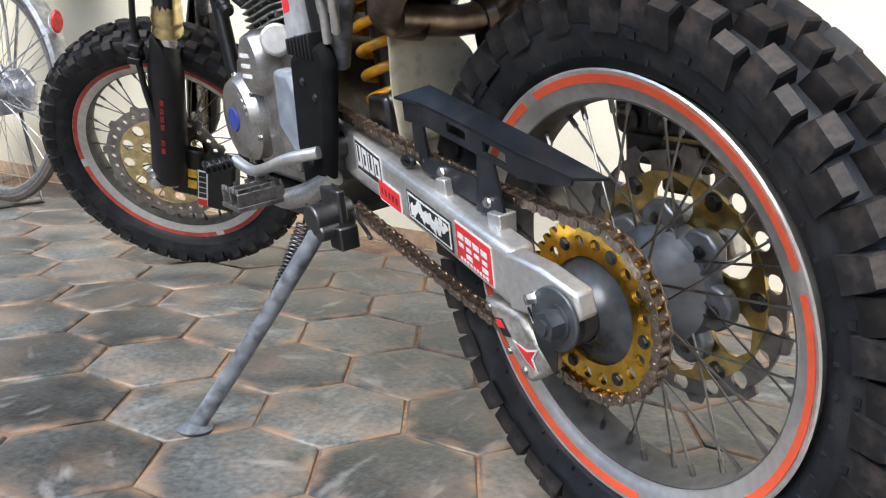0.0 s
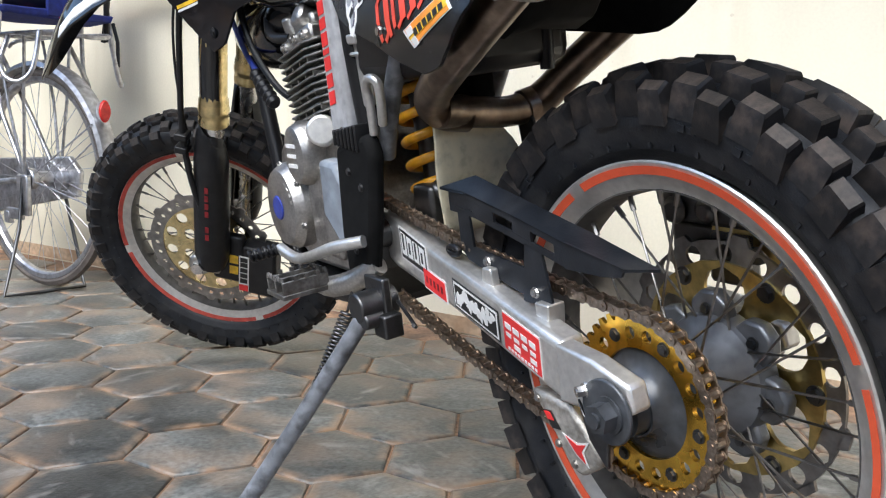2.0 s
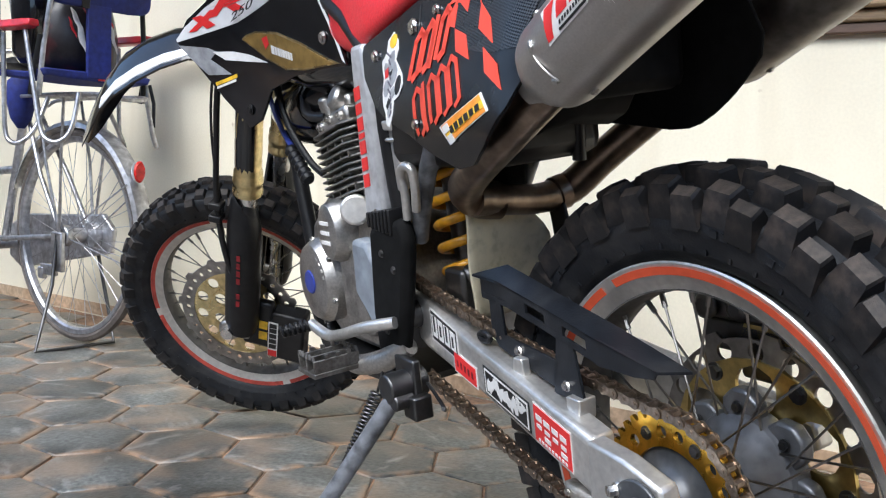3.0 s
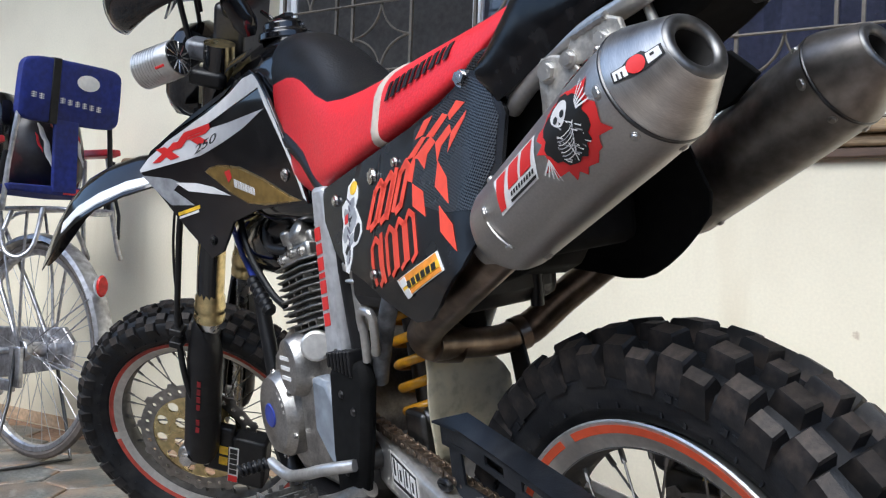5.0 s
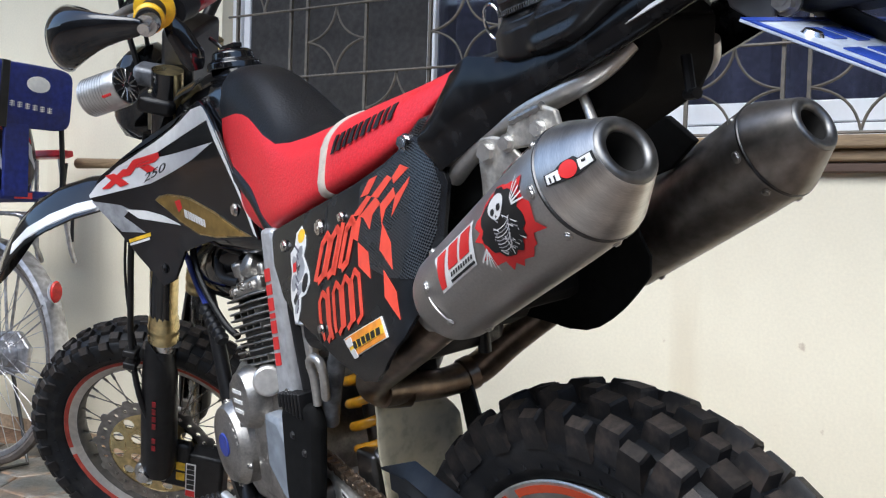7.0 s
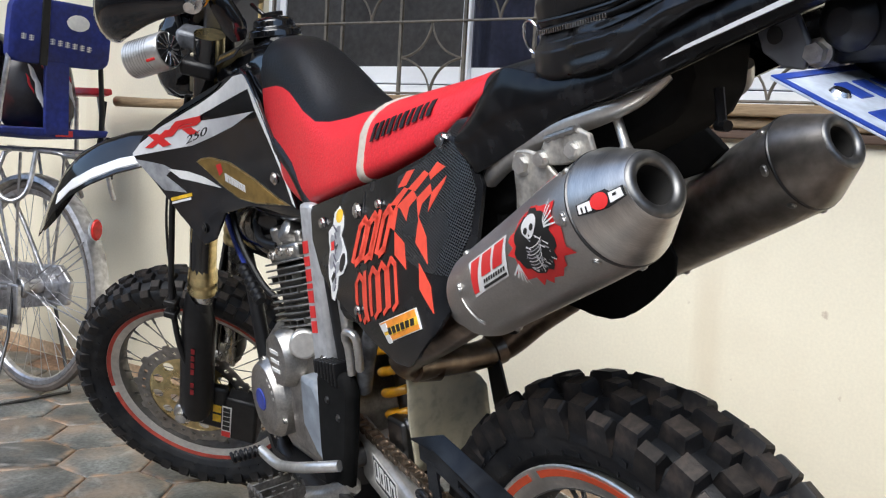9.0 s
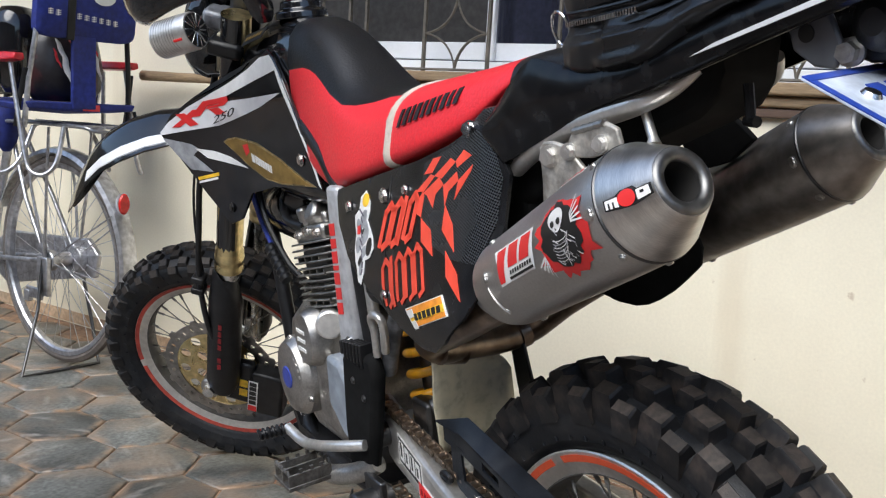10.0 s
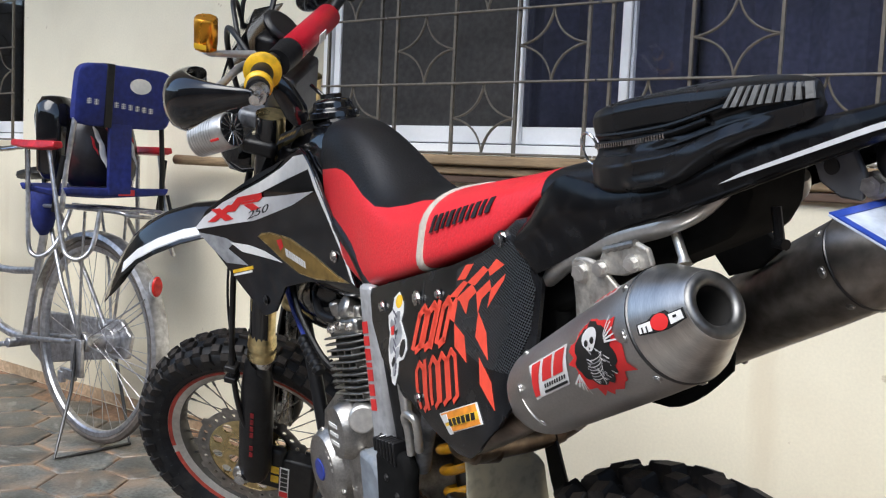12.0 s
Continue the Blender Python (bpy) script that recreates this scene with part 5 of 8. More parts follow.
def muffler(side, start, end, label, shell, cone):
    a, b = Vector(start), Vector(end)
    d = (b - a).normalized()
    L = CAN
    q = Matrix.Translation(a) @ d.to_track_quat("Z", "Y").to_matrix().to_4x4()
    can = part("muffler", lathe([(0.026, -0.022), (0.029, -0.008), (0.038, 0.004), (0.0445, 0.014), (0.0475, 0.026), (0.0530, L * 0.80), (0.0535, L - 0.004), (0.0520, L), (0.0, L)], 56, axis="z"), shell, moto, label, m=q, angle=30)
    part("tip", lathe([(0.0520, L), (0.0532, L + 0.003), (0.0520, L + 0.008), (0.0315, L + 0.047), (0.0302, L + 0.0495), (0.0275, L + 0.050), (0.02, L + 0.03)], 56, axis="z"), cone, can, "tapered muffler tip with round outlet", m=q, angle=30)
    part("lip", lathe([(0.0299, L + 0.0492), (0.0285, L + 0.0515), (0.0255, L + 0.0527), (0.0220, L + 0.0524), (0.0192, L + 0.0508), (0.0175, L + 0.0480), (0.0180, L + 0.0450)], 56, axis="z"), LIP, can, "rolled dark steel lip", m=q, angle=50)
    part("outlet_tube", lathe([(0.0178, L + 0.0465), (0.0172, L + 0.042), (0.0168, L + 0.036), (0.0166, L + 0.006), (0.0, L + 0.006)], 40, axis="z"), SOOT, can, "sooty outlet", m=q, angle=50)
    part("cone_seam", lathe([(0.0528, L - 0.0022), (0.0541, L - 0.0008), (0.0541, L + 0.0010), (0.0528, L + 0.0022)], 56, axis="z"), DARKSTEEL, can, m=q)
    # pressed crease between the front rivets
    crease = [q @ Vector(((0.0488 + 0.0004 * k) * math.cos(radians(184 + 5 * k)), (0.0488 + 0.0004 * k) * math.sin(radians(184 + 5 * k)), 0.050 + 0.0008 * k)) for k in range(9)]
    part("pressed_crease", tube(crease, [0.0006, 0.0016, 0.0016, 0.0006], 8), shell, can)
    for h, r, first in ((0.050, 0.0487, 170), (L - 0.009, 0.0536, 175)):
        for k in range(8):
            an = radians(first + 52 * k)
            part("rivet", moved(lathe([(0, 0.0022), (0.0028, 0.0019), (0.0036, 0.0006), (0.0046, 0.0004), (0.005, -0.001)], 12, axis="z"), q @ Matrix.Translation((r * math.cos(an), r * math.sin(an), h)) @ Vector((math.cos(an), math.sin(an), 0)).to_track_quat("Z", "Y").to_matrix().to_4x4()), CAST, can)
    return can, q, L


CAN = 0.262
MUF_A, MUF_B = (0.100, 0.103, 0.771), (-0.098, 0.108, 0.876)
left_can, MQ, ML = muffler(1, MUF_A, MUF_B, "titanium-grey left muffler with printed stickers", TITAN, BRUSHED)
muffler(-1, (0.134, -0.177, 0.7675), (-0.064, -0.182, 0.8725), "smoky dark right muffler", BLACKCAN, BLACKCAN)


def on_can(polys, name, material, label="", lift=0.0008):
    """Flat outlines (angle in degrees round the can, distance along it) wrapped on the left muffler."""
    for q in polys[1:]:
        on_can([q], name, material, label, lift)
    bm = bmesh.new()
    for poly in polys[:1]:
        bm.faces.new([bm.verts.new((x * 0.001, 0, z)) for x, z in poly])
    for c in range(-220, 220, 6):
        bmesh.ops.bisect_plane(bm, geom=bm.verts[:] + bm.edges[:] + bm.faces[:], plane_co=(c * 0.001, 0, 0), plane_no=(1, 0, 0))
    for v in bm.verts:
        an, h = radians(v.co.x * 1000), v.co.z
        r = float(np.interp(h, [0.026, ML * 0.8, ML, ML + 0.008, ML + 0.050], [0.0475, 0.0530, 0.0535, 0.0520, 0.0299])) + lift
        v.co = MQ @ Vector((r * math.cos(an), r * math.sin(an), h))
    return part(name, bm, material, left_can, label)

def quad(c, u, v):
    """A place in a four-cornered field (c in order round it): u from the first side to the opposite, v along it."""
    a, b = Vector(c[0]).lerp(Vector(c[3]), u), Vector(c[1]).lerp(Vector(c[2]), u)
    return tuple(a.lerp(b, v))


# sticker of plain slanted red blocks near the can's front
YF = [(151, 0.0775), (153, 0.1600), (194, 0.1460), (193, 0.0765)]
on_can([[quad(YF, *p) for p in ((0.0, -0.02), (0.0, 1.0), (0.70, 1.02), (0.98, 1.0), (0.98, 0.22), (1.0, 0.0), (0.66, 0.04), (0.60, 0.10))]], "white_sticker", WHITE, "white-edged sticker with plain red blocks")
for k in range(3):
    v0, low = 0.045 + 0.315 * k, 0.92 if k == 0 else 0.62
    on_can([[quad(YF, *p) for p in ((0.06, v0 + 0.04), (0.06, v0 + 0.28), (low, v0 + 0.24 - 0.12 * (k == 0)), (low, v0 - 0.02))]], "red_block", RED, "", 0.0014)
on_can([[quad(YF, *p) for p in ((0.86, 0.32), (0.86, 0.98), (0.93, 0.98), (0.93, 0.32))]], "dark_bar", INK, "", 0.0014)
on_can(bars([quad(YF, 0.80, 0.34), quad(YF, 0.80, 0.96), quad(YF, 0.70, 0.97), quad(YF, 0.70, 0.36)], [1] * 9, 0.35), "dark_bar", INK, "", 0.0014)
# ragged print on the can
splat = random.Random(11)
ring = []
for k in range(44):
    a = 2 * math.pi * k / 44
    out = 0.97 + splat.uniform(-0.07, 0.06) + (splat.uniform(0.05, 0.30) if splat.random() < 0.28 and math.cos(a) > -0.6 else 0.0)
    ring.append((182 + 39 * out * math.cos(a), 0.2045 + 0.0395 * out * math.sin(a)))
on_can([ring], "red_splash", RED, "ragged red splash print", 0.0009)
on_can([[(178 + (31 + splat.uniform(-4, 3)) * math.cos(a), 0.2035 + (0.0315 + splat.uniform(-0.004, 0.002)) * math.sin(a)) for a in np.linspace(0, 2 * math.pi, 37)[:-1]]], "black_print", INK, "", 0.0014)
on_can([[(162 + (10 if math.cos(a) < 0 else 13) * math.cos(a), 0.203 + (0.0135 - 0.004 * max(0, math.cos(a))) * math.sin(a)) for a in np.linspace(0, 2 * math.pi, 19)[:-1]]], "pale_print", WHITE, "pale rounded print", 0.0019)
on_can([[(166 + 3.4 * math.cos(a), 0.203 + dz + 0.0036 * math.sin(a)) for a in np.linspace(0, 2 * math.pi, 9)[:-1]] for dz in (-0.0055, 0.0050)] + [[(170, 0.2015), (173, 0.2005), (173, 0.2035)]], "black_spot", INK, "", 0.0024)


def arc_mark(c, ra, rh, a0, a1, w, k=5):
    """A thin bent mark: part of an ellipse round c."""
    an = [radians(a0 + (a1 - a0) * i / k) for i in range(k + 1)]
    return [(c[0] + (ra + w * 600) * math.cos(a), c[1] + (rh + w) * math.sin(a)) for a in an] + [(c[0] + ra * math.cos(a), c[1] + rh * math.sin(a)) for a in an[::-1]]


for k in range(7):
    on_can([arc_mark((178 + 3.1 * k, 0.2045 - 0.0014 * k), 5.0, 0.0130 - 0.0006 * k, -70, 80, 0.0013)], "pale_stripe", PALEGREY if k % 2 else WHITE, "", 0.0019)
on_can([arc_mark((174, 0.198), 34.0, 0.004, 5, 60, 0.0016)], "pale_stripe", WHITE, "", 0.0020)
for k in range(5):
    # two fans of thin pale marks beside the round print
    on_can([[(166 + 1.5 * k, 0.2270), (168 + 1.5 * k, 0.2265), (153 + 6.0 * k, 0.2400 + 0.0012 * k), (151.5 + 6.0 * k, 0.2395 + 0.0012 * k)],
            [(188 + 1.0 * k, 0.1715), (190 + 1.0 * k, 0.1720), (197 + 4.0 * k, 0.1570 + 0.0030 * k), (195 + 4.0 * k, 0.1565 + 0.0030 * k)]], "pale_stripe", WHITE, "", 0.0022)
for k in range(26):
    a0, h0, d0 = splat.uniform(172, 204), splat.uniform(0.186, 0.224), splat.uniform(-1, 1)
    on_can([[(a0, h0), (a0 + 1.6, h0 + 0.0006), (a0 + 5 + 2 * d0, h0 + 0.004 * d0 + 0.002), (a0 + 4 + 2 * d0, h0 + 0.004 * d0 + 0.003)]], "pale_stripe", PALEGREY if k % 2 else WHITE, "", 0.0021)
# sticker on the tip
TF = [(171, ML + 0.010), (170, ML + 0.049), (193, ML + 0.048), (183, ML + 0.009)]
on_can([[quad(TF, *p) for p in ((0.15, 0.0), (0.10, 0.24), (-0.16, 0.36), (-0.18, 0.62), (0.08, 0.70), (0.02, 0.98), (0.75, 1.0), (0.92, 0.78), (1.04, 0.58), (1.04, 0.30), (0.98, 0.0))]], "dark_edge", INK, "white sticker edged in black with a plain red disc", 0.0008)
on_can([[quad(TF, *p) for p in ((0.22, 0.04), (0.20, 0.30), (0.86, 0.30), (0.88, 0.04))], [quad(TF, *p) for p in ((0.16, 0.68), (0.12, 0.94), (0.68, 0.96), (0.80, 0.68))]], "white_block", WHITE, "", 0.0014)
on_can([[quad(TF, 0.44 + 0.54 * math.cos(a), 0.48 + 0.18 * math.sin(a)) for a in np.linspace(0, 2 * math.pi, 21)[:-1]]], "red_disc", RED, "", 0.0017)
on_can([[quad(TF, *p) for p in ((0.45, v), (0.45, v + 0.035), (0.86, v + 0.035), (0.86, v))] for v in (0.10, 0.19)] + [[quad(TF, *p) for p in ((0.30, 0.76), (0.28, 0.84), (0.45, 0.84), (0.46, 0.76))]], "dark_bar", INK, "", 0.0018)
# small one high on the can
on_can([[(108, 0.188), (118, 0.188), (124, 0.236), (113, 0.236)]], "white_sticker", WHITE, "small white sticker with red blocks")
on_can([[(110 + 1.3 * k, 0.192 + 0.011 * k), (117 + 1.3 * k, 0.192 + 0.011 * k), (118 + 1.3 * k, 0.199 + 0.011 * k), (111 + 1.3 * k, 0.199 + 0.011 * k)] for k in range(4)], "red_block", RED, "", 0.0014)
part("muffler_bracket", prism([(-0.002, 0.937), (0.012, 0.936), (0.019, 0.930), (0.017, 0.895), (0.019, 0.864), (-0.03, 0.885), (-0.050, 0.912), (-0.021, 0.934)], 0.099, 0.105), DULLPLATE, moto, "silver muffler hanger", bevel=0.002)
part("hanger_plate", prism([(-0.023, 0.936), (-0.031, 0.948), (-0.076, 0.959), (-0.092, 0.954), (-0.097, 0.939), (-0.058, 0.925), (-0.026, 0.923)], 0.098, 0.104), DULLPLATE, moto, "welded silver hanger plate", bevel=0.002)
for x, z, r in ((0.002, 0.9225, 0.0080), (-0.028, 0.9295, 0.0062), (-0.073, 0.9395, 0.0062)):
    part("hanger_bolt", bolt((x, 0.105, z), (-0.3, 1, 0), r, 0.008), SATIN, moto)
part("right_hanger", prism([(0.060, 0.940), (0.001, 0.935), (-0.021, 0.918), (-0.034, 0.907), (0.0, 0.880), (0.045, 0.866), (0.075, 0.90)], -0.146, -0.138), UNDERBLACK, moto, "black plate that carries the right muffler", bevel=0.002)
part("weld_bead", tube([(-0.032 - 0.005 * k, 0.103, 0.9475 + 0.0012 * k) for k in range(10)], [0.003, 0.0042] * 5, 8), CAST, moto, "rough weld bead")

# ---- bodywork ----
def y_shroud(x, z):
    return 0.073 + 0.16 * (x - 0.7) + 0.9 * max(0.0, x - 0.85) ** 2 - 0.25 * max(0.0, z - 0.97)


def y_side(x, z):
    return 0.152 - 0.33 * (z - 0.735) - 0.08 * (x - 0.2) - 8.3 * max(0.0, 0.13 - x) ** 2 - 6.0 * max(0.0, 0.745 - z) ** 2


def mirror(bm):
    bm.transform(Matrix.Diagonal((1, -1, 1, 1)))
    return bm


# fuel tank between the shrouds
def body_ring(x, zlo, zhi, half, n=20, p=2.6):
    out = []
    for k in range(n):
        a = 2 * math.pi * k / n
        c, s = math.cos(a), math.sin(a)
        out.append((x, half * math.copysign(abs(c) ** (2 / p), c), (zlo + zhi) / 2 + (zhi - zlo) / 2 * math.copysign(abs(s) ** (2 / p), s)))
    return out


part("fuel_tank", loft([body_ring(*r) for r in ((0.62, 0.86, 1.03, 0.054), (0.68, 0.84, 1.07, 0.060), (0.76, 0.83, 1.088, 0.068), (0.84, 0.83, 1.088, 0.074), (0.90, 0.84, 1.080, 0.078), (0.97, 0.86, 1.05, 0.075), (1.02, 0.88, 1.01, 0.062))]), GLOSSBLACK, moto, "glossy black fuel tank", angle=60)
part("tank_underside", loft([body_ring(*r) for r in ((0.60, 0.79, 0.86, 0.052), (0.64, 0.778, 0.87, 0.060), (0.72, 0.772, 0.87, 0.066), (0.82, 0.772, 0.87, 0.068), (0.90, 0.785, 0.87, 0.066), (0.95, 0.81, 0.87, 0.055))]), GLOSSBLACK, moto, "black underside of the tank", angle=60)
part("tank_cap", lathe([(0, 1.118), (0.026, 1.117), (0.034, 1.112), (0.036, 1.100), (0.044, 1.096), (0.046, 1.084), (0, 1.084)], 28, axis="z", at=(0.80, 0, 0.0)), GLOSSBLACK, moto, "black tank cap with lever", bevel=0.002)
part("cap_lever", joined(box(0.775, 0.835, -0.008, 0.008, 1.118, 1.126), tube([(0.83, 0, 1.12), (0.865, 0.01, 1.145)], 0.004, 8)), GLOSSBLACK, moto, bevel=0.003)
part("tank_sticker", sheet([[(0.895, 1.045), (0.815, 1.058), (0.815, 1.076), (0.895, 1.064)]], lambda x, z: 0.0795 - 0.9 * max(0, z - 1.05), 0.02, 0.0008), INK, moto, "black sticker edged in gold")
for q in bars([(0.885, 1.053), (0.825, 1.064), (0.825, 1.070), (0.885, 1.059)], [1, 1, 1, 1, 1], 0.4):
    part("gold_block", sheet([q], lambda x, z: 0.0805 - 0.9 * max(0, z - 1.05), 0.02, 0.0008), GOLDPAINT, moto)

SHROUD = [(1.097, 0.897), (1.068, 0.932), (1.014, 0.960), (0.931, 0.997), (0.854, 1.021), (0.800, 1.038), (0.776, 1.026), (0.758, 1.011), (0.724, 0.977), (0.692, 0.917), (0.663, 0.862), (0.645, 0.812), (0.715, 0.813), (0.798, 0.808), (0.880, 0.790), (0.922, 0.740), (0.955, 0.728), (1.005, 0.780), (1.040, 0.823), (1.066, 0.857)]
OPENING = [(1.012, 0.958), (0.953, 0.987), (0.905, 1.004), (0.850, 1.020), (0.872, 1.006), (0.953, 0.978)]
for s in (1, -1):
    b = sheet([SHROUD], y_shroud, 0.02, 0.005)
    part("tank_shroud", b if s > 0 else mirror(b), GLOSSBLACK, moto, "glossy black tank shroud with silver graphics" if s > 0 else "", bevel=0.0035, angle=50)


def on_shroud(polys, name, material, label="", lift=0.0012):
    for q in polys[1:]:
        on_shroud([q], name, material, label, lift)
    return part(name, sheet(polys[:1], lambda x, z: y_shroud(x, z) + lift, 0.02, 0.0008), material, moto, label, angle=50)


on_shroud([[(1.095, 0.900), (1.074, 0.919), (1.024, 0.946), (0.951, 0.972), (0.887, 0.993), (0.852, 1.008), (0.816, 1.026), (0.787, 1.029), (0.762, 1.005), (0.847, 0.983), (0.955, 0.952), (0.847, 0.959), (0.740, 0.9685), (0.812, 0.944), (0.948, 0.911), (1.025, 0.903), (1.094, 0.895)]], "silver_decal", SILVER, "silver and white shroud graphic")
on_shroud([[(0.852, 1.008), (0.816, 1.026), (0.787, 1.029), (0.762, 1.005), (0.847, 0.983), (0.955, 0.952), (1.016, 0.946), (0.951, 0.970)]], "white_decal", WHITE, "", 0.0018)
on_shroud([[(1.092, 0.889), (1.030, 0.877), (1.010, 0.868), (1.027, 0.856), (0.981, 0.825), (1.036, 0.829), (1.064, 0.856)]], "grey_decal", GREYDECAL)
on_shroud([[(1.020, 0.869), (0.970, 0.864), (0.927, 0.854), (0.878, 0.836), (0.929, 0.842), (0.991, 0.851)]], "white_decal", WHITE)
GOLDP = [(0.942, 0.882), (0.930, 0.888), (0.902, 0.891), (0.838, 0.883), (0.767, 0.859), (0.695, 0.828), (0.664, 0.8175), (0.768, 0.8145), (0.824, 0.820), (0.877, 0.841), (0.908, 0.860)]
on_shroud([GOLDP], "gold_edge", PALEGOLD, "", 0.0010)
on_shroud([[(0.938, 0.881), (0.928, 0.885), (0.902, 0.888), (0.840, 0.880), (0.769, 0.856), (0.698, 0.8255), (0.680, 0.819), (0.768, 0.8175), (0.822, 0.8225), (0.875, 0.8435), (0.906, 0.862)]], "gold_decal", GOLDPAINT, "brown-gold shroud panel", 0.0018)
on_shroud(bars([(0.860, 0.850), (0.795, 0.832), (0.795, 0.844), (0.860, 0.864)], [1.4, 0.8, 1, 0.8, 1, 0.8, 1, 0.8], 0.25), "lettering_block", WHITE, "", 0.0024)
on_shroud([[(0.884, 0.877), (0.868, 0.880), (0.864, 0.866), (0.876, 0.858)]], "red_mark", RED, "", 0.0024)
on_shroud([[(0.787, 1.029), (0.773, 1.021), (0.756, 1.007), (0.723, 0.973), (0.691, 0.914), (0.663, 0.860), (0.648, 0.816), (0.656, 0.822), (0.672, 0.862), (0.700, 0.914), (0.731, 0.968), (0.762, 1.004)]], "white_decal", WHITE, "white strip along the shroud's rear edge", 0.0021)
# red model mark as two slanted blocks with notches
on_shroud([[(1.065, 0.909), (1.047, 0.909), (0.989, 0.940), (1.010, 0.941)], [(1.053, 0.933), (1.032, 0.935), (1.001, 0.914), (1.022, 0.910)], [(1.018, 0.927), (0.994, 0.929), (0.957, 0.957), (0.982, 0.955)], [(0.980, 0.9555), (0.912, 0.9635), (0.911, 0.9545), (0.969, 0.947)], [(0.976, 0.941), (0.925, 0.9475), (0.911, 0.9545), (0.930, 0.954), (0.940, 0.9495), (0.969, 0.9465)], [(0.968, 0.941), (0.943, 0.944), (0.922, 0.934), (0.948, 0.930)]], "red_model_mark", RED, "red model mark of slanted bars", 0.0026)
on_shroud([[(1.022, 0.8085), (0.968, 0.8185), (0.968, 0.825), (1.023, 0.8145)]], "yellow_sticker", YELLOW, "small yellow and white sticker")
on_shroud([[(1.021, 0.803), (0.972, 0.812), (0.972, 0.8165), (1.021, 0.8070)]], "white_sticker", WHITE)
on_shroud([OPENING], "shroud_hollow", BLACK, "dark vent in the shroud", 0.002)
part("shroud_bolt", bolt((0.702, y_shroud(0.702, 0.860), 0.860), (0, 1, 0), 0.008, 0.005), STEEL, moto)
part("shroud_edge", tube([(x, y_shroud(x, z) + 0.0015, z) for x, z in ((0.776, 1.026), (0.757, 1.010), (0.723, 0.976), (0.691, 0.916), (0.662, 0.861), (0.644, 0.813))], 0.0020, 8, 3), GLOSSBLACK, moto, "black rim along the shroud")
part("shroud_bolt", bolt((0.945, y_shroud(0.945, 0.76), 0.76), (0, 1, 0), 0.007, 0.004), BLACK, moto)


def lettered(text, size, origin, right, upward, material, parent, name):
    """Digits in the built-in face, laid flat on a plane."""
    cu = bpy.data.curves.new(name, "FONT")
    cu.body, cu.size, cu.extrude, cu.shear = text, size, 0.0004, 0.3
    tmp = bpy.data.objects.new(name, cu)
    scene.collection.objects.link(tmp)
    bpy.context.view_layer.update()
    me = bpy.data.meshes.new_from_object(tmp.evaluated_get(bpy.context.evaluated_depsgraph_get()))
    bpy.data.objects.remove(tmp)
    r, u = Vector(right).normalized(), Vector(upward).normalized()
    n = r.cross(u)
    r = r * 2.9
    me.transform(Matrix(((r.x, u.x, n.x, origin[0]), (r.y, u.y, n.y, origin[1]), (r.z, u.z, n.z, origin[2]), (0, 0, 0, 1))))
    me.materials.clear()
    me.materials.append(material)
    ob = new(name, me)
    ob.parent = parent
    return ob


lettered("250", 0.0185, (0.963, y_shroud(0.963, 0.914) + 0.0032, 0.9130), (-0.075, -0.0155, 0.0180), (0, 0, 1), INK, moto, "model_number")

# seat: black top, red flanks
def seat_ring(x, zlo, ztop, half, p=3.0, n=28):
    """A ring of the seat: rounded above, square and flat-flanked below."""
    out = []
    for k in range(n):
        a = 2 * math.pi * (k + 0.5) / n
        c, s = math.cos(a), math.sin(a)
        p = 3.0 if s > 0 else 7.0
        z = (zlo + ztop) / 2 + (ztop - zlo) / 2 * math.copysign(abs(s) ** (2 / p), s)
        w = half * (1.0 - float(np.interp(x, [0.60, 0.70], [0.30, 0.11])) * max(0.0, (z - zlo) / (ztop - zlo)) ** 2)
        out.append((x, w * math.copysign(abs(c) ** (2 / p), c), z))
    return out


SEAT = ((0.80, 0.930, 1.050, 0.054), (0.775, 0.900, 1.074, 0.061), (0.745, 0.870, 1.083, 0.066), (0.70, 0.845, 1.084, 0.0695), (0.64, 0.826, 1.066, 0.077), (0.585, 0.818, 1.034, 0.087), (0.53, 0.830, 0.988, 0.095), (0.47, 0.845, 0.968, 0.099), (0.41, 0.862, 0.972, 0.101), (0.35, 0.879, 0.981, 0.101), (0.28, 0.899, 0.991, 0.096), (0.20, 0.926, 1.001, 0.087), (0.15, 0.955, 1.009, 0.077), (0.115, 0.985, 1.015, 0.066), (0.085, 0.995, 1.020, 0.060), (0.02, 1.0, 1.026, 0.055), (-0.05, 1.004, 1.030, 0.05))
sb = loft([seat_ring(*r) for r in SEAT])
seat = part("seat", sb, SEATVINYL, moto, "red and black vinyl seat", angle=75)
md = seat.modifiers.new("soft", "SUBSURF")
md.levels = md.render_levels = 2


def seat_band(x, dx):
    """Rings for a strap that lies on the seat."""
    out = []
    for xx in (x - dx, x - dx * 0.6, x + dx * 0.6, x + dx):
        zlo, zt, h = [float(np.interp(-xx, [-r[0] for r in SEAT], [r[i] for r in SEAT])) for i in (1, 2, 3)]
        lift = 0.002 if abs(xx - x) < dx * 0.9 else -0.001
        cx = (zlo + zt) / 2
        out.append([(px_, py_ * (1 + lift / 0.1), cx + (pz - cx) * (1 + lift / 0.045)) for px_, py_, pz in seat_ring(xx, zlo, zt, h)])
    return out


part("seat_strap", loft(seat_band(0.352, 0.0085)), STRAP, moto, "cream strap across the seat", angle=60)


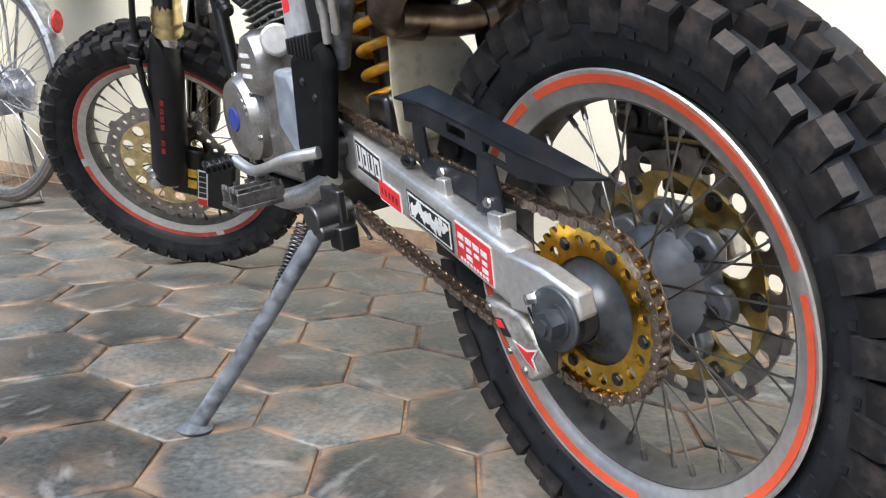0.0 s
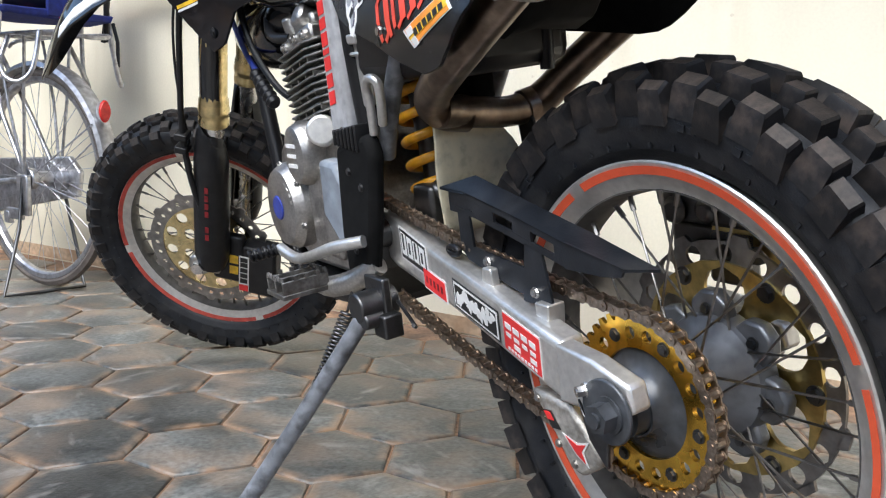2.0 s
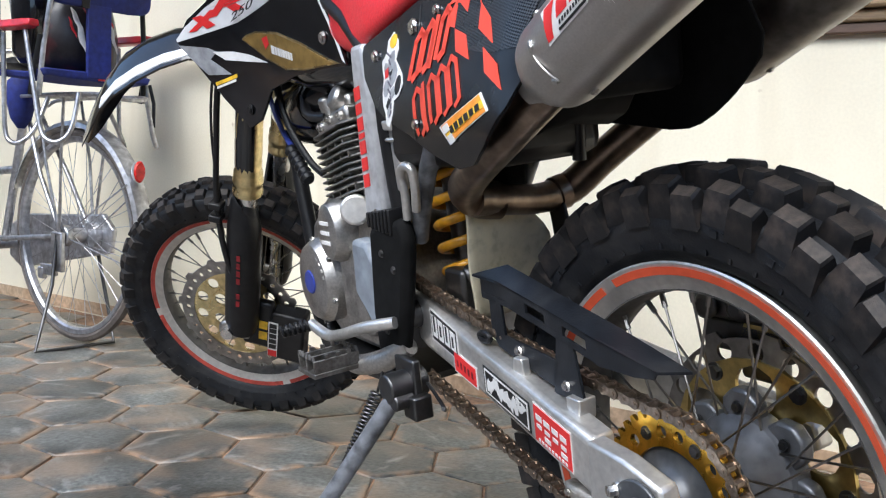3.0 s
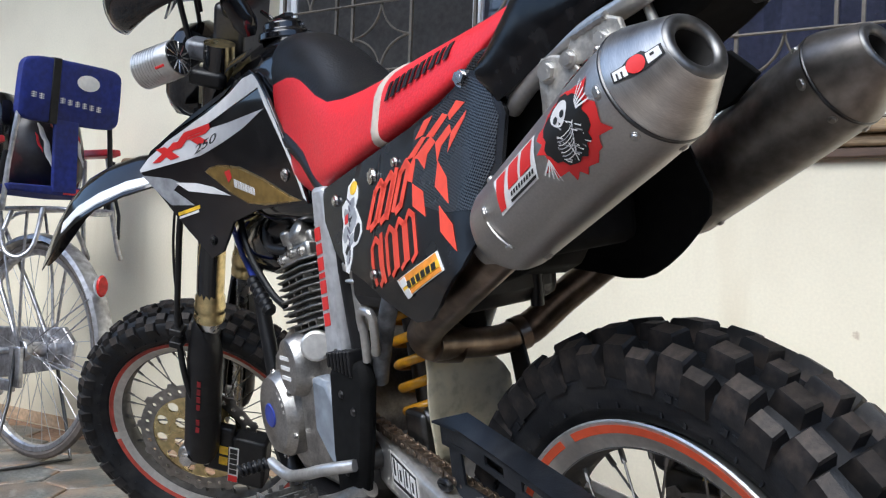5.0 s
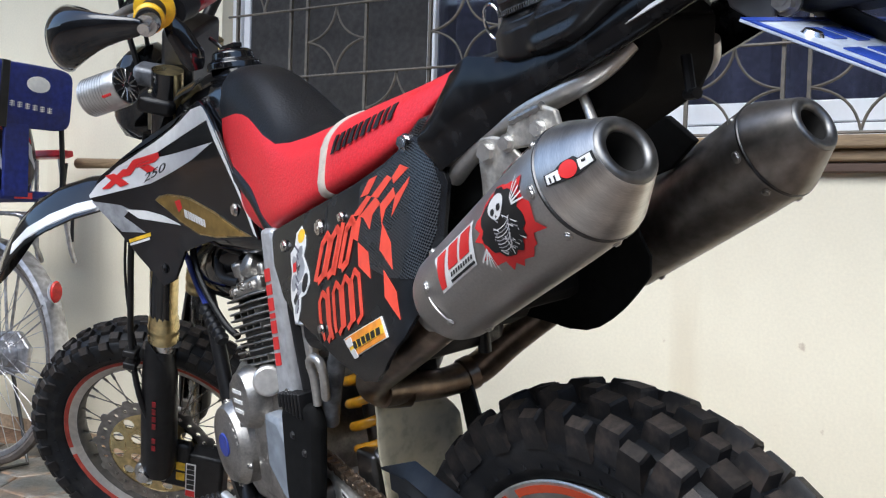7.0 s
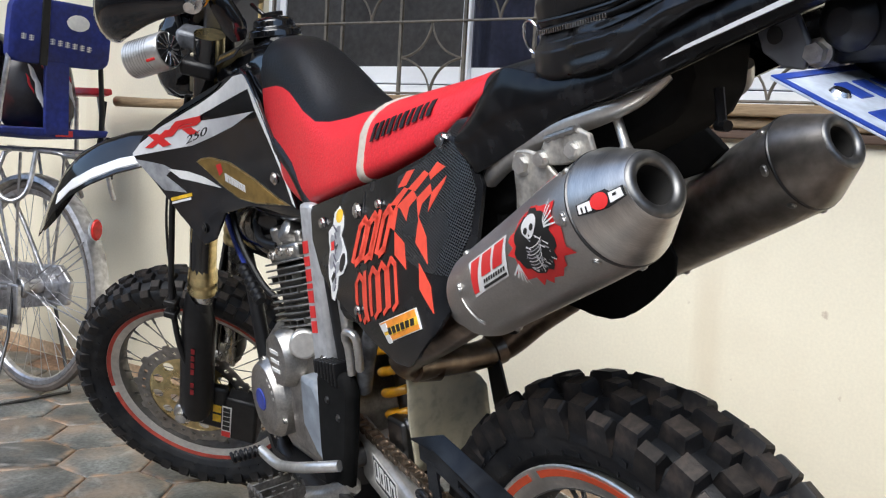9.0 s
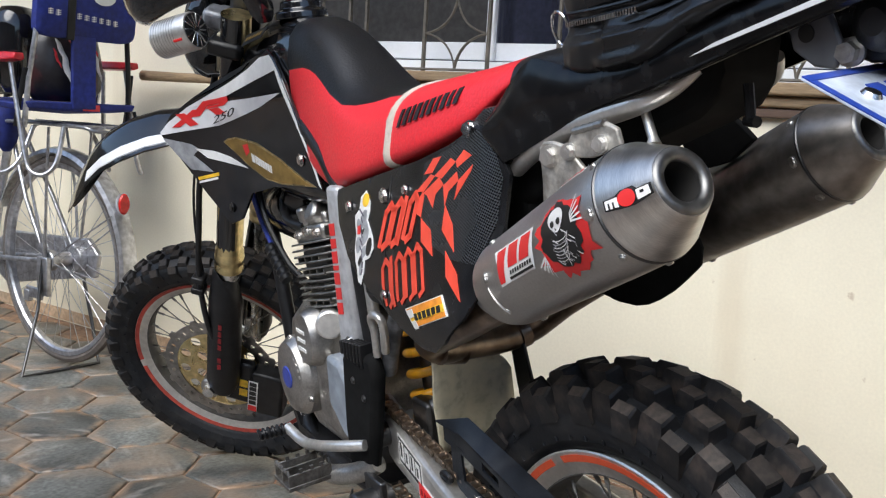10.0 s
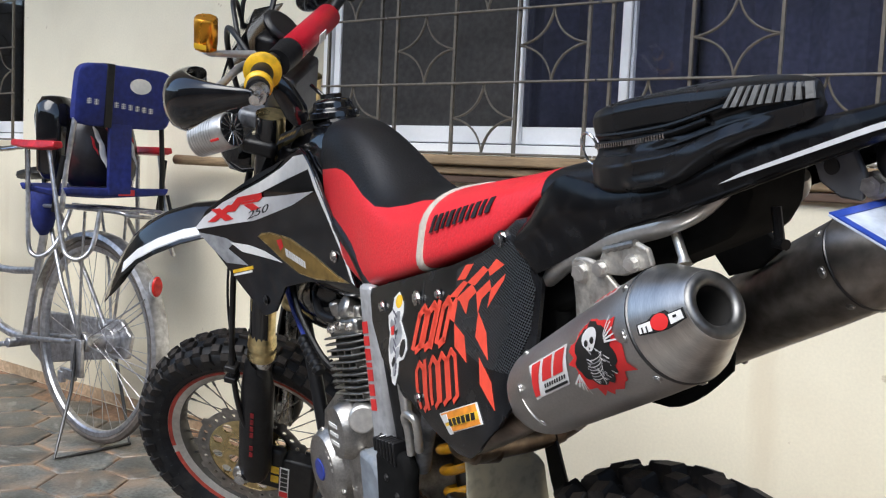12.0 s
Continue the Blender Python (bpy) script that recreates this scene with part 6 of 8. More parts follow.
def seat_flank(x, z):
    """How far out the seat's flank stands."""
    zlo, zt, h = [float(np.interp(-x, [-r[0] for r in SEAT], [r[i] for r in SEAT])) for i in (1, 2, 3)]
    s = max(-0.98, min(0.98, (2 * z - zlo - zt) / (zt - zlo)))
    p = 3.0 if s > 0 else 7.0
    return h * (1 - 0.30 * ((z - zlo) / (zt - zlo)) ** 2) * (1 - abs(s) ** p) ** (1 / p)


def stem_marks(corners, count):
    """Plain upright bars in pairs, in place of lettering."""
    return bars(corners, [0.42, 0.58] * count, 0.42)


for q in stem_marks([(0.330, 0.932), (0.198, 0.967), (0.196, 0.984), (0.326, 0.954)], 5):
    part("lettering_block", sheet([q], lambda x, z: seat_flank(x, z) + 0.0014, 0.012, 0.0010), INK, moto, "faded dark lettering block")

# side panel with carbon film and orange-red print
SIDE = [(0.530, 0.832), (0.500, 0.790), (0.445, 0.752), (0.400, 0.735), (0.330, 0.716), (0.280, 0.695), (0.225, 0.678), (0.185, 0.685), (0.150, 0.706), (0.110, 0.744), (0.088, 0.787), (0.084, 0.840), (0.088, 0.895), (0.110, 0.935), (0.150, 0.945), (0.210, 0.918), (0.278, 0.896), (0.389, 0.868)]
b = sheet([SIDE], y_side, 0.02, 0.005)
side = part("side_panel", b, PANELBLACK, moto, "black carbon-film side panel with orange-red print", bevel=0.003, angle=50)
RIGHT_SIDE = [(0.530, 0.832), (0.500, 0.790), (0.445, 0.752), (0.380, 0.715), (0.303, 0.702), (0.252, 0.698), (0.191, 0.693), (0.160, 0.690), (0.133, 0.691), (0.112, 0.697), (0.091, 0.708), (0.070, 0.722), (0.045, 0.742), (0.015, 0.766), (0.005, 0.79), (0.02, 0.84), (0.06, 0.895), (0.110, 0.935), (0.150, 0.945), (0.210, 0.918), (0.278, 0.896), (0.389, 0.868)]
part("side_panel", mirror(sheet([RIGHT_SIDE], lambda x, z: 0.120 - 0.25 * max(0.0, z - 0.735) - 1.2 * max(0.0, 0.06 - x) ** 2, 0.03, 0.005)), UNDERBLACK, moto, bevel=0.003, angle=50)
part("panel_seam", sheet([[(0.352, 0.870), (0.348, 0.870), (0.312, 0.712), (0.316, 0.712)]], lambda x, z: y_side(x, z) + 0.0006, 0.02, 0.0012), BLACK, moto)


part("carbon_film", sheet([[(0.262, 0.893), (0.258, 0.870), (0.245, 0.835), (0.215, 0.808), (0.160, 0.800), (0.104, 0.802), (0.091, 0.845), (0.094, 0.892), (0.114, 0.929), (0.150, 0.939), (0.205, 0.915)]], lambda x, z: y_side(x, z) + 0.0006, 0.02, 0.0008), CARBON, side, "woven carbon film", angle=50)


def on_side(polys, name, material, label="", lift=0.0012):
    for q in polys[1:]:
        on_side([q], name, material, label, lift)
    return part(name, sheet(polys[:1], lambda x, z: y_side(x, z) + lift, 0.02, 0.0008), material, side, label, angle=50)


on_side([[(0.240, 0.901), (0.221, 0.905), (0.236, 0.885), (0.256, 0.881)],
         [(0.197, 0.905), (0.184, 0.902), (0.210, 0.881), (0.229, 0.882)],
         [(0.170, 0.916), (0.150, 0.912), (0.178, 0.896), (0.184, 0.903)],
         [(0.239, 0.883), (0.228, 0.882), (0.249, 0.862), (0.270, 0.859)],
         [(0.217, 0.882), (0.203, 0.875), (0.219, 0.862), (0.240, 0.859), (0.250, 0.860)],
         [(0.177, 0.892), (0.170, 0.883), (0.188, 0.869), (0.203, 0.874)],
         [(0.144, 0.903), (0.145, 0.896), (0.171, 0.862), (0.170, 0.883)],
         [(0.251, 0.863), (0.246, 0.857), (0.245, 0.833), (0.268, 0.837)],
         [(0.240, 0.859), (0.218, 0.863), (0.219, 0.847)],
         [(0.203, 0.874), (0.188, 0.870), (0.191, 0.853)],
         [(0.244, 0.832), (0.214, 0.823), (0.198, 0.796), (0.233, 0.807)],
         [(0.190, 0.854), (0.164, 0.836), (0.150, 0.809), (0.187, 0.827)],
         [(0.170, 0.807), (0.134, 0.788), (0.118, 0.762), (0.158, 0.781)]], "orange_diamond", ORANGERED, "orange-red printed diamond")


def stroke(pts, w):
    """A bent bar of even width, as outlines."""
    out = []
    for a, b in zip(pts, pts[1:]):
        d = Vector((b[0] - a[0], b[1] - a[1]))
        n = Vector((-d.y, d.x)).normalized() * w / 2
        e = d.normalized() * w * 0.3
        out.append([(a[0] + n.x - e.x, a[1] + n.y - e.y), (b[0] + n.x + e.x, b[1] + n.y + e.y), (b[0] - n.x + e.x, b[1] - n.y + e.y), (a[0] - n.x - e.x, a[1] - n.y - e.y)])
    return out


def block_word(bl, br, tl, widths, w):
    """Plain upright loops and bars in place of a word."""
    bl, br, tl = Vector(bl), Vector(br), Vector(tl)
    out, s, total = [], 0.0, sum(abs(q) for q in widths)
    for q in widths:
        a, b = (s + 0.12 * abs(q)) / total, (s + 0.88 * abs(q)) / total
        s += abs(q)
        lo, hi = bl + (br - bl) * a, bl + (br - bl) * b
        up_ = tl - bl
        if q < 0:
            out += stroke([tuple(lo), tuple(lo + up_)], w)
        else:
            mid = (lo + hi) / 2
            out += stroke([tuple(lo + up_ * 0.08), tuple(lo + up_ * 0.85), tuple(mid + up_), tuple(hi + up_ * 0.85), tuple(hi + up_ * 0.08), tuple(mid)], w)
    return out


on_side(block_word((0.350, 0.778), (0.262, 0.806), (0.346, 0.832), [1.1, 1.1, -0.5, 1], 0.0095), "lettering_block", ORANGERED, "slanted orange-red lettering bar", 0.0014)
on_side(block_word((0.302, 0.713), (0.200, 0.754), (0.332, 0.765), [1.1, -0.5, 1, 1, 1], 0.0062), "lettering_block", ORANGERED, "orange-red lettering bar", 0.0014)
DUN = [(0.242, 0.7265), (0.160, 0.760), (0.139, 0.7425), (0.221, 0.7085)]
on_side([inset_line(DUN, 1.06)], "white_sticker", WHITE, "white-edged orange sticker with dark blocks")
on_side([inset_line(DUN, 0.97)], "orange_sticker", LIGHTORANGE, "", 0.0018)
on_side([[(0.232, 0.7215), (0.1525, 0.7535), (0.1455, 0.7465), (0.224, 0.714)]], "yellow_band", YELLOW, "", 0.0023)
on_side(bars([(0.2155, 0.7185), (0.151, 0.745), (0.156, 0.7515), (0.221, 0.7255)], [1] * 6, 0.28), "lettering_block", INK, "", 0.0028)
on_side([[(0.236, 0.7265), (0.224, 0.7315), (0.216, 0.724), (0.229, 0.7188)], [(0.224, 0.716), (0.214, 0.7205), (0.206, 0.712), (0.216, 0.708)]], "chequer", WHITE, "", 0.003)
ang = random.Random(4)
blob = [(0.420, 0.844), (0.401, 0.832), (0.396, 0.820), (0.398, 0.808), (0.386, 0.800), (0.372, 0.790), (0.364, 0.777), (0.370, 0.764), (0.384, 0.758), (0.380, 0.742), (0.386, 0.726), (0.396, 0.728), (0.402, 0.742), (0.414, 0.752), (0.423, 0.766), (0.428, 0.787), (0.436, 0.796), (0.443, 0.808), (0.432, 0.818), (0.434, 0.834)]
on_side([blob], "white_figure_sticker", WHITE, "white cut-out sticker with grey and red shapes")
on_side([[(0.404 + dx + r * math.cos(a) * ang.uniform(0.7, 1.2), z + r * 1.3 * math.sin(a) * ang.uniform(0.7, 1.2)) for a in np.linspace(0, 6.28, 10)[:-1]] for dx, z, r in ((0.008, 0.808, 0.010), (-0.006, 0.790, 0.012), (0.008, 0.774, 0.009), (-0.012, 0.768, 0.007), (-0.012, 0.746, 0.006), (0.022, 0.800, 0.006))], "grey_print", GREYDECAL, "", 0.0018)
for k in range(9):
    on_side(stroke([(0.428 - 0.005 * k + ang.uniform(-0.004, 0.004), 0.818 - 0.009 * k), (0.416 - 0.004 * k + ang.uniform(-0.004, 0.004), 0.812 - 0.009 * k)], 0.0022), "dark_line", DARKLINE, "", 0.0023)
on_side([[(0.378 + 0.008 * math.cos(a), 0.777 + 0.012 * math.sin(a)) for a in np.linspace(0, 6.28, 12)[:-1]], [(0.400, 0.762), (0.392, 0.757), (0.398, 0.748), (0.404, 0.752)], [(0.414, 0.792), (0.402, 0.797), (0.404, 0.789)]], "dark_print", INK, "", 0.0021)
on_side([[(0.415 + 0.011 * math.cos(a), 0.832 + 0.009 * math.sin(a)) for a in np.linspace(0, 6.28, 11)[:-1]]], "yellow_print", YELLOW, "", 0.0018)
on_side([[(0.426, 0.796), (0.416, 0.800), (0.413, 0.788), (0.421, 0.786)]], "red_print", RED, "", 0.0024)
for x, z, r in ((0.360, 0.843, 0.012), (0.300, 0.858, 0.007), (0.470, 0.816, 0.009), (0.308, 0.729, 0.007)):
    part("panel_bolt", bolt((x, y_side(x, z), z), (0.1, 1, 0), r * 0.75, 0.005), STEEL, side)
part("seat_bolt", bolt((0.166, 0.087, 0.938), (-0.3, 1, 0.2), 0.0075, 0.009), STEEL, moto)
part("panel_cheek", prism([(0.140, 0.962), (0.108, 0.967), (0.096, 0.944), (0.075, 0.918), (0.096, 0.900), (0.133, 0.910), (0.160, 0.927), (0.190, 0.922), (0.186, 0.936)], 0.074, 0.087), CARBON, moto, "carbon-film ear of the side panel", bevel=0.005)

# tail: long black fender with a crease, subframe tube, under-tail box
def y_tail(x, z):
    return 0.089 + 0.06 * min(0.0, x) - 0.06 * (z - 1.0 + 0.28 * min(0.0, x))


TAIL = ((0.125, 0.928, 0.950), (0.10, 0.905, 0.972), (0.063, 0.920, 1.006), (0.042, 0.929, 1.014), (-0.008, 0.950, 1.006), (-0.038, 0.961, 1.006), (-0.102, 0.980, 1.014), (-0.167, 1.001, 1.040), (-0.228, 1.022, 1.058), (-0.30, 1.044, 1.071), (-0.42, 1.078, 1.098))


def tail_skin():
    """The flank of the tail, slightly bellied between its lower and upper edge."""
    bm = bmesh.new()
    grid = []
    for i in range(41):
        x = 0.125 - 0.545 * i / 40
        lo, hi = [float(np.interp(-x, [-q[0] for q in TAIL], [q[k] for q in TAIL])) for k in (1, 2)]
        grid.append([bm.verts.new((x, y_tail(x, lo + (hi - lo) * f) + 0.007 * math.sin(math.pi * f) ** 0.7, lo + (hi - lo) * f)) for f in np.linspace(0, 1, 9)])
    for p, q in zip(grid, grid[1:]):
        for j in range(8):
            bm.faces.new((p[j], p[j + 1], q[j + 1], q[j]))
    ret = bmesh.ops.extrude_face_region(bm, geom=bm.faces[:])
    for v in ret["geom"]:
        if isinstance(v, bmesh.types.BMVert):
            v.co.y -= 0.006
    return bm


for s in (1, -1):
    part("tail_panel", tail_skin() if s > 0 else mirror(tail_skin()), TAILBLACK, moto, "glossy black tail panel" if s > 0 else "", angle=60)
rows_ = []
for x, z in ((0.07, 1.004), (0.0, 1.008), (-0.10, 1.018), (-0.17, 1.036), (-0.30, 1.066), (-0.42, 1.098), (-0.50, 1.112)):
    h = y_tail(x, z) - 0.004 if x > -0.45 else 0.04
    rows_.append([(x, h, z - 0.006), (x, h * 0.6, z + 0.004), (x, -h * 0.6, z + 0.004), (x, -h, z - 0.006), (x, -h * 0.6, z - 0.012), (x, h * 0.6, z - 0.012)])
part("rear_fender", loft(rows_), GLOSSBLACK, moto, "long black rear fender", angle=30)
# silver strip laid on for the highlight that runs along the crease
part("tail_crease", sheet([[(-0.165, 1.012), (-0.300, 1.052), (-0.42, 1.082), (-0.42, 1.0855), (-0.300, 1.0565), (-0.19, 1.0225)]], lambda x, z: y_tail(x, z) + 0.0085, 0.05, 0.002), SILVER, moto, "silver strip in place of the highlight on the tail")
for s in (1, -1):
    part("subframe_tube", tube([(0.10, s * 0.075, 0.898), (0.05, s * 0.081, 0.925), (-0.03, s * 0.081, 0.955), (-0.085, s * 0.077, 0.970), (-0.118, s * 0.066, 0.983), (-0.135, s * 0.050, 1.000)], [0.010, 0.0110, 0.0115, 0.0105, 0.0085, 0.007], 14, 4), SATIN, moto, "silver subframe tube")
part("subframe_stub", tube([(-0.085, 0.066, 0.972), (-0.103, 0.072, 0.942), (-0.106, 0.074, 0.936)], [0.0045, 0.0045, 0.007], 10), SATIN, moto)
part("under_tail_box", loft([[(x, h, z1), (x, -h, z1), (x, -h * 0.8, z0), (x, h * 0.8, z0)] for x, z0, z1, h in ((0.14, 0.84, 0.96, 0.075), (0.06, 0.872, 0.99, 0.075), (0.0, 0.905, 1.0, 0.07), (-0.06, 0.928, 1.0, 0.066), (-0.10, 0.944, 1.01, 0.062), (-0.125, 0.955, 1.015, 0.056), (-0.142, 0.972, 1.02, 0.048), (-0.150, 0.995, 1.025, 0.04))]), UNDERBLACK, moto, "black under-tail tray", bevel=0.012)
part("tray_hook", joined(tube([(-0.172, 0.03, 0.985), (-0.176, 0.032, 0.955)], 0.0045, 8), tube([(-0.170, 0.03, 0.954), (-0.184, 0.034, 0.954)], 0.005, 8)), BLACK, moto)
flap = loft([[(x, 0.050, z), (x, 0.0, z + 0.008), (x, -0.066, z), (x, -0.06, z - 0.006), (x, 0.0, z + 0.001), (x, 0.045, z - 0.006)] for x, z in ((0.27, 0.722), (0.248, 0.714), (0.205, 0.710), (0.175, 0.722), (0.15, 0.755), (0.12, 0.81), (0.09, 0.87), (0.06, 0.94))])
part("rear_mudguard", flap, UNDERBLACK, moto, "black inner rear mudguard", angle=50)
part("battery_box", box(0.10, 0.24, -0.09, 0.06, 0.74, 0.90), UNDERBLACK, moto, bevel=0.015)
part("tail_bracket", prism([(-0.228, 1.040), (-0.265, 1.042), (-0.276, 1.018), (-0.272, 0.998), (-0.254, 1.000), (-0.236, 1.012)], 0.050, 0.056), HUBSILVER, moto, "worn dark tail bracket with a hole", bevel=0.002)
part("bracket_hole", lathe([(0, 0.0568), (0.0068, 0.0568), (0.0068, 0.055), (0, 0.055)], 18, at=(-0.248, 0, 1.0243)), INK, moto)
part("bracket_bolt", bolt((-0.277, 0.044, 1.0095), (-0.2, 1, 0), 0.008, 0.012), CAST, moto)
part("tail_lamp", joined(box(-0.38, -0.27, -0.055, 0.04, 1.0, 1.05), disc_bar((-0.30, 0.0, 1.03), (-0.30, 0.055, 1.03), 0.022)), BLACK, moto, "black tail lamp housing", bevel=0.012)

# number plate: a shallow slope behind the tail
PX_, PY_ = Vector((0.08, -0.9965, -0.01)).normalized(), Vector((-0.895, 0.0, -0.445))
PY_ = (PY_ - PX_ * PY_.dot(PX_)).normalized()
PN_ = PY_.cross(PX_)
PL = Matrix(((PX_.x, PY_.x, PN_.x, -0.282), (PX_.y, PY_.y, PN_.y, 0.106), (PX_.z, PY_.z, PN_.z, 0.997), (0, 0, 0, 1)))
plate = part("number_plate", moved(box(0, 0.235, 0, 0.15, -0.001, 0.001), PL), PLATEWHITE, moto, "white number plate edged in blue with blue blocks", bevel=0.0005)
part("plate_border", moved(joined(box(0, 0.235, 0, 0.007, 0.0012, 0.002), box(0, 0.235, 0.143, 0.15, 0.0012, 0.002), box(0, 0.007, 0.0075, 0.1425, 0.0012, 0.002), box(0.228, 0.235, 0.0075, 0.1425, 0.0012, 0.002)), PL), PLATEBLUE, plate)
for k in range(7):
    part("plate_block", moved(box(0.045 + 0.024 * k, 0.061 + 0.024 * k, 0.022, 0.045 + 0.004 * (k % 2), 0.0012, 0.002), PL), PLATEBLUE, plate)
for k in range(6):
    part("plate_block", moved(box(0.025 + 0.032 * k, 0.046 + 0.032 * k, 0.062, 0.130, 0.0012, 0.002), PL), PLATEBLUE, plate)
part("plate_bolt", moved(lathe([(0, 0.004), (0.006, 0.003), (0.008, 0)], 14, axis="z"), PL @ Matrix.Translation((0.035, 0.034, 0.001))), STEEL, plate)
part("plate_stay", tube([(-0.25, 0.0, 1.02), (-0.30, 0.0, 0.99), (-0.36, 0.0, 0.955)], 0.012, 8, flat=0.4), BLACK, moto)


# ---- fork, front fender, bars: all turned with the steering ----
def fork_part(name, bm, material, label="", bevel=0.0, angle=38, parent=None):
    bm.transform(FORK)
    return part(name, bm, material, parent or moto, label, bevel, angle)


for s in (1, -1):
    v = 0.1 * s
    fork_part("fork_slider", tube([(0.002, v, -0.01), (0.002, v, 0.38)], 0.021, 20), STEEL, "chrome fork slider")
    fork_part("fork_tube", lathe([(0.021, 0.356), (0.031, 0.356), (0.0315, 0.367), (0.030, 0.371), (0.030, 0.380), (0.0315, 0.383), (0.0315, 0.391), (0.030, 0.394), (0.030, 0.408), (0.0272, 0.414), (0.0272, 0.93), (0.0, 0.93)], 32, axis="z", at=(0.002, v, 0.0)), PALEGOLD, "champagne-gold fork tube")
    # black print round the tube, ragged at its lower edge
    bm = bmesh.new()
    jag = random.Random(6)
    n_ = 26
    lo, mid, hi = [], [], []
    for j in range(n_ + 1):
        a = radians(5 + 128 * j / n_) * (1 if s > 0 else -1)
        cx, cy = 0.0277 * math.cos(a), 0.0277 * math.sin(a)
        w0 = 0.410 + (0.012 * abs(((j * 0.43) % 2) - 1)) + jag.uniform(0, 0.008)
        for col, w in ((lo, w0), (mid, 0.55), (hi, 0.93)):
            col.append(bm.verts.new((0.002 + cx, v + cy, w)))
    for col, top in ((lo, mid), (mid, hi)):
        for j in range(n_):
            bm.faces.new((col[j], col[j + 1], top[j + 1], top[j]))
    fork_part("black_print", bm, GLOSSBLACK, "black print round the fork tube")
    for k in range(3):
        bm = bmesh.new()
        a0, z0 = radians(16 + 34 * k) * (1 if s > 0 else -1), 0.442 + 0.045 * (k % 3)
        rows_f = []
        for t_ in np.linspace(0, 1, 7):
            wd = 0.10 * math.sin(math.pi * min(0.97, 0.12 + 0.85 * t_)) * (1 - 0.5 * t_)
            rows_f.append([bm.verts.new((0.002 + 0.0281 * math.cos(a0 + 0.5 * t_ * t_ + d * wd), v + 0.0281 * math.sin(a0 + 0.5 * t_ * t_ + d * wd), z0 + 0.09 * t_)) for d in (-1, 1)])
        for p, q in zip(rows_f, rows_f[1:]):
            bm.faces.new((p[0], p[1], q[1], q[0]))
        fork_part("gold_flame", bm, PALEGOLD, "gold flame in the black print")
    # plastic guard in front of the slider
    rings = []
    for w, f in ((-0.005, 0.75), (0.03, 1.0), (0.15, 1.0), (0.27, 0.95), (0.325, 0.75), (0.335, 0.55)):
        rings.append([(0.006 + 0.039 * f * math.cos(a), v + s * 0.006 + 0.036 * f * math.sin(a), w + (0.02 * math.cos(a) if w > 0.3 else 0)) for a in np.linspace(s * 1.57 - 2.4, s * 1.57 + 2.4, 15)] + [(0.006 + 0.034 * f * math.cos(a), v + s * 0.006 + 0.031 * f * math.sin(a), w) for a in np.linspace(s * 1.57 + 2.4, s * 1.57 - 2.4, 15)])
    fork_part("fork_guard", loft(rings), BLACK, "black fork guard", angle=50)
    fork_part("fork_foot", joined(disc_bar((0.03, v - 0.02, 0.0), (0.03, v + 0.025, 0.0), 0.026), box(-0.015, 0.045, v - 0.018, v + 0.018, -0.02, 0.05)), CAST, "silver fork foot", bevel=0.006)
for z in (0.09, 0.11, 0.15, 0.17, 0.19, 0.21):
    fork_part("lettering_block", box(-0.001, 0.007, 0.1425, 0.1435, z, z + 0.014), DIMRED, "worn red lettering block")
fork_part("front_axle", joined(tube([(0.03, -0.13, 0), (0.03, 0.135, 0)], 0.010, 14), tube([(0.03, 0.125, 0), (0.03, 0.140, 0)], 0.015, 6)), STEEL)
fork_part("front_hub", lathe([(0, 0.045), (0.028, 0.045), (0.034, 0.03), (0.022, 0.02), (0.022, -0.02), (0.034, -0.03), (0.03, -0.05), (0, -0.05)], 32, at=(0.03, 0, 0)), CAST, "silver front hub")
fork_part("front_brake_disc", joined(perforated(0.112, 0.142, 0.127, 0.0055, 30, 0.004, 0.060, at=(0.03, 0, 0)), *[moved(prism([(0.141, -0.012), (0.150, -0.006), (0.150, 0.006), (0.141, 0.012)], 0.056, 0.060), Matrix.Translation((0.03, 0, 0)) @ Matrix.Rotation(2 * math.pi * k / 12, 4, "Y")) for k in range(12)]), DISCSTEEL, "wavy drilled front brake disc")
fork_part("front_disc_carrier", joined(perforated(0.074, 0.115, 0.095, 0.0135, 12, 0.005, 0.058, at=(0.03, 0, 0)), perforated(0.034, 0.076, 0.056, 0.015, 6, 0.005, 0.058, at=(0.03, 0, 0))), PALEGOLD, "gold front disc carrier")
cal = fork_part("front_caliper", joined(box(-0.135, -0.055, 0.045, 0.095, -0.075, 0.055), box(-0.06, 0.01, 0.07, 0.095, -0.05, 0.075), box(-0.12, -0.06, 0.03, 0.046, -0.05, 0.04)), BLACK, "black front brake caliper with stickers", bevel=0.012)
fork_part("white_sticker", box(-0.075, -0.052, 0.0953, 0.0962, -0.068, 0.03), WHITE, "sticker with dark, red and yellow blocks", parent=cal)
for z in (-0.045, -0.03, -0.015, 0.0, 0.014):
    fork_part("lettering_block", box(-0.072, -0.055, 0.0963, 0.097, z, z + 0.012), INK, parent=cal)
fork_part("sticker_red", box(-0.074, -0.053, 0.0963, 0.097, -0.067, -0.05), RED, parent=cal)
for z in (-0.025, 0.005):
    fork_part("yellow_print", box(-0.05, -0.03, 0.0953, 0.0965, z, z + 0.022), YELLOW, parent=cal)
fork_part("brake_hose", tube([(-0.02, 0.11, 0.05), (0.03, 0.135, 0.20), (0.058, 0.125, 0.33), (0.062, 0.12, 0.46), (0.06, 0.115, 0.60), (0.04, 0.10, 0.80)], 0.0065, 10, 5), BLACK, "black front brake hose")
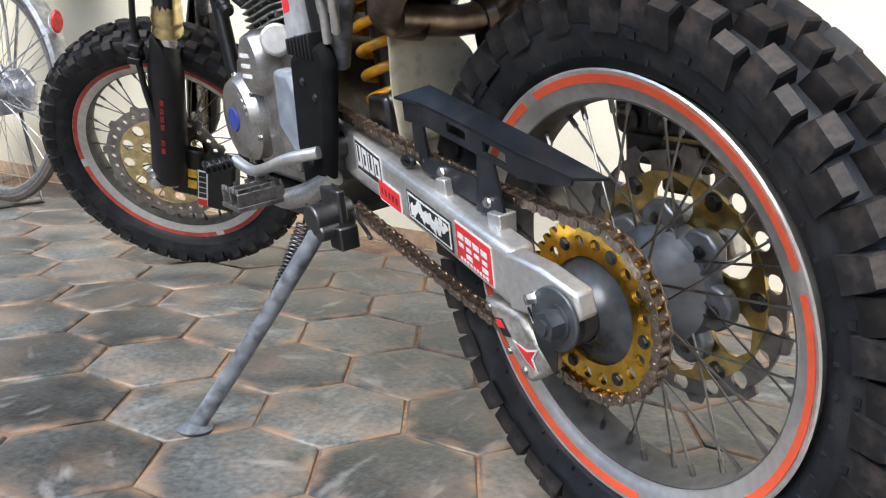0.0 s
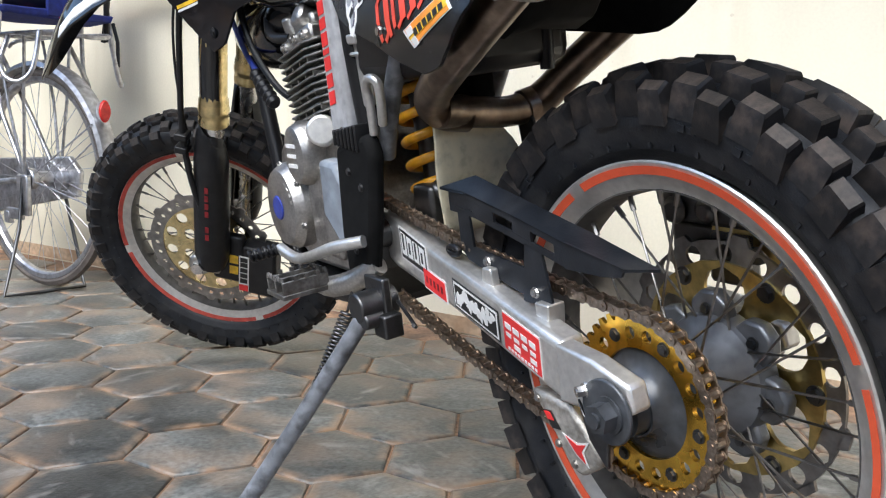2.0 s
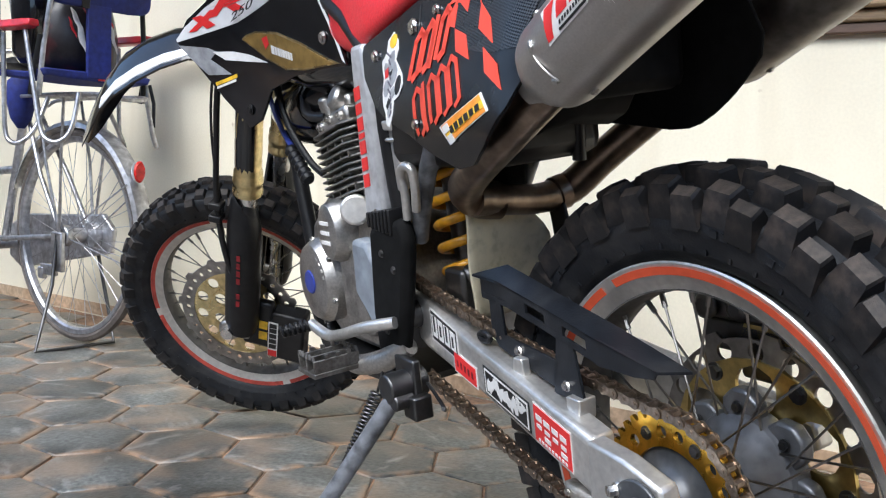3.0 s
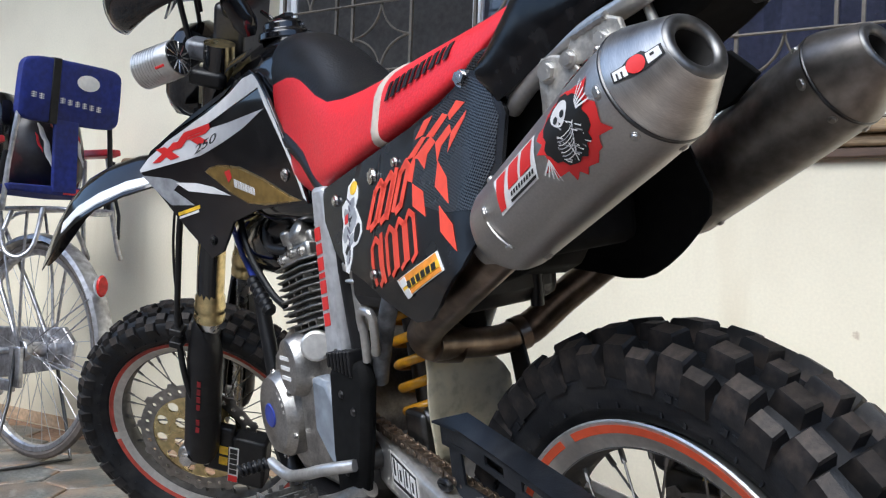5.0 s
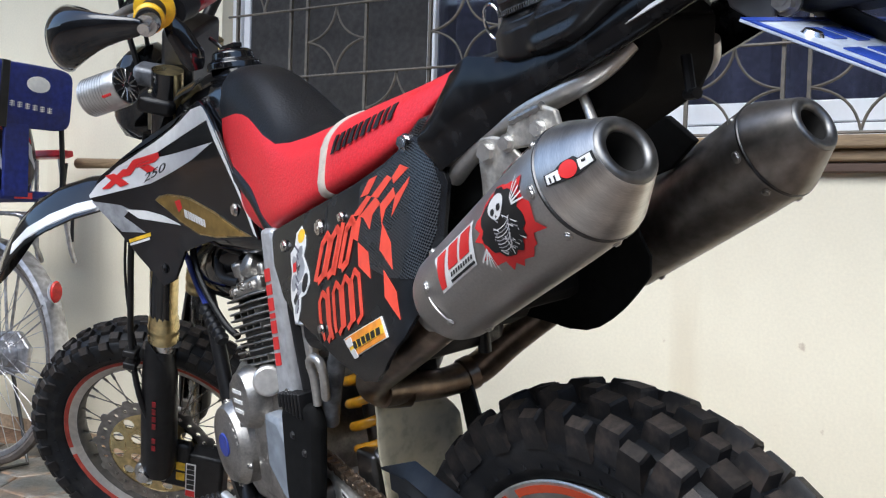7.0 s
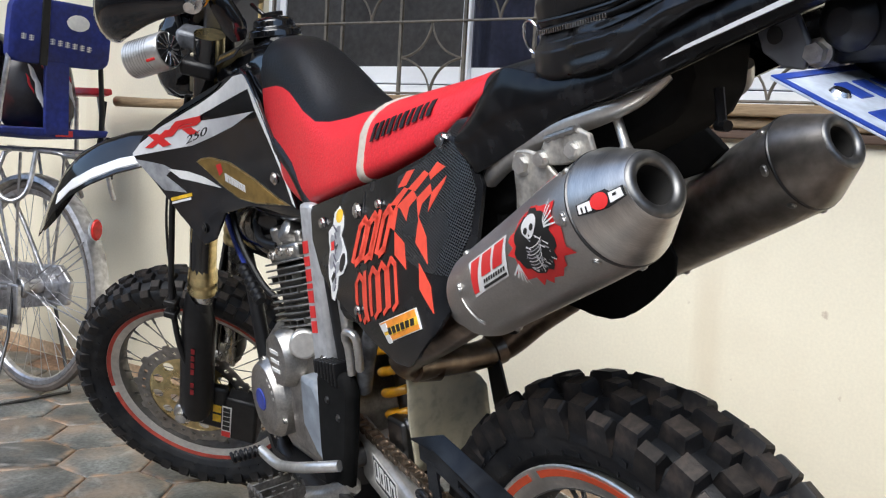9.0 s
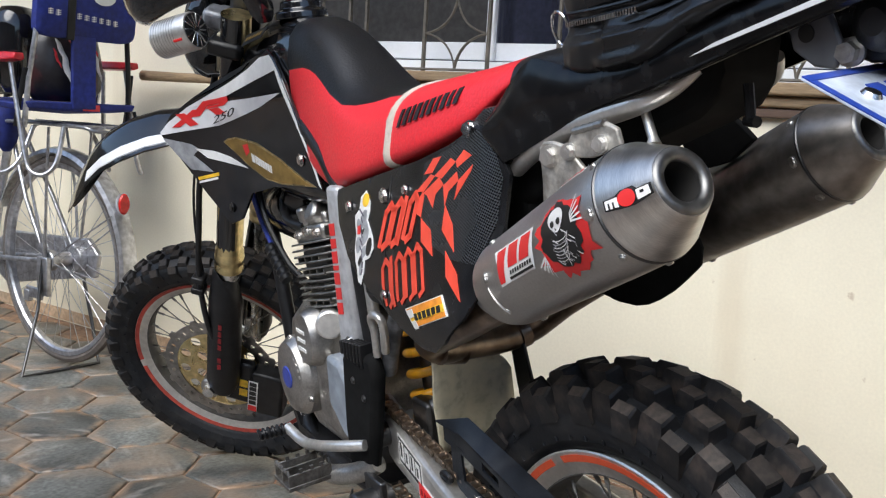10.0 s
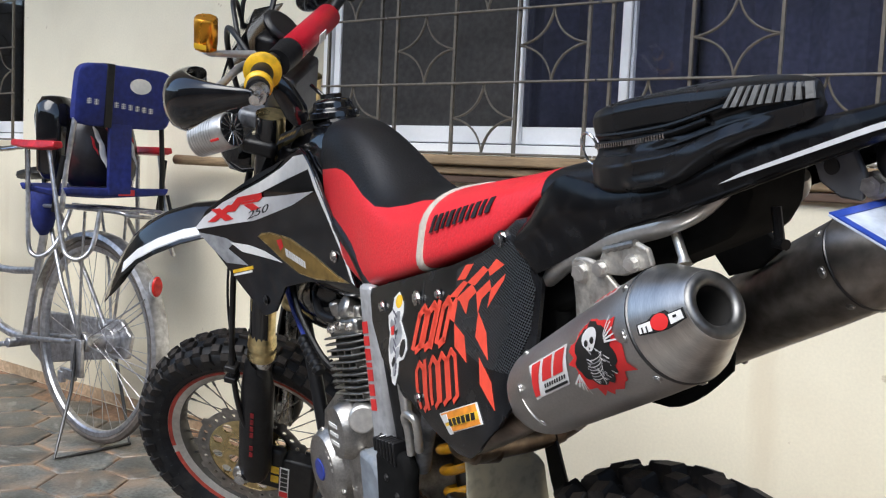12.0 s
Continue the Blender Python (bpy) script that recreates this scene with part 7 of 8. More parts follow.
fork_part("hose_clip", joined(box(0.045, 0.072, 0.11, 0.14, 0.29, 0.305), box(0.045, 0.072, 0.11, 0.14, 0.32, 0.335)), BLACK, bevel=0.003)
fork_part("meter_cable", tube([(0.05, 0.11, 0.30), (0.072, 0.115, 0.45), (0.074, 0.11, 0.60), (0.05, 0.09, 0.78)], 0.0028, 8, 5), BLACK)
fork_part("lower_clamp", joined(box(-0.02, 0.045, -0.135, 0.135, 0.66, 0.70), box(-0.02, 0.045, -0.135, 0.135, 0.855, 0.885), disc_bar((0, 0, 0.64), (0, 0, 0.92), 0.03)), BLACK, "black fork clamps", bevel=0.008)
part("head_tube", disc_bar((1.12, 0, 0.88), (1.03, 0, 1.06), 0.034), BLACK, moto)

# front fender: arched beak with a silver ridge
def beak(u, w, half, crown):
    ks = np.linspace(-1, 1, 11)
    top = [(u, half * k, w - crown * abs(k) ** 1.6) for k in ks]
    return top + [(u, half * k * 0.96, w - 0.005 - crown * abs(k) ** 1.6) for k in ks[::-1]]


BEAK = ((-0.02, 0.605, 0.050, 0.020), (0.06, 0.648, 0.066, 0.030), (0.14, 0.653, 0.076, 0.042), (0.20, 0.634, 0.076, 0.056), (0.26, 0.600, 0.073, 0.066), (0.31, 0.559, 0.067, 0.070), (0.35, 0.506, 0.056, 0.068), (0.378, 0.452, 0.045, 0.064), (0.398, 0.405, 0.038, 0.052), (0.412, 0.362, 0.028, 0.030), (0.421, 0.328, 0.014, 0.008))
fork_part("front_fender", loft([beak(*r) for r in BEAK]), GLOSSBLACK, "black beak front fender with a silver ridge", angle=40)
fork_part("fender_ridge", loft([[(u, half * 0.74, w - crown * 0.617 + 0.0018), (u, half * 0.93, w - crown * 0.89 + 0.0022), (u, half * 0.93, w - crown * 0.91 - 0.001), (u, half * 0.74, w - crown * 0.64 - 0.001)] for u, w, half, crown in BEAK[1:7]]), SILVER, "silver stripe along the fender")

# headlamp shell and dash
fork_part("headlamp_cowl", loft([[(u, h * c, w + hh * s_) for c, s_ in ((1, 0.6), (0.7, 1), (0, 1.06), (-0.7, 1), (-1, 0.6), (-1, -0.6), (-0.6, -1), (0, -1.05), (0.6, -1), (1, -0.6))] for u, w, h, hh in ((0.05, 0.84, 0.050, 0.075), (0.08, 0.84, 0.058, 0.085), (0.11, 0.835, 0.052, 0.08), (0.13, 0.83, 0.035, 0.06))]), GLOSSBLACK, "black headlamp cowl", angle=40)
fork_part("windscreen", loft([[(u, 0.09, w), (u + 0.02, 0.0, w + 0.01), (u, -0.09, w), (u - 0.004, -0.088, w), (u + 0.016, 0, w + 0.008), (u - 0.004, 0.088, w)] for u, w in ((0.11, 0.95), (0.09, 1.02), (0.06, 1.07))]), GLOSSBLACK, "small black windscreen", angle=60)
fork_part("instrument", joined(box(0.02, 0.06, -0.05, 0.05, 1.0, 1.05), disc_bar((0.03, 0.0, 1.05), (0.02, 0, 1.065), 0.04)), BLACK, "black instrument pod", bevel=0.01)

# handlebar
BAR = [(-0.083, 0.385, 1.104), (-0.052, 0.285, 1.094), (-0.030, 0.19, 1.075), (-0.010, 0.11, 1.02), (0.0, 0.06, 0.975), (0.0, -0.06, 0.975), (-0.010, -0.11, 1.02), (-0.030, -0.19, 1.075), (-0.052, -0.285, 1.094), (-0.083, -0.385, 1.104)]
fork_part("handlebar", tube(BAR, 0.011, 12, 4), BLACK, "black handlebar")
fork_part("bar_clamp", box(-0.03, 0.03, -0.07, 0.07, 0.885, 0.99), DARKSTEEL, "dark bar clamp", bevel=0.01)
fork_part("bar_pad", tube([(-0.022, 0.12, 1.050), (-0.022, 0.11, 1.050), (-0.022, -0.125, 1.050), (-0.022, -0.135, 1.050)], [0.019, 0.0245, 0.0245, 0.018], 24), PADRED, "red vinyl crossbar pad")
fork_part("pad_end", tube([(-0.022, 0.145, 1.050), (-0.022, 0.085, 1.050)], [0.0235, 0.0255], 24), BLACKVINYL, "black pad end")
for k in range(3):
    fork_part("pad_print", box(-0.0530, -0.0505, -0.012 * k, 0.009 - 0.012 * k, 1.044, 1.062), WHITE, "pale print on the pad")
for s in (1, -1):
    g0, g1 = Vector((-0.052, 0.285 * s, 1.094)), Vector((-0.080, 0.375 * s, 1.103))
    gd = (g1 - g0).normalized()
    n_ = 22
    fork_part("grip", tube([g0 + gd * (0.095 * k / n_) for k in range(n_ + 1)], [0.0165, 0.0178] * (n_ // 2) + [0.0165], 18), BLACK, "ribbed black grip")
    fork_part("grip_flange", tube([g0 - gd * 0.006, g0 - gd * 0.002, g0 + gd * 0.004, g0 + gd * 0.008], [0.024, 0.0300, 0.0300, 0.024], 28), YELLOWPLASTIC, "yellow grip flange")
    fork_part("grip_end", tube([g0 + gd * 0.062, g0 + gd * 0.066, g0 + gd * 0.074, g0 + gd * 0.078], [0.018, 0.0215, 0.0215, 0.018], 24), YELLOWPLASTIC, "yellow grip ring")
    guard_rings = []
    for u, v, w, h, d in ((-0.088, 0.398, 1.103, 0.013, 0.006), (-0.055, 0.402, 1.096, 0.017, 0.008), (-0.02, 0.400, 1.084, 0.027, 0.014), (0.015, 0.388, 1.066, 0.041, 0.024), (0.042, 0.366, 1.050, 0.051, 0.030), (0.060, 0.335, 1.040, 0.053, 0.032), (0.070, 0.30, 1.034, 0.047, 0.028), (0.074, 0.262, 1.032, 0.036, 0.020), (0.074, 0.232, 1.032, 0.022, 0.012), (0.072, 0.215, 1.032, 0.008, 0.004)):
        n = Vector((u + 0.12, (v - 0.24) * 0.9, 0)).normalized()
        guard_rings.append([(u + n.x * d * c, s * (v + n.y * d * c), w + h * z) for c, z in ((1, 0.1), (0.9, 0.45), (0.5, 0.85), (-0.1, 1.0), (-0.3, 0.95), (-0.15, 0.5), (0.1, 0), (-0.15, -0.5), (-0.3, -0.95), (-0.1, -1.0), (0.5, -0.85), (0.9, -0.4))])
    hg = fork_part("hand_guard", loft(guard_rings), GLOSSBLACK, "glossy black hand guard", angle=80)
    hm = hg.modifiers.new("soft", "SUBSURF")
    hm.levels = hm.render_levels = 1
    fork_part("guard_end_bolt", joined(disc_bar((-0.088, 0.39 * s, 1.104), (-0.090, 0.412 * s, 1.104), 0.008), disc_bar((-0.084, 0.375 * s, 1.103), (-0.087, 0.396 * s, 1.104), 0.015)), STEEL, "steel bar-end bolt")
    fork_part("lever", tube([(-0.01, 0.20 * s, 1.07), (0.0, 0.25 * s, 1.075), (-0.005, 0.31 * s, 1.08), (-0.012, 0.37 * s, 1.085)], [0.009, 0.007, 0.006, 0.007], 10, 4), SATIN, "silver lever")
    fork_part("lever_perch", box(-0.05, -0.005, min(0.20 * s, 0.245 * s), max(0.20 * s, 0.245 * s), 1.06, 1.09), BLACK, "black lever perch", bevel=0.006)
fork_part("choke_lever", tube([(-0.055, 0.25, 1.075), (-0.072, 0.25, 1.055), (-0.098, 0.25, 1.020), (-0.106, 0.25, 1.0)], [0.006, 0.018, 0.020, 0.010], 14, 4, flat=0.35), GLOSSBLACK, "glossy black mirror arm")
fork_part("switch_pod", joined(box(0.012, 0.066, 0.060, 0.105, 0.890, 0.925), box(0.020, 0.055, 0.040, 0.070, 0.896, 0.918)), GREYPAINT, "grey metal switch pod", bevel=0.008)
fork_part("pod_bracket", box(0.020, 0.034, 0.070, 0.110, 0.815, 0.890), CREAM, bevel=0.002)
aux = fork_part("auxiliary_canister", tube([(0.128, 0.1365, 0.8625), (0.124, 0.137, 0.865), (0.061, 0.1455, 0.9025), (0.057, 0.146, 0.905)], [0.028, 0.0335, 0.0335, 0.032], 28), SATIN, "small silver cylindrical canister with a finned end")
cd = Vector((-0.069, 0.009, 0.041)).normalized()
cc = Vector((0.0565, 0.146, 0.9055))
cv_ = (Vector((0, 1, 0)) - cd * cd.y).normalized()
cu_ = cd.cross(cv_)
fork_part("canister_face", tube([cc - cd * 0.0005, cc + cd * 0.0006], 0.0300, 28), INK, parent=aux)
for k in range(14):
    a = 2 * math.pi * k / 14
    e = math.cos(a) * cv_ + math.sin(a) * cu_
    fork_part("fin", tube([cc + cd * 0.001 + e * 0.005, cc + cd * 0.001 + e * 0.0295], 0.0016, 5), STEEL, parent=aux)
for k in range(5):
    fork_part("pink_mark", tube([cc - cd * (0.010 + 0.004 * k) + cv_ * 0.0335, cc - cd * (0.012 + 0.004 * k) + cv_ * 0.0335], 0.0028, 6), RED, parent=aux)
for k in range(9):
    fork_part("ring_groove", tube([cc - cd * (0.026 + 0.006 * k), cc - cd * (0.0275 + 0.006 * k)], 0.0337, 28), CAST, parent=aux)
cup = fork_part("brake_fluid_cup", lathe([(0, 0.052), (0.016, 0.052), (0.019, 0.048), (0.019, 0.012), (0.0175, 0.010), (0.0175, 0.002), (0.010, 0.0), (0, 0)], 8, axis="z", at=(0.035, 0.30, 1.115)), AMBER, "amber anodised fluid cup")
fork_part("cup_print", box(0.026, 0.046, 0.3185, 0.3195, 1.122, 1.130), YELLOW, "yellow lettering block", parent=cup)
fork_part("cup_arm", tube([(0.035, 0.30, 1.115), (0.030, 0.295, 1.108), (-0.02, 0.24, 1.098)], [0.008, 0.005, 0.007], 10), SATIN, "silver cup arm")
for k, pts in enumerate(([(0.02, 0.20, 1.08), (0.07, 0.12, 1.13), (0.10, 0.02, 1.08), (0.08, 0.0, 0.95)], [(0.0, 0.22, 1.09), (0.06, 0.16, 1.10), (0.10, 0.06, 1.00), (0.07, 0.05, 0.88)], [(0.0, -0.22, 1.09), (0.07, -0.12, 1.16), (0.11, -0.02, 1.08), (0.08, 0.0, 0.92)], [(0.0, -0.24, 1.09), (0.06, -0.10, 1.12), (0.05, 0.02, 1.02)])):
    fork_part("control_cable", tube(pts, 0.0042 + 0.001 * (k % 2), 8, 6), BLACK)


# ---- tail bag ----
def bag_ring(x, zlo, ztop, half, sag):
    """Section of a soft bag: flat lid over a belly that hangs down the tail's flank; it is rounded off towards its rear on the far side."""
    zm = zlo + (ztop - zlo) * 0.56
    far = float(np.interp(x, [-0.256, -0.205, -0.15, -0.10], [-0.070, -0.035, 0.03, 0.07]))
    bulge = 0.0012 * math.sin(70 * x) * min(1.0, (ztop - zlo) / 0.06)
    e, w = -far, half + far
    return [(x, e + 0.07 * w, ztop - 0.004), (x, e + 0.25 * w, ztop), (x, e + 0.5 * w, ztop + 0.003), (x, e + 0.85 * w, ztop), (x, e + 0.96 * w, ztop - 0.004), (x, half * 0.98, ztop - 0.012), (x, half * 0.95, zm + 0.010), (x, half * 0.89, zm), (x, half * 0.96, zm - 0.010), (x, half + sag + bulge, (zlo + zm) / 2 + 0.006), (x, half + sag * 0.4 - bulge, zlo + 0.010), (x, e + 0.92 * w, zlo), (x, e + 0.5 * w, zlo), (x, e + 0.1 * w, zlo), (x, e - 0.002, zlo + 0.006), (x, e - 0.003, (zlo + zm) / 2), (x, e + 0.03 * w, zm)]


bag = thing("tail_bag", LEAN_M, "black leatherette tail bag strapped on the rear fender", "bag")
BAGS = ((-0.002, 1.006, 1.072, 0.076, 0.000), (-0.009, 0.997, 1.079, 0.090, 0.003), (-0.026, 0.994, 1.083, 0.094, 0.006), (-0.048, 0.994, 1.086, 0.095, 0.008), (-0.070, 0.996, 1.088, 0.095, 0.008), (-0.090, 0.999, 1.090, 0.095, 0.007), (-0.108, 1.003, 1.091, 0.094, 0.006), (-0.126, 1.010, 1.092, 0.094, 0.005), (-0.150, 1.024, 1.092, 0.093, 0.002), (-0.175, 1.037, 1.093, 0.092, 0.002), (-0.200, 1.048, 1.093, 0.091, 0.000), (-0.228, 1.055, 1.092, 0.089, 0.000), (-0.248, 1.060, 1.090, 0.086, 0.0), (-0.256, 1.064, 1.087, 0.082, 0.0))
FOLDS = ((((-0.095, 1.045), (-0.069, 1.041), (-0.077, 1.033), (-0.108, 1.034), (-0.145, 1.039), (-0.18, 1.052)), 0.0042, 0.0065), (((-0.069, 1.007), (-0.114, 1.016), (-0.148, 1.031), (-0.179, 1.044), (-0.214, 1.054)), 0.0050, 0.0070), (((-0.038, 1.047), (-0.081, 1.05), (-0.123, 1.051)), 0.0030, 0.0040))


def creased(bm):
    """Soft ridges pressed out of the bag's near flank along the lines of its folds."""
    bmesh.ops.subdivide_edges(bm, edges=bm.edges[:], cuts=2, use_grid_fill=True)
    for v in bm.verts:
        if v.co.y > 0.055:
            push = 0.0
            for line, amp, wide in FOLDS:
                near_by = 1.0
                for (x0, z0), (x1, z1) in zip(line, line[1:]):
                    a, d = Vector((x0, z0)), Vector((x1 - x0, z1 - z0))
                    q = Vector((v.co.x, v.co.z))
                    u = max(0.0, min(1.0, (q - a).dot(d) / d.length_squared))
                    near_by = min(near_by, (q - a - d * u).length)
                push += amp * (math.exp(-(near_by / wide) ** 2) - 0.45 * math.exp(-((near_by - 2.0 * wide) / wide) ** 2))
            v.co.y += push
    return bm


body = part("bag_body", creased(loft([bag_ring(*r) for r in BAGS])), LEATHER, bag, "soft black bag body", angle=65)
md = body.modifiers.new("soft", "SUBSURF")
md.levels = md.render_levels = 2
zl = lambda x: float(np.interp(-x, [-b[0] for b in BAGS], [b[1] + (b[2] - b[1]) * 0.56 for b in BAGS]))
hl = lambda x: float(np.interp(-x, [-b[0] for b in BAGS], [b[3] for b in BAGS]))
zipper = part("zipper", tube([(x, hl(x) * 0.915, zl(x) + 0.001) for x in np.arange(-0.014, -0.155, -0.01)], 0.0035, 8, flat=0.8), BLACK, bag, "zip")
part("zipper_teeth", joined(*[box(x, x + 0.0016, hl(x) * 0.915 + 0.0025, hl(x) * 0.915 + 0.0045, zl(x) - 0.0022, zl(x) + 0.0022) for x in np.arange(-0.012, -0.11, -0.0034)]), STEEL, zipper)
for dz in (0.010, -0.012):
    part("piping", tube([(x, hl(x) * 0.945 + 0.001, zl(x) + dz * (1 - 0.5 * min(1, -x / 0.28))) for x in np.arange(-0.014, -0.255, -0.02)], 0.0018, 6), LEATHER, bag)
part("pull_ring", tube([(0.004 + 0.012 * math.cos(a), hl(-0.011) * 0.9 + 0.004 * math.sin(a), 1.040 + 0.016 * math.sin(a)) for a in np.linspace(0, 6.283, 19)[:-1]], 0.0015, 8, closed=True), CHROME, bag, "steel pull ring")
for q in stem_marks([(-0.176, 1.0735), (-0.258, 1.0775), (-0.256, 1.0895), (-0.186, 1.0895)], 5):
    part("lettering_block", sheet([q], lambda x, z: hl(x) * 0.97 + 0.0030 - 0.15 * (z - 1.08), 0.02, 0.002), GREYLETTER, bag)

# ---- bicycle by the wall ----
BIC = Matrix.Translation((2.575, 0.275, 0)) @ Matrix.Rotation(radians(23), 4, "Z")
bike = thing("bicycle", BIC, "old silver bicycle on its stand beside the wall", "bicycle")


def ring_profile(R, prof, at, n=56):
    return lathe([(R + a, b) for a, b in prof], n, at=at, closed=True)


WR = 0.352
for cx in (0.0, 1.08):
    at = (cx, 0, WR + 0.004)
    part("tyre", ring_profile(WR, [(0, 0.0), (-0.004, 0.011), (-0.016, 0.017), (-0.028, 0.013), (-0.030, 0.0), (-0.028, -0.013), (-0.016, -0.017), (-0.004, -0.011)], at), BIKETYRE, bike, "dusty grey-brown bicycle tyre")
    rim_ = part("rim", ring_profile(WR, [(-0.026, 0.013), (-0.026, 0.0155), (-0.040, 0.0145), (-0.046, 0.008), (-0.046, -0.008), (-0.040, -0.0145), (-0.026, -0.0155), (-0.026, -0.013), (-0.034, 0.0)], at), BIKEALU, bike, "silver bicycle rim")
    part("hub", tube([(cx, -0.06, at[2]), (cx, -0.03, at[2]), (cx, -0.025, at[2]), (cx, 0.025, at[2]), (cx, 0.03, at[2]), (cx, 0.06, at[2])], [0.008, 0.012, 0.024, 0.024, 0.012, 0.008], 14), BIKEALU, bike)
    for k in range(36):
        a = 2 * math.pi * k / 36
        sd = 1 if k % 2 else -1
        ld = 0.6 if (k // 2) % 2 else -0.6
        part("spoke", tube([(cx + 0.022 * math.cos(a + ld), sd * 0.026, at[2] + 0.022 * math.sin(a + ld)), (cx + 0.306 * math.cos(a), 0, at[2] + 0.306 * math.sin(a))], 0.0011, 5), BIKEALU, rim_)
    lo, hi = (-5, 158) if cx == 0 else (40, 165)
    rings = []
    for i in range(25):
        a = radians(180 - lo - (hi - lo) * i / 24) if cx == 0 else radians(lo + (hi - lo) * i / 24)
        sec = [(0.006, -0.032), (0.020, -0.026), (0.026, 0.0), (0.020, 0.026), (0.006, 0.032), (0.009, 0.030), (0.017, 0.023), (0.023, 0.0), (0.017, -0.023), (0.009, -0.030)]
        rings.append([(cx + (WR + r) * math.cos(a), y, at[2] + (WR + r) * math.sin(a)) for r, y in sec])
    part("mudguard", loft(rings), BIKEALU, bike, "dull silver bicycle mudguard", angle=50)
    for sd in (1, -1):
        for a in ((radians(150), radians(192)) if cx == 0 else (radians(150),)):
            part("mudguard_stay", tube([(cx, sd * 0.05, at[2]), (cx + (WR + 0.012) * math.cos(a), sd * 0.032, at[2] + (WR + 0.012) * math.sin(a))], 0.0025, 6), BIKEALU, bike)
rf = part("reflector_holder", moved(tube([(0, 0, 0), (-0.016, 0, 0.0)], [0.022, 0.026], 18), Matrix.Translation((-0.318, 0.0, 0.578)) @ Matrix.Diagonal((1, 0.85, 1.4, 1))), BIKEALU, bike)
part("red_reflector", moved(tube([(-0.016, 0, 0), (-0.022, 0, 0)], [0.024, 0.020], 18), Matrix.Translation((-0.318, 0.0, 0.578)) @ Matrix.Diagonal((1, 0.85, 1.4, 1))), REFLECT, rf, "red rear reflector")


def bt(name, pts, r, material=BIKEALU, label="", smooth=0, n=10, parent=None):
    return part(name, tube(pts, r, n, smooth), material, parent or bike, label)


HZ = WR + 0.004
for sd in (1, -1):
    bt("chain_stay", [(0, 0.055 * sd, HZ), (0.25, 0.045 * sd, 0.33), (0.45, 0.03 * sd, 0.31)], 0.009)
    bt("seat_stay", [(0, 0.055 * sd, HZ), (0.13, 0.05 * sd, 0.55), (0.27, 0.02 * sd, 0.78)], 0.008)
    bt("rack_strut", [(0, 0.062 * sd, HZ), (-0.03, 0.075 * sd, 0.60), (-0.05, 0.078 * sd, 0.80)], 0.005)
    bt("rack_strut", [(0, 0.062 * sd, HZ), (0.05, 0.08 * sd, 0.60), (0.10, 0.078 * sd, 0.80)], 0.005)
    bt("rack_rail", [(0.26, 0.05 * sd, 0.78), (0.20, 0.075 * sd, 0.805), (-0.20, 0.08 * sd, 0.81), (-0.27, 0.06 * sd, 0.80), (-0.285, 0.0, 0.795)], 0.0065, smooth=4)
    bt("foot_rest", [(0.075, 0.205 * sd, 0.99), (0.072, 0.205 * sd, 0.80), (0.066, 0.205 * sd, 0.69), (0.045, 0.20 * sd, 0.655), (0.01, 0.185 * sd, 0.655), (-0.01, 0.15 * sd, 0.70), (0.0, 0.10 * sd, 0.80)], 0.0075, BIKEALU, "steel child footrest loop", 4)
for sd in (1, -1):
    bt("foot_rest", [(-0.05, 0.205 * sd, 0.995), (-0.085, 0.203 * sd, 0.85), (-0.12, 0.20 * sd, 0.71), (-0.145, 0.195 * sd, 0.668), (-0.18, 0.175 * sd, 0.660), (-0.20, 0.145 * sd, 0.70), (-0.20, 0.12 * sd, 0.81)], 0.0075, BIKEALU, "steel child footrest loop", 4)
for sx in (0.15, 0.05, -0.06, -0.17):
    bt("rack_bar", [(sx, -0.078, 0.808), (sx, 0.078, 0.808)], 0.005)
for sy in (0.03, -0.03):
    bt("rack_slat", [(0.2, sy, 0.812), (-0.27, sy, 0.806)], 0.004)
bt("seat_tube", [(0.45, 0, 0.29), (0.30, 0, 0.80)], 0.015)
bt("seat_post", [(0.31, 0, 0.76), (0.33, 0, 0.90)], 0.0125, CHROME)
bt("down_tube", [(0.45, 0, 0.30), (0.70, 0, 0.36), (0.98, 0, 0.72)], 0.017, smooth=4)
bt("top_tube", [(0.36, 0, 0.56), (0.72, 0, 0.56), (0.96, 0, 0.80)], 0.014, smooth=4)
bt("head_tube", [(1.0, 0, 0.66), (0.95, 0, 0.84)], 0.018)
for sd in (1, -1):
    bt("fork_blade", [(0.99, 0.035 * sd, 0.70), (1.03, 0.05 * sd, 0.50), (1.08, 0.055 * sd, HZ)], 0.010, smooth=3)
bt("stem", [(0.95, 0, 0.84), (0.93, 0, 0.98)], 0.011, CHROME)
bt("handlebar", [(0.72, 0.30, 1.01), (0.84, 0.28, 1.02), (0.94, 0.12, 0.99), (0.94, -0.12, 0.99), (0.84, -0.28, 1.02), (0.72, -0.30, 1.01)], 0.011, CHROME, "chrome bicycle handlebar", 4)
for sd in (1, -1):
    bt("grip", [(0.72, 0.30 * sd, 1.01), (0.82, 0.284 * sd, 1.02)], 0.016, BLACK)
part("chain_case", moved(prism([(-0.10, 0.30), (-0.12, 0.38), (-0.06, 0.43), (0.06, 0.42), (0.42, 0.40), (0.52, 0.35), (0.52, 0.24), (0.44, 0.20), (0.02, 0.28)], -0.075, -0.055), Matrix.Identity(4)), BIKEALU, bike, "grey metal chain case", bevel=0.006)
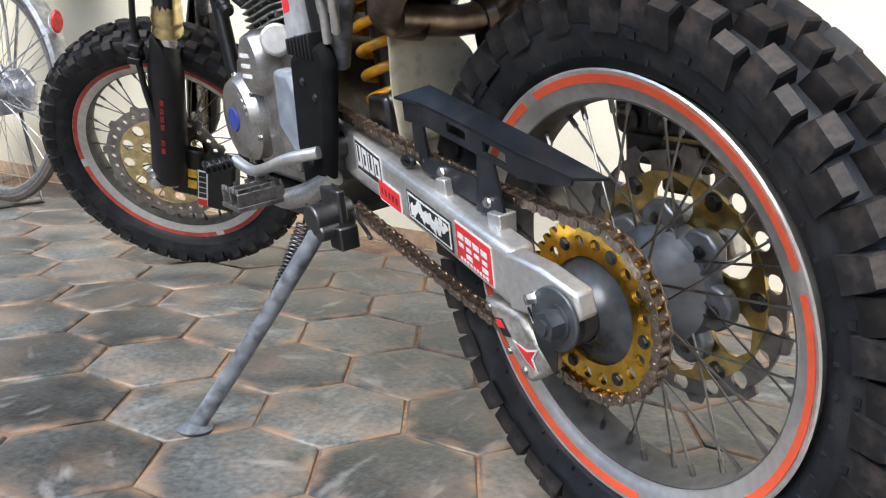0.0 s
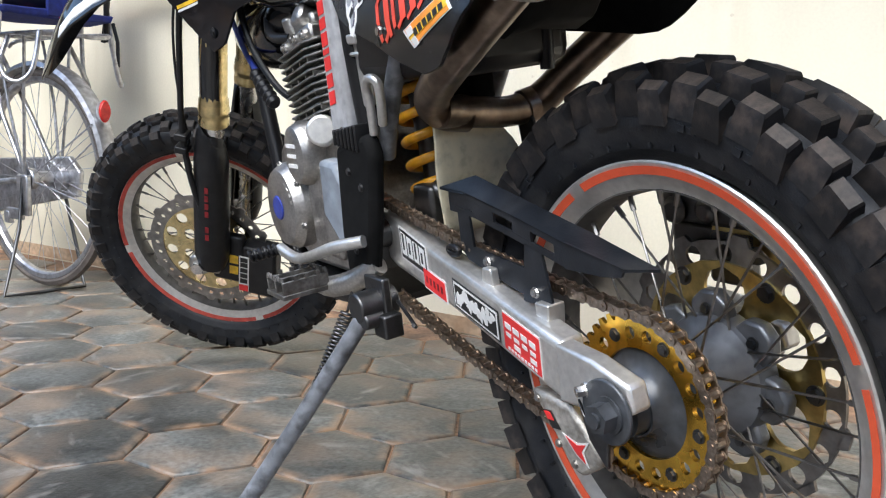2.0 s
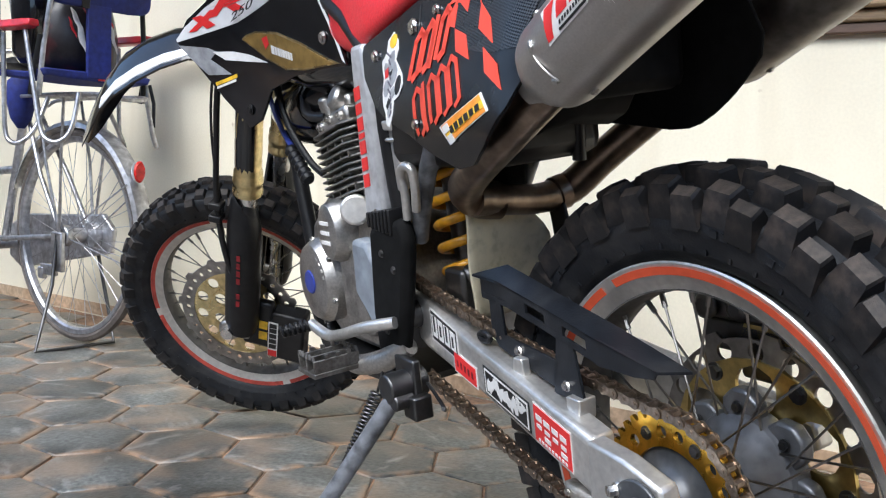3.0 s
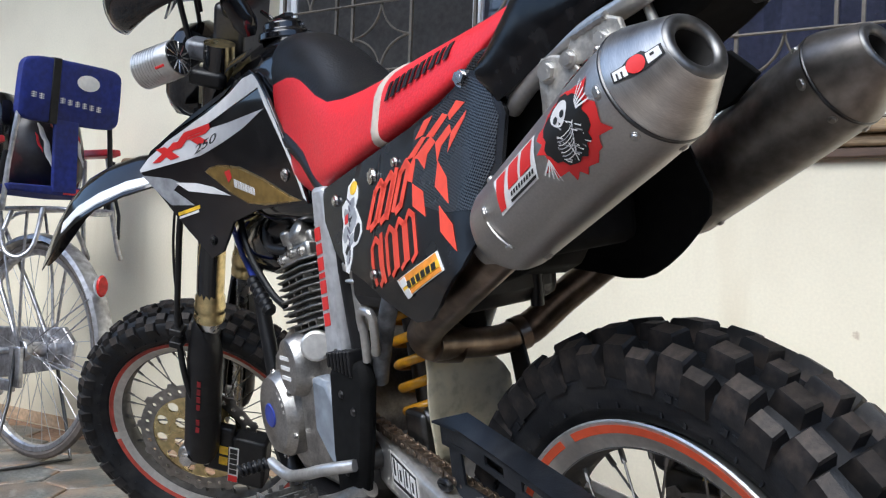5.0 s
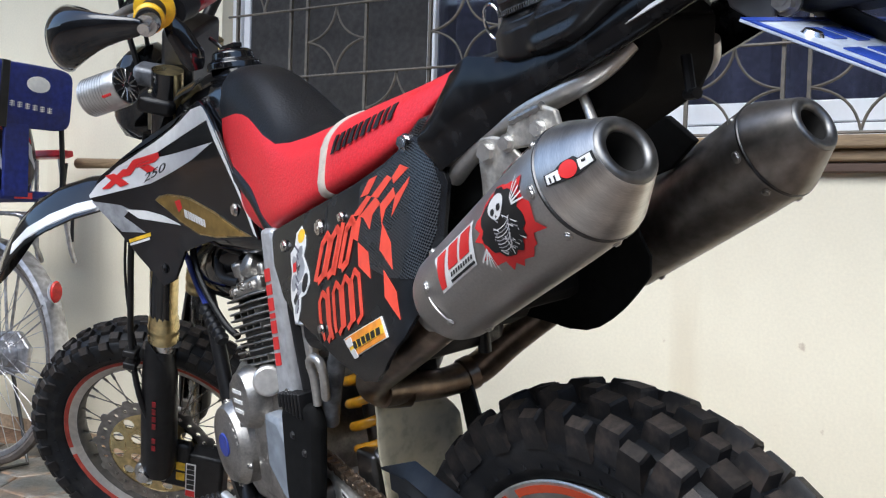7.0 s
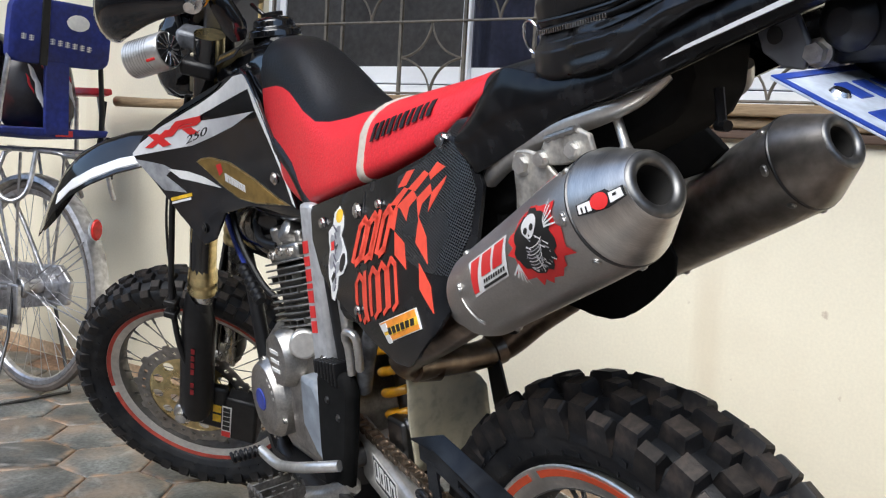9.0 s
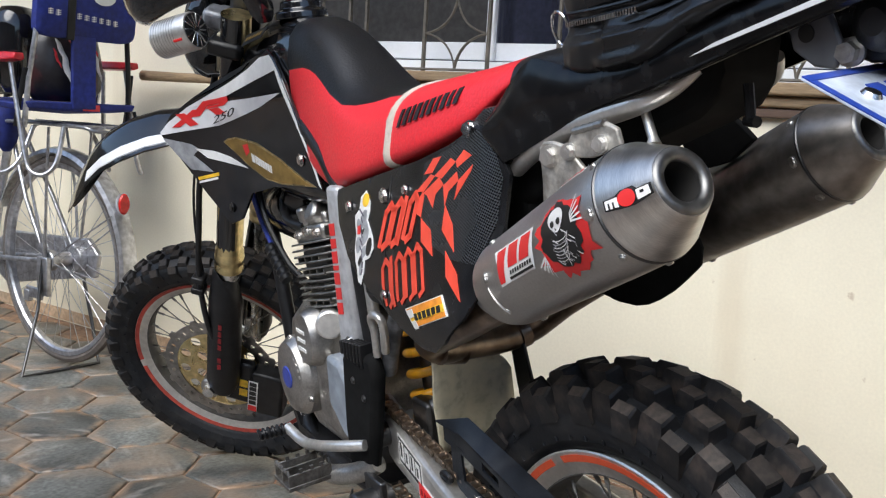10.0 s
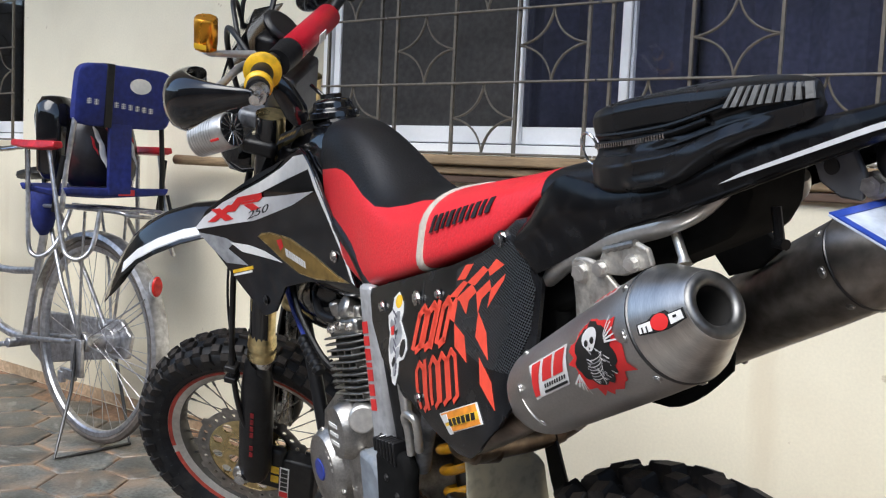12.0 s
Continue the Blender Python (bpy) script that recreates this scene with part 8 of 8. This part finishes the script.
part("rear_brake_drum", joined(disc_bar((0, 0.03, HZ), (0, 0.055, HZ), 0.035), disc_bar((-0.02, -0.028, HZ), (-0.02, -0.055, HZ), 0.045)), BIKEALU, bike, "greasy hub brake", bevel=0.004)
part("crank", joined(disc_bar((0.45, -0.06, 0.29), (0.45, 0.07, 0.29), 0.018), tube([(0.45, 0.075, 0.29), (0.60, 0.08, 0.25)], 0.010, 8), box(0.565, 0.64, 0.085, 0.17, 0.238, 0.262)), BIKEALU, bike, bevel=0.003)
part("stand_bracket", joined(box(-0.03, 0.03, 0.058, 0.075, 0.24, 0.37), box(0.0, 0.09, 0.065, 0.078, 0.225, 0.262), box(0.07, 0.10, 0.062, 0.080, 0.21, 0.25)), BIKEALU, bike, "stand bracket with a white lever", bevel=0.004)
bt("kick_stand", [(0.0, 0.07, 0.36), (-0.005, 0.09, 0.20), (-0.04, 0.14, 0.10), (-0.085, 0.195, 0.006), (-0.095, 0.10, 0.006), (-0.105, -0.07, 0.006), (-0.04, -0.09, 0.12), (0.0, -0.07, 0.34)], 0.006, DARKSTEEL, "bent wire bicycle stand")
part("saddle", loft([[(x, w * c, z + h * s) for c, s in ((1, 0), (0.8, 0.7), (0, 1), (-0.8, 0.7), (-1, 0), (-0.7, -0.5), (0, -0.7), (0.7, -0.5))] for x, w, z, h in ((0.23, 0.07, 0.915, 0.02), (0.26, 0.095, 0.915, 0.03), (0.33, 0.085, 0.912, 0.028), (0.41, 0.04, 0.905, 0.025), (0.49, 0.022, 0.90, 0.02))]), BLACKVINYL, bike, "black bicycle saddle", angle=60)

# child seat on the rack
cs = thing("child_seat", BIC, "folding navy fabric child seat with red armrests on the bicycle rack", "child seat")
SB = Matrix.Translation((-0.12, -0.008, 1.178)) @ Matrix.Rotation(radians(-5), 4, "Y")
back_ring = []
for x, f in ((-0.022, 0.94), (-0.016, 1.0), (0.010, 1.0), (0.016, 0.94)):
    back_ring.append([(x, 0.176 * f * math.copysign(abs(math.cos(a)) ** 0.3, math.cos(a)) - 0.012 * math.sin(a) * (math.cos(a) > 0), 0.100 * f * math.copysign(abs(math.sin(a)) ** 0.3, math.sin(a))) for a in np.linspace(0, 2 * math.pi, 29)[:-1]])
part("backrest", moved(loft(back_ring), SB), BLUECLOTH, cs, "navy fabric backrest with a pale oval and pale blocks", angle=60)
part("oval_print", moved(tube([(-0.0225, -0.02, 0.045), (-0.0235, -0.02, 0.045)], 0.028, 24), SB @ Matrix.Translation((0, -0.02 + 0.0, 0)) @ Matrix.Diagonal((1, 1.45, 0.9, 1))), WHITE, cs, "pale oval badge")
for k in range(9):
    part("printed_block", moved(joined(*[box(-0.0235, -0.0225, 0.126 - 0.026 * k - (0.02 if k > 1 else 0), 0.143 - 0.026 * k - (0.02 if k > 1 else 0), -0.028 - 0.002 * k + dz, -0.0255 - 0.002 * k + dz) for dz in (0.0, 0.006, 0.012)], box(-0.0235, -0.0225, 0.1335 - 0.026 * k - (0.02 if k > 1 else 0), 0.1365 - 0.026 * k - (0.02 if k > 1 else 0), -0.030 - 0.002 * k, -0.011 - 0.002 * k)), SB), WHITE, cs)
part("strap", moved(box(-0.0255, 0.02, 0.050, 0.078, -0.102, 0.102), SB), BLACK, cs, "black strap over the backrest", bevel=0.003)
part("back_strip", box(-0.135, -0.120, -0.036, 0.048, 0.86, 1.09), BLUECLOTH, cs, "blue fabric strip", bevel=0.004)
part("seat_cushion", loft([[(x, -0.19, z), (x, 0.19, z), (x, 0.18, z - 0.022), (x, 0.0, z - 0.030), (x, -0.18, z - 0.022)] for x, z in ((-0.13, 0.882), (-0.02, 0.872), (0.10, 0.880), (0.16, 0.885))]), BLUECLOTH, cs, "navy seat cushion with a red patch", bevel=0.006)
part("red_patch", box(-0.134, -0.131, -0.05, 0.01, 0.856, 0.876), REDPLASTIC, cs)
for sd in (1, -1):
    part("back_post", tube([(-0.09, 0.185 * sd, 0.80), (-0.105, 0.178 * sd, 0.95), (-0.118, 0.160 * sd, 1.10)], 0.0085, 10), BIKEALU if sd > 0 else BLACK, cs)
    part("arm_post", tube([(0.10, 0.19 * sd, 0.86), (0.08, 0.205 * sd, 1.0)], 0.0085, 10), CHROME, cs)
    part("armrest", loft([[(x, 0.205 * sd + w, z), (x, 0.205 * sd + w * 0.8, z + h), (x, 0.205 * sd - w * 0.8, z + h), (x, 0.205 * sd - w, z), (x, 0.205 * sd, z - 0.006)] for x, w, h, z in ((-0.10, 0.018, 0.018, 1.005), (-0.06, 0.028, 0.024, 1.0), (0.06, 0.030, 0.024, 1.0), (0.14, 0.024, 0.020, 1.006), (0.16, 0.014, 0.012, 1.01))]), REDPLASTIC, cs, "red plastic armrest", bevel=0.004)
    part("side_strap", tube([(-0.105, 0.188 * sd, 0.98), (-0.08, 0.195 * sd, 0.88), (-0.06, 0.195 * sd, 0.80)], 0.008, 8, flat=0.35), BLACK, cs)
part("hanger", tube([(-0.12, -0.19, 0.86), (-0.13, -0.20, 0.80), (-0.13, -0.2, 0.72)], 0.006, 8), BLACK, cs)

# clutter kept in the seat and hung on the bicycle
sack = thing("backpack", BIC @ Matrix.Translation((0.02, 0.02, 0.882)), "dark printed backpack stuffed in the child seat", "backpack")
rnd_b = random.Random(8)
part("pack_body", loft([[((0.085 * f + 0.012 * rnd_b.uniform(-1, 1)) * math.cos(a) - 0.01, (0.125 * f + 0.008 * rnd_b.uniform(-1, 1)) * math.sin(a) - 0.03, z) for a in np.linspace(0, 2 * math.pi, 19)[:-1]] for z, f in ((0.0, 0.8), (0.04, 1.0), (0.12, 1.05), (0.18, 1.0), (0.22, 0.85), (0.245, 0.5), (0.25, 0.2))]), HELMETRED, sack, "dark cloth with red and pale print", angle=70)
for y0, z0, y1, z1, wide, tint in ((0.055, 0.195, 0.010, 0.120, 0.016, WHITE), (0.030, 0.150, 0.000, 0.060, 0.020, WHITE), (0.062, 0.165, 0.035, 0.105, 0.009, REDPLASTIC), (0.020, 0.205, -0.015, 0.175, 0.010, REDPLASTIC), (-0.085, 0.16, -0.110, 0.07, 0.012, WHITE), (-0.075, 0.20, -0.095, 0.15, 0.009, REDPLASTIC)):
    strip = [(-0.103 - 0.004 * math.sin(9 * u), y0 + (y1 - y0) * u, z0 + (z1 - z0) * u) for u in np.linspace(0, 1, 6)]
    part("printed_flash", tube(strip, [wide * f / 2 for f in (0.25, 0.8, 1.0, 0.9, 0.6, 0.2)], 8, flat=0.35), tint, sack)
part("pack_pocket", loft([[(0.03 + 0.06 * f * math.cos(a) * (1 + 0.06 * math.sin(5 * a + 40 * z)), 0.105 + 0.062 * f * math.sin(a) * (1 + 0.05 * math.cos(7 * a + 30 * z)), z) for a in np.linspace(0, 2 * math.pi, 15)[:-1]] for z, f in ((0.02, 0.6), (0.05, 0.95), (0.16, 1.0), (0.22, 1.05), (0.26, 0.95), (0.285, 0.7), (0.29, 0.3))]), GLOSSBLACK, sack, "shiny black pouch", angle=70)
blue = thing("blue_bag", BIC @ Matrix.Translation((0.24, 0.055, 0.70)), "small blue cloth bag hanging under the saddle", "bag")
part("bag_cloth", loft([[(0.045 * f * math.cos(a), 0.048 * f * math.sin(a), z * 0.78) for a in np.linspace(0, 2 * math.pi, 13)[:-1]] for z, f in ((0.0, 0.25), (0.04, 0.7), (0.12, 1.0), (0.20, 0.9), (0.225, 0.5))]), BLUECLOTH, blue, angle=70)
part("bag_cord", tube([(0, 0, 0.17), (0.03, -0.02, 0.185), (0.05, -0.05, 0.19)], 0.004, 6), BLACK, blue)
basket = thing("wire_basket", BIC @ Matrix.Translation((1.12, 0, 0.80)), "grey wire basket on the bicycle handlebar", "basket")
for k in range(6):
    z, f = 0.22 * k / 5, 0.8 + 0.2 * k / 5
    part("hoop", tube([(0.11 * f, 0.16 * f, z), (-0.11 * f, 0.16 * f, z), (-0.11 * f, -0.16 * f, z), (0.11 * f, -0.16 * f, z)], 0.003, 6, closed=True), BIKEALU, basket)
for k in range(20):
    t = k / 20 * 4
    i, u = int(t), t - int(t)
    c = [(0.11, 0.16), (-0.11, 0.16), (-0.11, -0.16), (0.11, -0.16), (0.11, 0.16)]
    x, y = c[i][0] + (c[i + 1][0] - c[i][0]) * u, c[i][1] + (c[i + 1][1] - c[i][1]) * u
    part("wire", tube([(x * 0.8, y * 0.8, 0), (x, y, 0.22)], 0.002, 5), BIKEALU, basket)
part("basket_stay", tube([(-0.11, 0, 0.18), (-0.18, 0, 0.16)], 0.006, 6), BIKEALU, basket)


# ---- paving: hexagon cement tiles ----
HS, HA, HO = 0.1311, math.radians(-125.44), Vector((0.5242, 0.4298, 0))
pavement = tagged(new("pavement"), "worn grey hexagonal cement tiles with ochre joints", "pavement", kind="structure")


def tile_bm(seed):
    rnd = random.Random(seed)
    bm = bmesh.new()
    def ring(f, z):
        return [bm.verts.new((HS * f * math.cos(math.radians(60 * k + 30)) * (1 + rnd.uniform(-0.008, 0.008)), HS * f * math.sin(math.radians(60 * k + 30)) * (1 + rnd.uniform(-0.008, 0.008)), z)) for k in range(6)]
    rs = [ring(0.978, -0.014), ring(0.975, -0.0045), ring(0.962, -0.0012), ring(0.915, 0.0)]
    for a, b in zip(rs, rs[1:]):
        for j in range(6):
            bm.faces.new((a[j], a[(j + 1) % 6], b[(j + 1) % 6], b[j]))
    bm.faces.new(rs[-1])
    return bm


tiles = [mesh_of("tile", tile_bm(k), TILE, 60) for k in range(6)]
rnd = random.Random(5)
near, far = [], []
for row in range(-30, 34):
    for i in range(-30, 34):
        u, v = (i + (0.5 if row % 2 == 0 else 0.0)) * math.sqrt(3) * HS, row * 1.5 * HS
        q = HO + Vector((u * math.cos(HA) - v * math.sin(HA), u * math.sin(HA) + v * math.cos(HA), 0))
        out = q.dot(WN) - WD
        if out < 0.05:
            continue
        if -0.55 < q.x < 4.4 and out < 2.25:
            near.append(q)
        elif -3 < q.x < 6.5 and out < 4.5:
            far.append(q)
near.sort(key=lambda q: (q - Vector((1.6, 0.3, 0))).length)
far += near[300:]
for q in near[:300]:
    q = q.copy()
    q.z = rnd.uniform(-0.0015, 0.0008)
    shared("tile", tiles[rnd.randrange(6)], pavement, Matrix.Translation(q) @ pose(0, 0, 0, rnd.uniform(-0.35, 0.35), rnd.uniform(-0.35, 0.35), math.degrees(HA) + 60 * rnd.randrange(6)))
fm = bmesh.new()
for q in far:
    fm.from_mesh(tiles[0])
    fm.verts.ensure_lookup_table()
    n6 = len(tiles[0].vertices)
    bmesh.ops.transform(fm, matrix=Matrix.Translation(q) @ pose(0, 0, 0, 0, 0, math.degrees(HA)), verts=fm.verts[-n6:])
outer = part("paving_field", fm, TILE, pavement)
outer["kind"] = "stuff"
